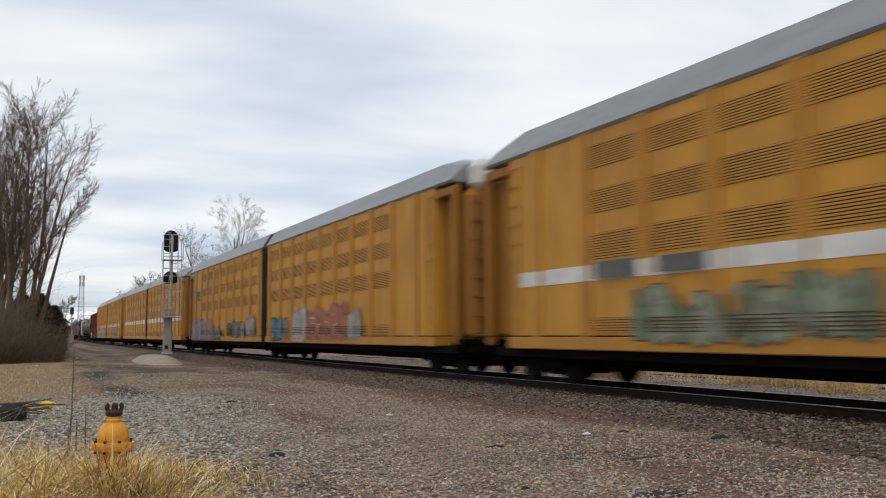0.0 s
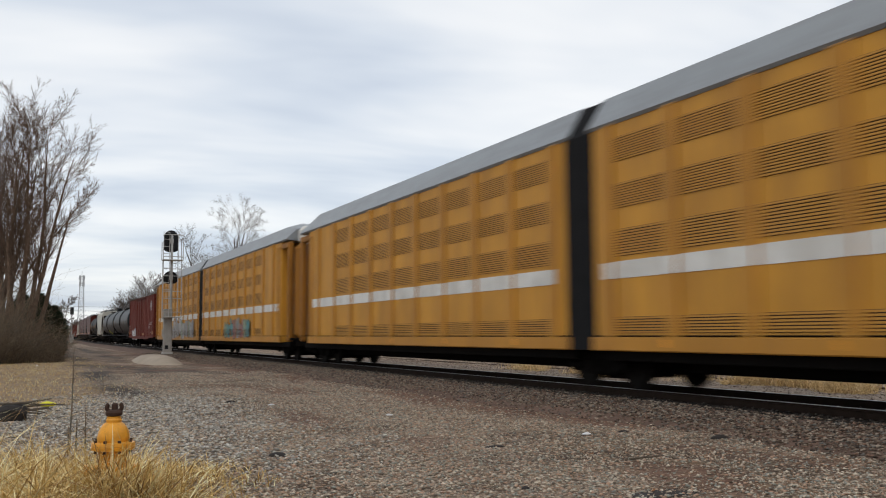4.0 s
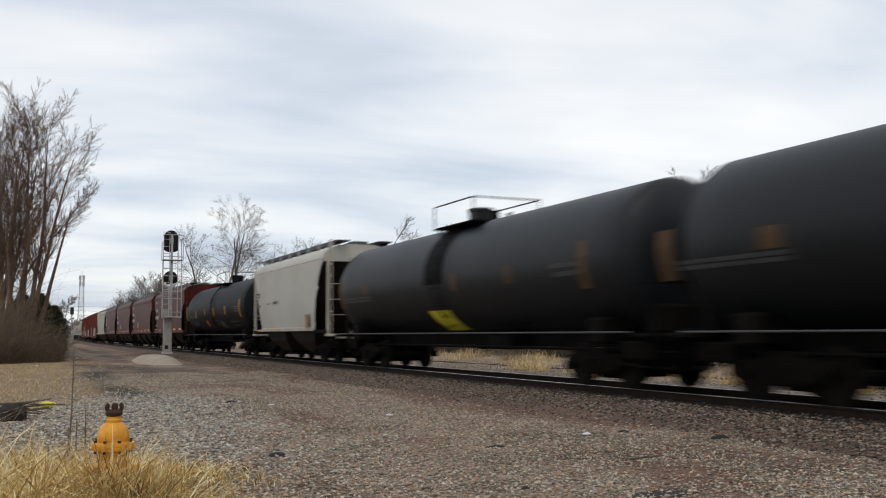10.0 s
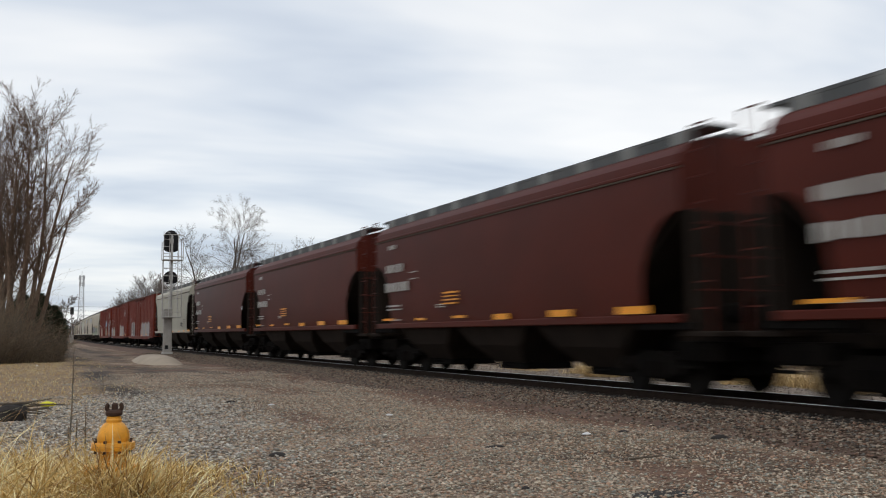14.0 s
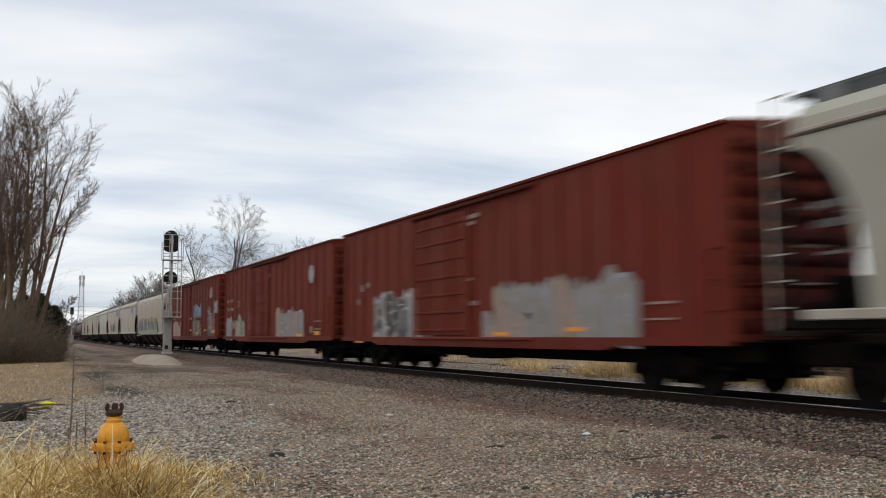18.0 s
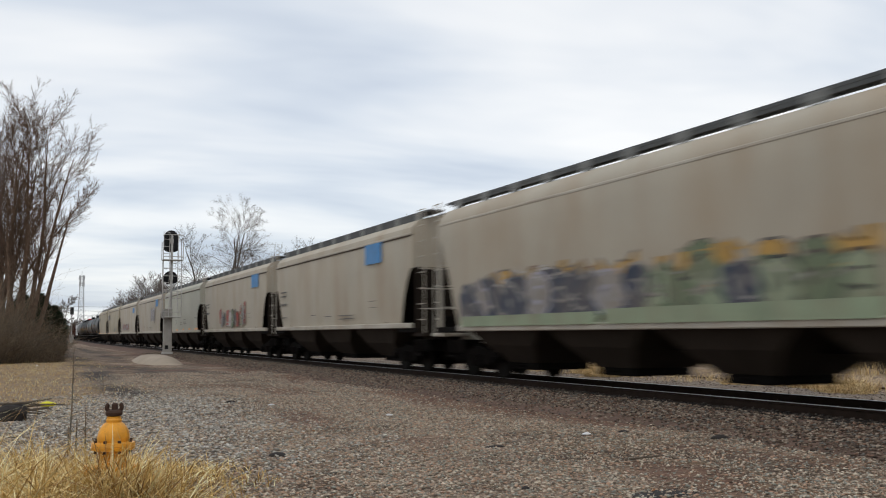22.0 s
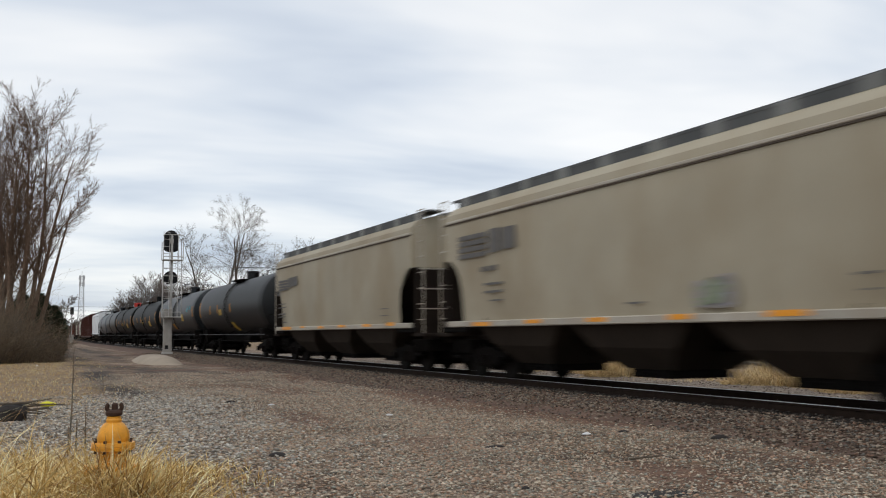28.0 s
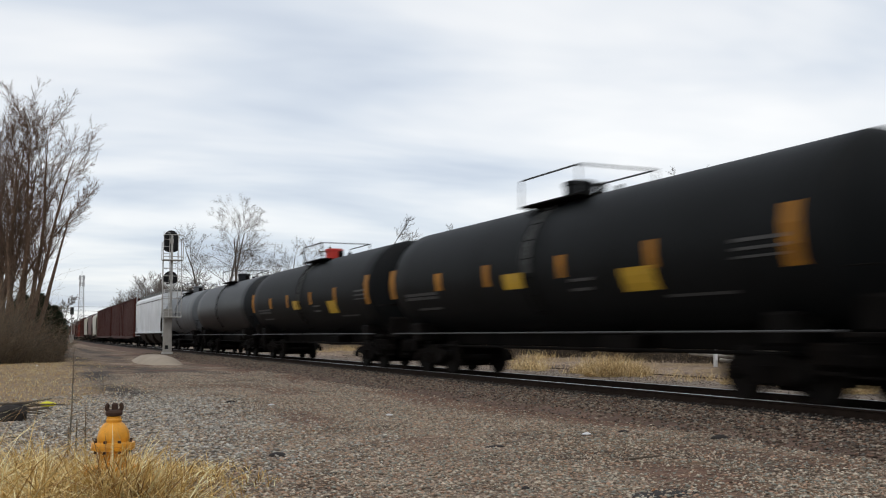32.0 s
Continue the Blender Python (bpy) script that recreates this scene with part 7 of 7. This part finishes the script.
def grow(segs, p, d, length, r, level, rng, o):
    n = o["n"][level]
    step = length / n
    tip = r * o.get("taper", 0.45)
    for i in range(n):
        d = (d + Vector((rng.gauss(0, 1), rng.gauss(0, 1), rng.gauss(0, 1))) * o["wild"] + Vector((0, 0, o["up"]))).normalized()
        e = p + d * step
        if "reach" in o and level > 0:
            wide = abs(0.91 * e.x - 0.415 * e.y)
            if wide > np.interp(e.z, *o["reach"]) * (1 + 0.22 * noise.noise((e.x * 0.6, e.y * 0.6, e.z * 0.6))):
                return
        ra, rb = r + (tip - r) * i / n, r + (tip - r) * (i + 1) / n
        segs.setdefault(min(level, 1), []).append((tuple(p), tuple(e), max(ra, o["thin"]), max(rb, o["thin"])))
        if level + 1 < len(o["n"]) and i >= (o["first"] if level == 0 else 0):
            for _ in range(o["kids"][level]):
                side = d.orthogonal().normalized()
                side.rotate(Matrix.Rotation(rng.uniform(0, 6.283), 3, d))
                a = radians(rng.uniform(*o["angle"]))
                cd = (d * math.cos(a) + side * math.sin(a)).normalized()
                grow(segs, e, cd, length * rng.uniform(*o["ratio"]) * (1 - 0.45 * i / n), rb * o.get("thinner", 0.62), level + 1, rng, o)
        p = e


def bare_tree(name, label, at, height, seed, mat, stems=1, lean=0.12, **opt):
    o = dict(n=(6, 5, 4, 3), kids=(2, 2, 2), first=2, angle=(22, 48), ratio=(0.42, 0.62), wild=0.10, up=0.05, thin=0.008, radius=0.02)
    o.update(opt)
    rng = random.Random(seed)
    segs = {}
    for lx, ly, part_h in o.get("fan", ()):
        grow(segs, Vector((lx * 3, ly * 3, 0)), Vector((lx, ly, 1)).normalized(), height * part_h * 0.76, height * o["radius"], 0, rng, o)
    for k in range(0 if "fan" in o else stems):
        a = rng.uniform(0, 6.283)
        sp = lean * (0.3 if stems == 1 else 1)
        d = Vector((math.cos(a) * sp, math.sin(a) * sp, 1)).normalized()
        off = Vector((math.cos(a), math.sin(a), 0)) * (0.0 if stems == 1 else rng.uniform(0.05, 0.5))
        hh = height * (1 if stems == 1 else rng.uniform(0.7, 1.0))
        grow(segs, off, d, hh * 0.72, hh * o["radius"], 0, rng, o)
    t = tagged(new(name), label, "tree")
    t.matrix_basis = Matrix.Translation(at)
    for lv, nm in ((0, "trunk"), (1, "crown")):
        if lv in segs:
            ob = new(nm, triangles(nm, *tubes(segs[lv], 7 if lv == 0 else 3), mat))
            ob.parent = t
    return t


def foot(x, y):
    return (x, y, ground_height(x, y) - 0.1)


def spread(*leans):
    """Stems that lean sideways to the track by so much, each with its share of the height."""
    return tuple((0.91 * a, -0.415 * a + 0.04 * (-1) ** k, b) for k, (a, b) in enumerate(leans))


BIG = dict(n=(8, 5, 5, 3), kids=(3, 3, 2), first=2, angle=(18, 46), ratio=(0.25, 0.42), wild=0.045, up=0.015, thin=0.006, radius=0.0105, thinner=0.44, taper=0.10, reach=((0, 4.5, 6.2, 8.6, 10.8, 14.7, 16.4, 17.6, 18.6), (1.2, 1.8, 2.4, 4.0, 5.2, 4.8, 4.0, 2.8, 0.5)))
bare_tree("bare_tree", "tall bare multi-stemmed tree with upswept grey-brown branches", foot(-0.25, 62), 18.4, 31, bark_mat, fan=spread((-0.14, 1.0), (-0.06, 0.97), (0.0, 1.0), (0.07, 1.0), (0.14, 1.0), (0.20, 0.90), (0.28, 0.70)), **BIG)
bare_tree("bare_tree", "bare grey-brown tree with dense upright twigs", foot(-1.3, 64), 18.2, 14, bark_mat, fan=spread((-0.10, 1.0), (-0.02, 0.97), (0.07, 1.0), (0.15, 0.9)), **BIG)
bare_tree("bare_tree", "slender bare tree among the taller ones", foot(-0.8, 60.5), 14.6, 37, bark_mat, fan=spread((-0.08, 1.0), (0.04, 0.95), (0.14, 0.86)), **BIG)
MID = dict(n=(6, 5, 5, 4), kids=(2, 2, 3), first=2, angle=(26, 58), ratio=(0.36, 0.52), wild=0.09, up=0.005, thin=0.0065, radius=0.0125, thinner=0.45, taper=0.25)
bare_tree("bare_tree", "pale-barked bare tree beyond the tracks", foot(19.3, 95), 15.9, 23, pale_bark, fan=spread((-0.48, 0.86), (-0.16, 0.98), (0.02, 1.0), (0.18, 0.98), (0.40, 0.66)), **dict(MID, reach=((0, 5, 9, 12, 14, 15.5, 17.2), (4, 5.2, 5.4, 5.0, 3.8, 2.4, 1.2))))
bare_tree("bare_tree", "bare tree with fine grey twigs beyond the tracks", foot(26.6, 98), 12.6, 8, pale_bark, fan=spread((-0.42, 0.85), (-0.14, 1.0), (0.12, 1.0), (0.40, 0.85)), **dict(MID, reach=((0, 5, 8, 10.5, 13.0, 14.5), (4.5, 4.8, 4.8, 4.2, 2.8, 1.0))))
FAR = dict(n=(6, 5, 4, 3), kids=(2, 3, 2), first=1, angle=(24, 55), ratio=(0.30, 0.46), wild=0.08, up=0.015, thin=0.010, radius=0.011, thinner=0.52, taper=0.35)
for x, y, h, sd in ((33.0, 83.3, 14.0, 5), (36.6, 81.5, 12.6, 6), (38.6, 81, 12.9, 7), (41.4, 79.3, 14.0, 12), (43.3, 79, 13.3, 13), (48.3, 76, 15.2, 15), (47.2, 54.5, 15.2, 16), (49.6, 53.5, 15.8, 17), (51.2, 52.8, 15.4, 18), (29.0, 100, 11.0, 19)):
    bare_tree("bare_tree", "bare grey tree far beyond the tracks", foot(x, y), h * 1.02, sd, far_bark, stems=1, **FAR)
GROVE = dict(n=(4, 4, 3, 3), kids=(3, 2, 2), first=0, angle=(25, 60), ratio=(0.5, 0.75), wild=0.14, up=0.03, thin=0.028, radius=0.014)
rg = random.Random(77)
for i, (x, h) in enumerate(((15.5, 7.5), (17.3, 9.0), (19.2, 11.0), (21.0, 12.5), (22.6, 13.6), (24.2, 13.5), (26.0, 13.2), (28.0, 13.6), (30.2, 14.0), (32.5, 13.4), (34.5, 12.5), (37.0, 12.0))):
    bare_tree("bare_tree", "hazy bare tree in the distant grove", foot(x + 2.5, 196 + rg.uniform(-6, 14)), h, 40 + i, far_bark, stems=2, lean=0.3, **GROVE)
for i in range(9):
    bare_tree("bare_tree", "tiny bare tree on the far horizon", foot(9 + i * 8 + rg.uniform(-3, 3), 430 + rg.uniform(-30, 60)), rg.uniform(8, 11), 80 + i, far_bark, stems=2, lean=0.3, **dict(GROVE, thin=0.05, n=(4, 3, 3)))
bare_tree("bare_tree", "small bare tree beside the evergreen", foot(3.0, 84), 6.2, 91, far_bark, **dict(FAR, thin=0.012))


def brush(name, label, at, rx, ry, hgt, count, seed, mat):
    """A thicket: many thin stems that arch and fork."""
    rng, segs = random.Random(seed), []
    for _ in range(count):
        r = math.sqrt(rng.random())
        a = rng.uniform(0, 6.283)
        p = Vector((rx * r * math.cos(a), ry * r * math.sin(a), 0))
        d = Vector((rng.gauss(0, 0.35) + 0.35 * p.x / rx, rng.gauss(0, 0.35) + 0.35 * p.y / ry, 1)).normalized()
        ln = hgt * (1 - 0.72 * r * r) * max(0.25, 0.75 + 1.1 * noise.noise((p.x * 0.9, p.y * 0.5, seed))) * rng.uniform(0.45, 1.1) / 5
        rad = 0.012
        for k in range(5):
            e = p + d * ln
            segs.append((tuple(p), tuple(e), rad, rad * 0.8))
            if rng.random() < 0.8:
                t = (d + Vector((rng.gauss(0, 0.7), rng.gauss(0, 0.7), rng.gauss(0, 0.4)))).normalized()
                segs.append((tuple(e), tuple(e + t * ln * 1.2), rad * 0.7, rad * 0.4))
            d = (d + Vector((rng.gauss(0, 0.25), rng.gauss(0, 0.25), rng.gauss(-0.1, 0.15)))).normalized()
            p, rad = e, rad * 0.85
    ob = new(name, triangles(name, *tubes(segs, 3), mat))
    ob.location = at
    return tagged(ob, label, "brush", kind="stuff")


brush("thicket", "dense tangle of brown leafless brush under the trees", foot(-1.5, 60), 2.2, 4.5, 6.0, 1700, 5, brush_mat)
brush("thicket", "low brown leafless brush at the verge", foot(0.9, 58), 1.5, 3.0, 3.4, 1300, 6, brush_mat)
brush("thicket", "tangled brown brush before the trees", foot(-1.7, 56), 2.0, 2.4, 5.4, 1700, 16, brush_mat)
brush("thicket", "scrubby brown brush beyond the tracks", foot(27, 70), 4.0, 22.0, 2.6, 1800, 8, brush_mat)
brush("thicket", "scrubby brush beyond the side track", foot(30, 28), 5.0, 18.0, 2.0, 1800, 9, brush_mat)
for i in range(14):
    r7 = random.Random(400 + i)
    y = 4 + 5.2 * i + r7.uniform(-1.5, 1.5)
    brush("weed_clump", "tangled brown weeds beyond the side track", foot(22.6 + r7.uniform(0, 4.5), y), r7.uniform(0.4, 1.3), r7.uniform(0.8, 2.0), r7.uniform(0.7, 1.6), 150, 420 + i, brush_mat)
brush("thicket", "low scrub far beyond the tracks", foot(45, 60), 10.0, 40.0, 3.0, 2200, 10, brush_mat)


dark_brush = surface("dark_undergrowth", (0.05, 0.036, 0.026), 0.95, scale=3, bump=0, island=[(0.045, 0.032, 0.023), (0.075, 0.055, 0.038), (0.028, 0.021, 0.016)])
for k in range(7):
    brush("undergrowth", "dark tangled leafless undergrowth behind the side track", foot(25.6 + 0.5 * (k % 3), 7 + 8.2 * k), 1.5, 5.0, 1.9, 750, 500 + k, dark_brush)
brush("straw_bush", "round bush of pale dead grass between the tracks", foot(18.0, 26.6), 0.55, 0.6, 1.25, 420, 91, straw_mat)
brush("straw_bush", "low clump of dead grass between the tracks", foot(18.3, 20.0), 0.5, 0.9, 0.8, 320, 92, straw_mat)
brush("straw_bush", "tangled clump of dead grass between the tracks", foot(18.2, 16.6), 0.5, 0.8, 0.75, 300, 93, straw_mat)


def evergreen(at, hgt, rad, seed):
    rng = random.Random(seed)
    t = tagged(new("evergreen_tree"), "dark green ragged evergreen beside the brush", "tree")
    t.matrix_basis = Matrix.Translation(at)
    Geo().rod((0, 0, 0), (0, 0, hgt * 0.95), 0.12, 0.02).part("trunk", bark_mat, t)
    v, f = [], []
    for i in range(9500):
        z = hgt * (0.05 + 0.95 * rng.random() ** 1.25)
        a = rng.uniform(0, 6.283)
        lobe = 1 + 0.55 * noise.noise((math.cos(a) * 1.6, math.sin(a) * 1.6, z * 0.9))
        r = rad * (1 - (z / hgt) ** 3.2) * lobe * math.sqrt(rng.uniform(0.25, 1.1))
        c = Vector((r * math.cos(a), r * math.sin(a), z))
        d = Vector((math.cos(a), math.sin(a), rng.uniform(-0.2, 0.7))).normalized()
        s = Vector((-math.sin(a), math.cos(a), rng.gauss(0, 0.4))) * 0.085
        ln = rng.uniform(0.22, 0.48)
        k = len(v)
        v += [tuple(c - s), tuple(c + s), tuple(c + d * ln)]
        f.append((k, k + 1, k + 2))
    ob = new("crown", triangles("crown", v, f, conifer_mat))
    ob.parent = t


evergreen(foot(1.35, 75), 4.6, 1.25, 3)
evergreen(foot(2.35, 75.5), 3.7, 0.95, 4)
evergreen(foot(0.2, 76), 4.6, 1.1, 6)


# ---- far things ----
def build_tower(at, hgt):
    t = tagged(new("lattice_tower"), "distant pale lattice communications tower with antennas", "tower")
    t.matrix_basis = Matrix.Translation(at)
    g, w = Geo(), 1.5
    n = 14
    for i in range(n):
        z0, z1 = hgt * i / n, hgt * (i + 1) / n
        a, b = w * (1 - 0.5 * i / n), w * (1 - 0.5 * (i + 1) / n)
        c0 = [(-a, -a, z0), (a, -a, z0), (a, a, z0), (-a, a, z0)]
        c1 = [(-b, -b, z1), (b, -b, z1), (b, b, z1), (-b, b, z1)]
        for k in range(4):
            g.rod(c0[k], c1[k], 0.16, n=4)
            g.rod(c0[k], c1[(k + 1) % 4], 0.09, n=4)
            g.rod(c1[k], c1[(k + 1) % 4], 0.08, n=4)
    g.part("lattice", tower_grey, t)
    for z, s in ((hgt * 0.98, 1.1), (hgt * 0.88, 1.0)):
        g = Geo()
        for k in range(6):
            a = math.pi * k / 3
            g.box((s * math.cos(a), s * math.sin(a), z), (0.4, 0.4, 2.2), 0.05)
            g.rod((0, 0, z), (s * math.cos(a), s * math.sin(a), z), 0.08, n=4)
        g.part("antennas", tower_grey, t)
    Geo().rod((0, 0, hgt), (0, 0, hgt + 2.5), 0.08).part("lightning_rod", tower_grey, t)


build_tower((25.6, 450, -0.3), 28.0)


def build_far_signal(at):
    s = tagged(new("railway_signal"), "far railway signal mast standing beside the track", "railway signal")
    s.matrix_basis = Matrix.Translation(at)
    Geo().rod((0, 0, 0), (0, 0, 7.0), 0.10).part("mast", galvanised, s)
    Geo().box((0, -0.1, 6.5), (0.7, 0.2, 1.5), 0.1).part("signal_head", signal_black, s)
    Geo().box((0, 0, 0.8), (0.9, 0.7, 1.6), 0.05).part("base_case", case_grey, s)


build_far_signal((track(205, -4.0)[0], 205, -0.3))


def build_pole(at, hgt, arms=True):
    p = tagged(new("utility_pole"), "weathered wooden utility pole with crossarm", "utility pole")
    p.matrix_basis = Matrix.Translation(at)
    Geo().rod((0, 0, 0), (0, 0, hgt), 0.16, 0.11, 10).part("pole", wood_grey, p)
    if arms:
        Geo().box((0, 0, hgt - 0.5), (2.6, 0.12, 0.14), 0.02).part("crossarm", wood_grey, p)
        g = Geo()
        for x in (-1.2, -0.5, 0.5, 1.2):
            g.rod((x, 0, hgt - 0.43), (x, 0, hgt - 0.25), 0.05)
        g.part("insulators", galvanised, p)
    return p


build_pole(foot(30.3, 95.6), 10.6)
wires = Geo()
for k in range(3):
    z = 9.5 + 1.4 * k
    pts = [Vector((-30 + 160 * i / 16, 330, z - 2.0 * math.sin(math.pi * i / 16))) for i in range(17)]
    wires.pipe(pts, 0.05, 4)
tagged(new("overhead_wires", wires.mesh("overhead_wires", wire_dark)), "thin dark overhead wires crossing in the distance", "wires")
for x in (-30, 130):
    build_pole((x, 330, -0.4), 12.6)


# ---- small things ----
def weed(at, hgt, seed):
    segs = {}
    rng = random.Random(seed)
    grow(segs, Vector((0, 0, 0)), Vector((0.02, 0, 1)), hgt, 0.012, 0, rng, dict(n=(10, 3), kids=(1,), first=1, angle=(15, 35), ratio=(0.08, 0.16), wild=0.02, up=0.05, thin=0.003))
    all_s = segs.get(0, []) + segs.get(1, [])
    ob = new("dead_weed", triangles("dead_weed", *tubes(all_s, 4), brush_mat))
    ob.location = at
    return tagged(ob, "thin dry brown weed stalk standing in the grass", "weed")


weed((0.63, 12.7, ground_height(0.63, 12.7)), 1.25, 3)
for x, y, h, sd in ((0.70, 12.5, 0.42, 11), (0.82, 12.7, 0.5, 12), (0.60, 12.3, 0.34, 13), (0.3, 9.6, 0.34, 14)):
    weed((x, y, ground_height(x, y)), h, sd)


def lump(name, label, at, size, mat, seed, category):
    g = Geo()
    rings = []
    for j, (r, z) in enumerate(((0.6, -0.3), (1.0, 0.05), (0.85, 0.45), (0.45, 0.8), (0.1, 0.95))):
        rings.append([(size[0] * r * math.cos(a) * (1 + 0.35 * noise.noise((math.cos(a) * 2, math.sin(a) * 2, seed + j))), size[1] * r * math.sin(a) * (1 + 0.3 * noise.noise((math.cos(a) * 2, math.sin(a) * 2, seed + 9 + j))), size[2] * z) for a in [2 * math.pi * i / 12 for i in range(12)]])
    ob = new(name, g.loft(rings).mesh(name, mat, 40))
    ob.location = at
    return tagged(ob, label, category)


def lay(x, y, dz=0.0):
    return (x, y, ground_height(x, y) + dz)


log = tagged(new("fallen_log"), "dark rotting stump and broken limbs lying in the gravel", "log")
log.matrix_basis = Matrix.Translation(lay(-0.03, 18.3, 0.13))
gl = Geo()
rings = []
for i in range(8):
    x = -0.22 + 0.44 * i / 7
    fat = (0.75, 1.0, 1.05, 0.95, 1.0, 0.9, 0.85, 0.6)[i]
    rings.append([(x, 0.17 * fat * math.cos(a) * (1 + 0.5 * noise.noise((x * 5, a, 1))), 0.19 * fat * math.sin(a) * (1 + 0.45 * noise.noise((x * 5, a, 4)))) for a in [2 * math.pi * k / 14 for k in range(14)]])
gl.loft(rings).part("stump", black_lump, log)
for k in range(13):
    rk = random.Random(60 + k)
    p = Vector((rk.uniform(-0.5, 0.25), rk.uniform(-0.1, 0.25), rk.uniform(0.0, 0.2)))
    e = p + Vector((rk.uniform(0.3, 0.85), rk.uniform(-0.15, 0.2), rk.uniform(-0.15, 0.08)))
    e.z = max(e.z, -0.1)
    Geo().rod(p, e, 0.022, 0.008, 6).part("broken_limb", wood_grey, log)
lump("yellow_scrap", "crumpled bright yellow plastic scrap beside the log", lay(0.56, 19.6, 0.14), (0.17, 0.07, 0.08), plastic_yellow, 3, "litter")
lump("tan_bag", "pale tan crumpled bag beside the log", lay(-0.75, 17.6, 0.02), (0.2, 0.15, 0.2), concrete, 5, "litter")
for at, sz in (((2.87, 11.1), (0.12, 0.10, 0.05)), ((5.7, 10.9), (0.15, 0.08, 0.025)), ((8.85, 10.25), (0.15, 0.08, 0.06)), ((4.3, 20.7), (0.12, 0.07, 0.05)), ((5.45, 7.05), (0.38, 0.2, 0.012)), ((4.45, 7.9), (0.05, 0.04, 0.03)), ((8.2, 11.6), (0.10, 0.06, 0.03))):
    lump("dirt_clod", "dark clod of earth lying on the gravel", lay(*at), (*sz,), black_lump, at[0], "clod")
for at in ((7.5, 11.5), (0.9, 50.0), (4.9, 19.5), (6.2, 16.0)):
    lump("paper_scrap", "small scrap of white litter on the gravel", lay(*at, 0.01), (0.07, 0.05, 0.03), litter_white, at[1], "litter")
stick = Geo().rod((-0.22, 0, 0.03), (0.2, 0.05, 0.035), 0.014, 0.009).rod((0.05, 0.02, 0.035), (0.2, -0.06, 0.05), 0.008, 0.005)
st = tagged(new("dead_stick", stick.mesh("dead_stick", wood_grey)), "short forked dead stick lying on the gravel", "stick")
st.location = lay(6.65, 8.97)
for i in range(26):
    r8 = random.Random(200 + i)
    y = 7 + 18 * r8.random() ** 1.5
    x = r8.uniform(1.5, 0.8 * y if y < 11 else 8.8)
    a = r8.uniform(0, 6.28)
    s = r8.uniform(0.025, 0.06)
    g = Geo().loft([[(-s, 0, 0.01), (0, -s * 0.5, 0.02), (s, 0, 0.03), (0, s * 0.5, 0.015)], [(-s, 0, 0.013), (0, -s * 0.5, 0.024), (s, 0, 0.034), (0, s * 0.5, 0.019)]])
    lf = tagged(new("dead_leaf", g.mesh("dead_leaf", leaf_brown)), "curled brown dead leaf on the gravel", "leaf")
    lf.location, lf.rotation_euler = lay(x, y), (0, 0, a)
# stuff lying past the side track: a white marker post, old ties, a leaning board
post = tagged(new("marker_post"), "short white painted marker post past the side track", "post")
post.matrix_basis = Matrix.Translation((23.5, 27.3, ground_height(23.5, 27.3)))
Geo().box((0, 0, 0.35), (0.14, 0.10, 0.9), 0.015).part("post", litter_white, post)
grey_board = surface("bleached_board", (0.24, 0.215, 0.185), 0.9, scale=6, dark=0.55, light=1.3, bump=0.4, rnd=0.3)
tie_me = Geo().box((0, 0, 0), (2.3, 0.22, 0.10), 0.02).mesh("old_tie", grey_board)
for k, (x, y) in enumerate(((24.3, 26.3), (24.9, 25.6), (24.0, 25.2), (25.2, 26.6), (24.6, 24.5), (25.4, 24.9), (23.9, 27.5), (24.6, 33.5))):
    o = tagged(new("discarded_tie", tie_me), "discarded bleached wooden board tipped in the weeds", "board", "discarded boards")
    o.location, o.rotation_euler = (x, y, ground_height(x, y) + 0.10 + 0.13 * (k % 4)), (0.15 * (-1) ** k, 0.10 - 0.07 * (k % 3), -0.9 + 0.25 * (k % 4))
sheet = tagged(new("leaning_sheet", Geo().box((0, 0, 0.34), (1.7, 0.05, 0.75), 0.01).mesh("leaning_sheet", grey_board)), "pale weathered sheet leaning in the brush", "sheet")
sheet.location, sheet.rotation_euler = (26.0, 23.6, ground_height(26.0, 23.6)), (-0.2, 0, -0.75)


# ---- what moves: every wagon rolls along the bend and past the camera ----
def motions():
    turn = math.degrees(SPEED / 0.457) / FPS
    keyed = {}
    for ob in [o for o in scene.objects if o.name.split(".")[0] == "wheelset"]:
        d = round(ob.location.y, 2)
        if d not in keyed:
            walk(ob, [(k / FPS, pose(0, d, 0.457, (turn * k) % 360.0)) for k in range(32 * FPS + 1)])
            keyed[d] = ob.animation_data.action
        else:
            # all wheelsets roll alike, on one set of keys for each axle
            ob.rotation_mode = "QUATERNION"
            ob.animation_data_create()
            ob.animation_data.action = keyed[d]
            ob.animation_data.action_slot = keyed[d].slots[0]
    for car, s0 in TRAIN:
        rows = []
        for k in range(17):
            t = 2.0 * k
            x, y, a = track(s0 - SPEED * t)
            rows.append((t, pose(x, y, 0, 0, 0, -math.degrees(a))))
        walk(car, rows)


motions()
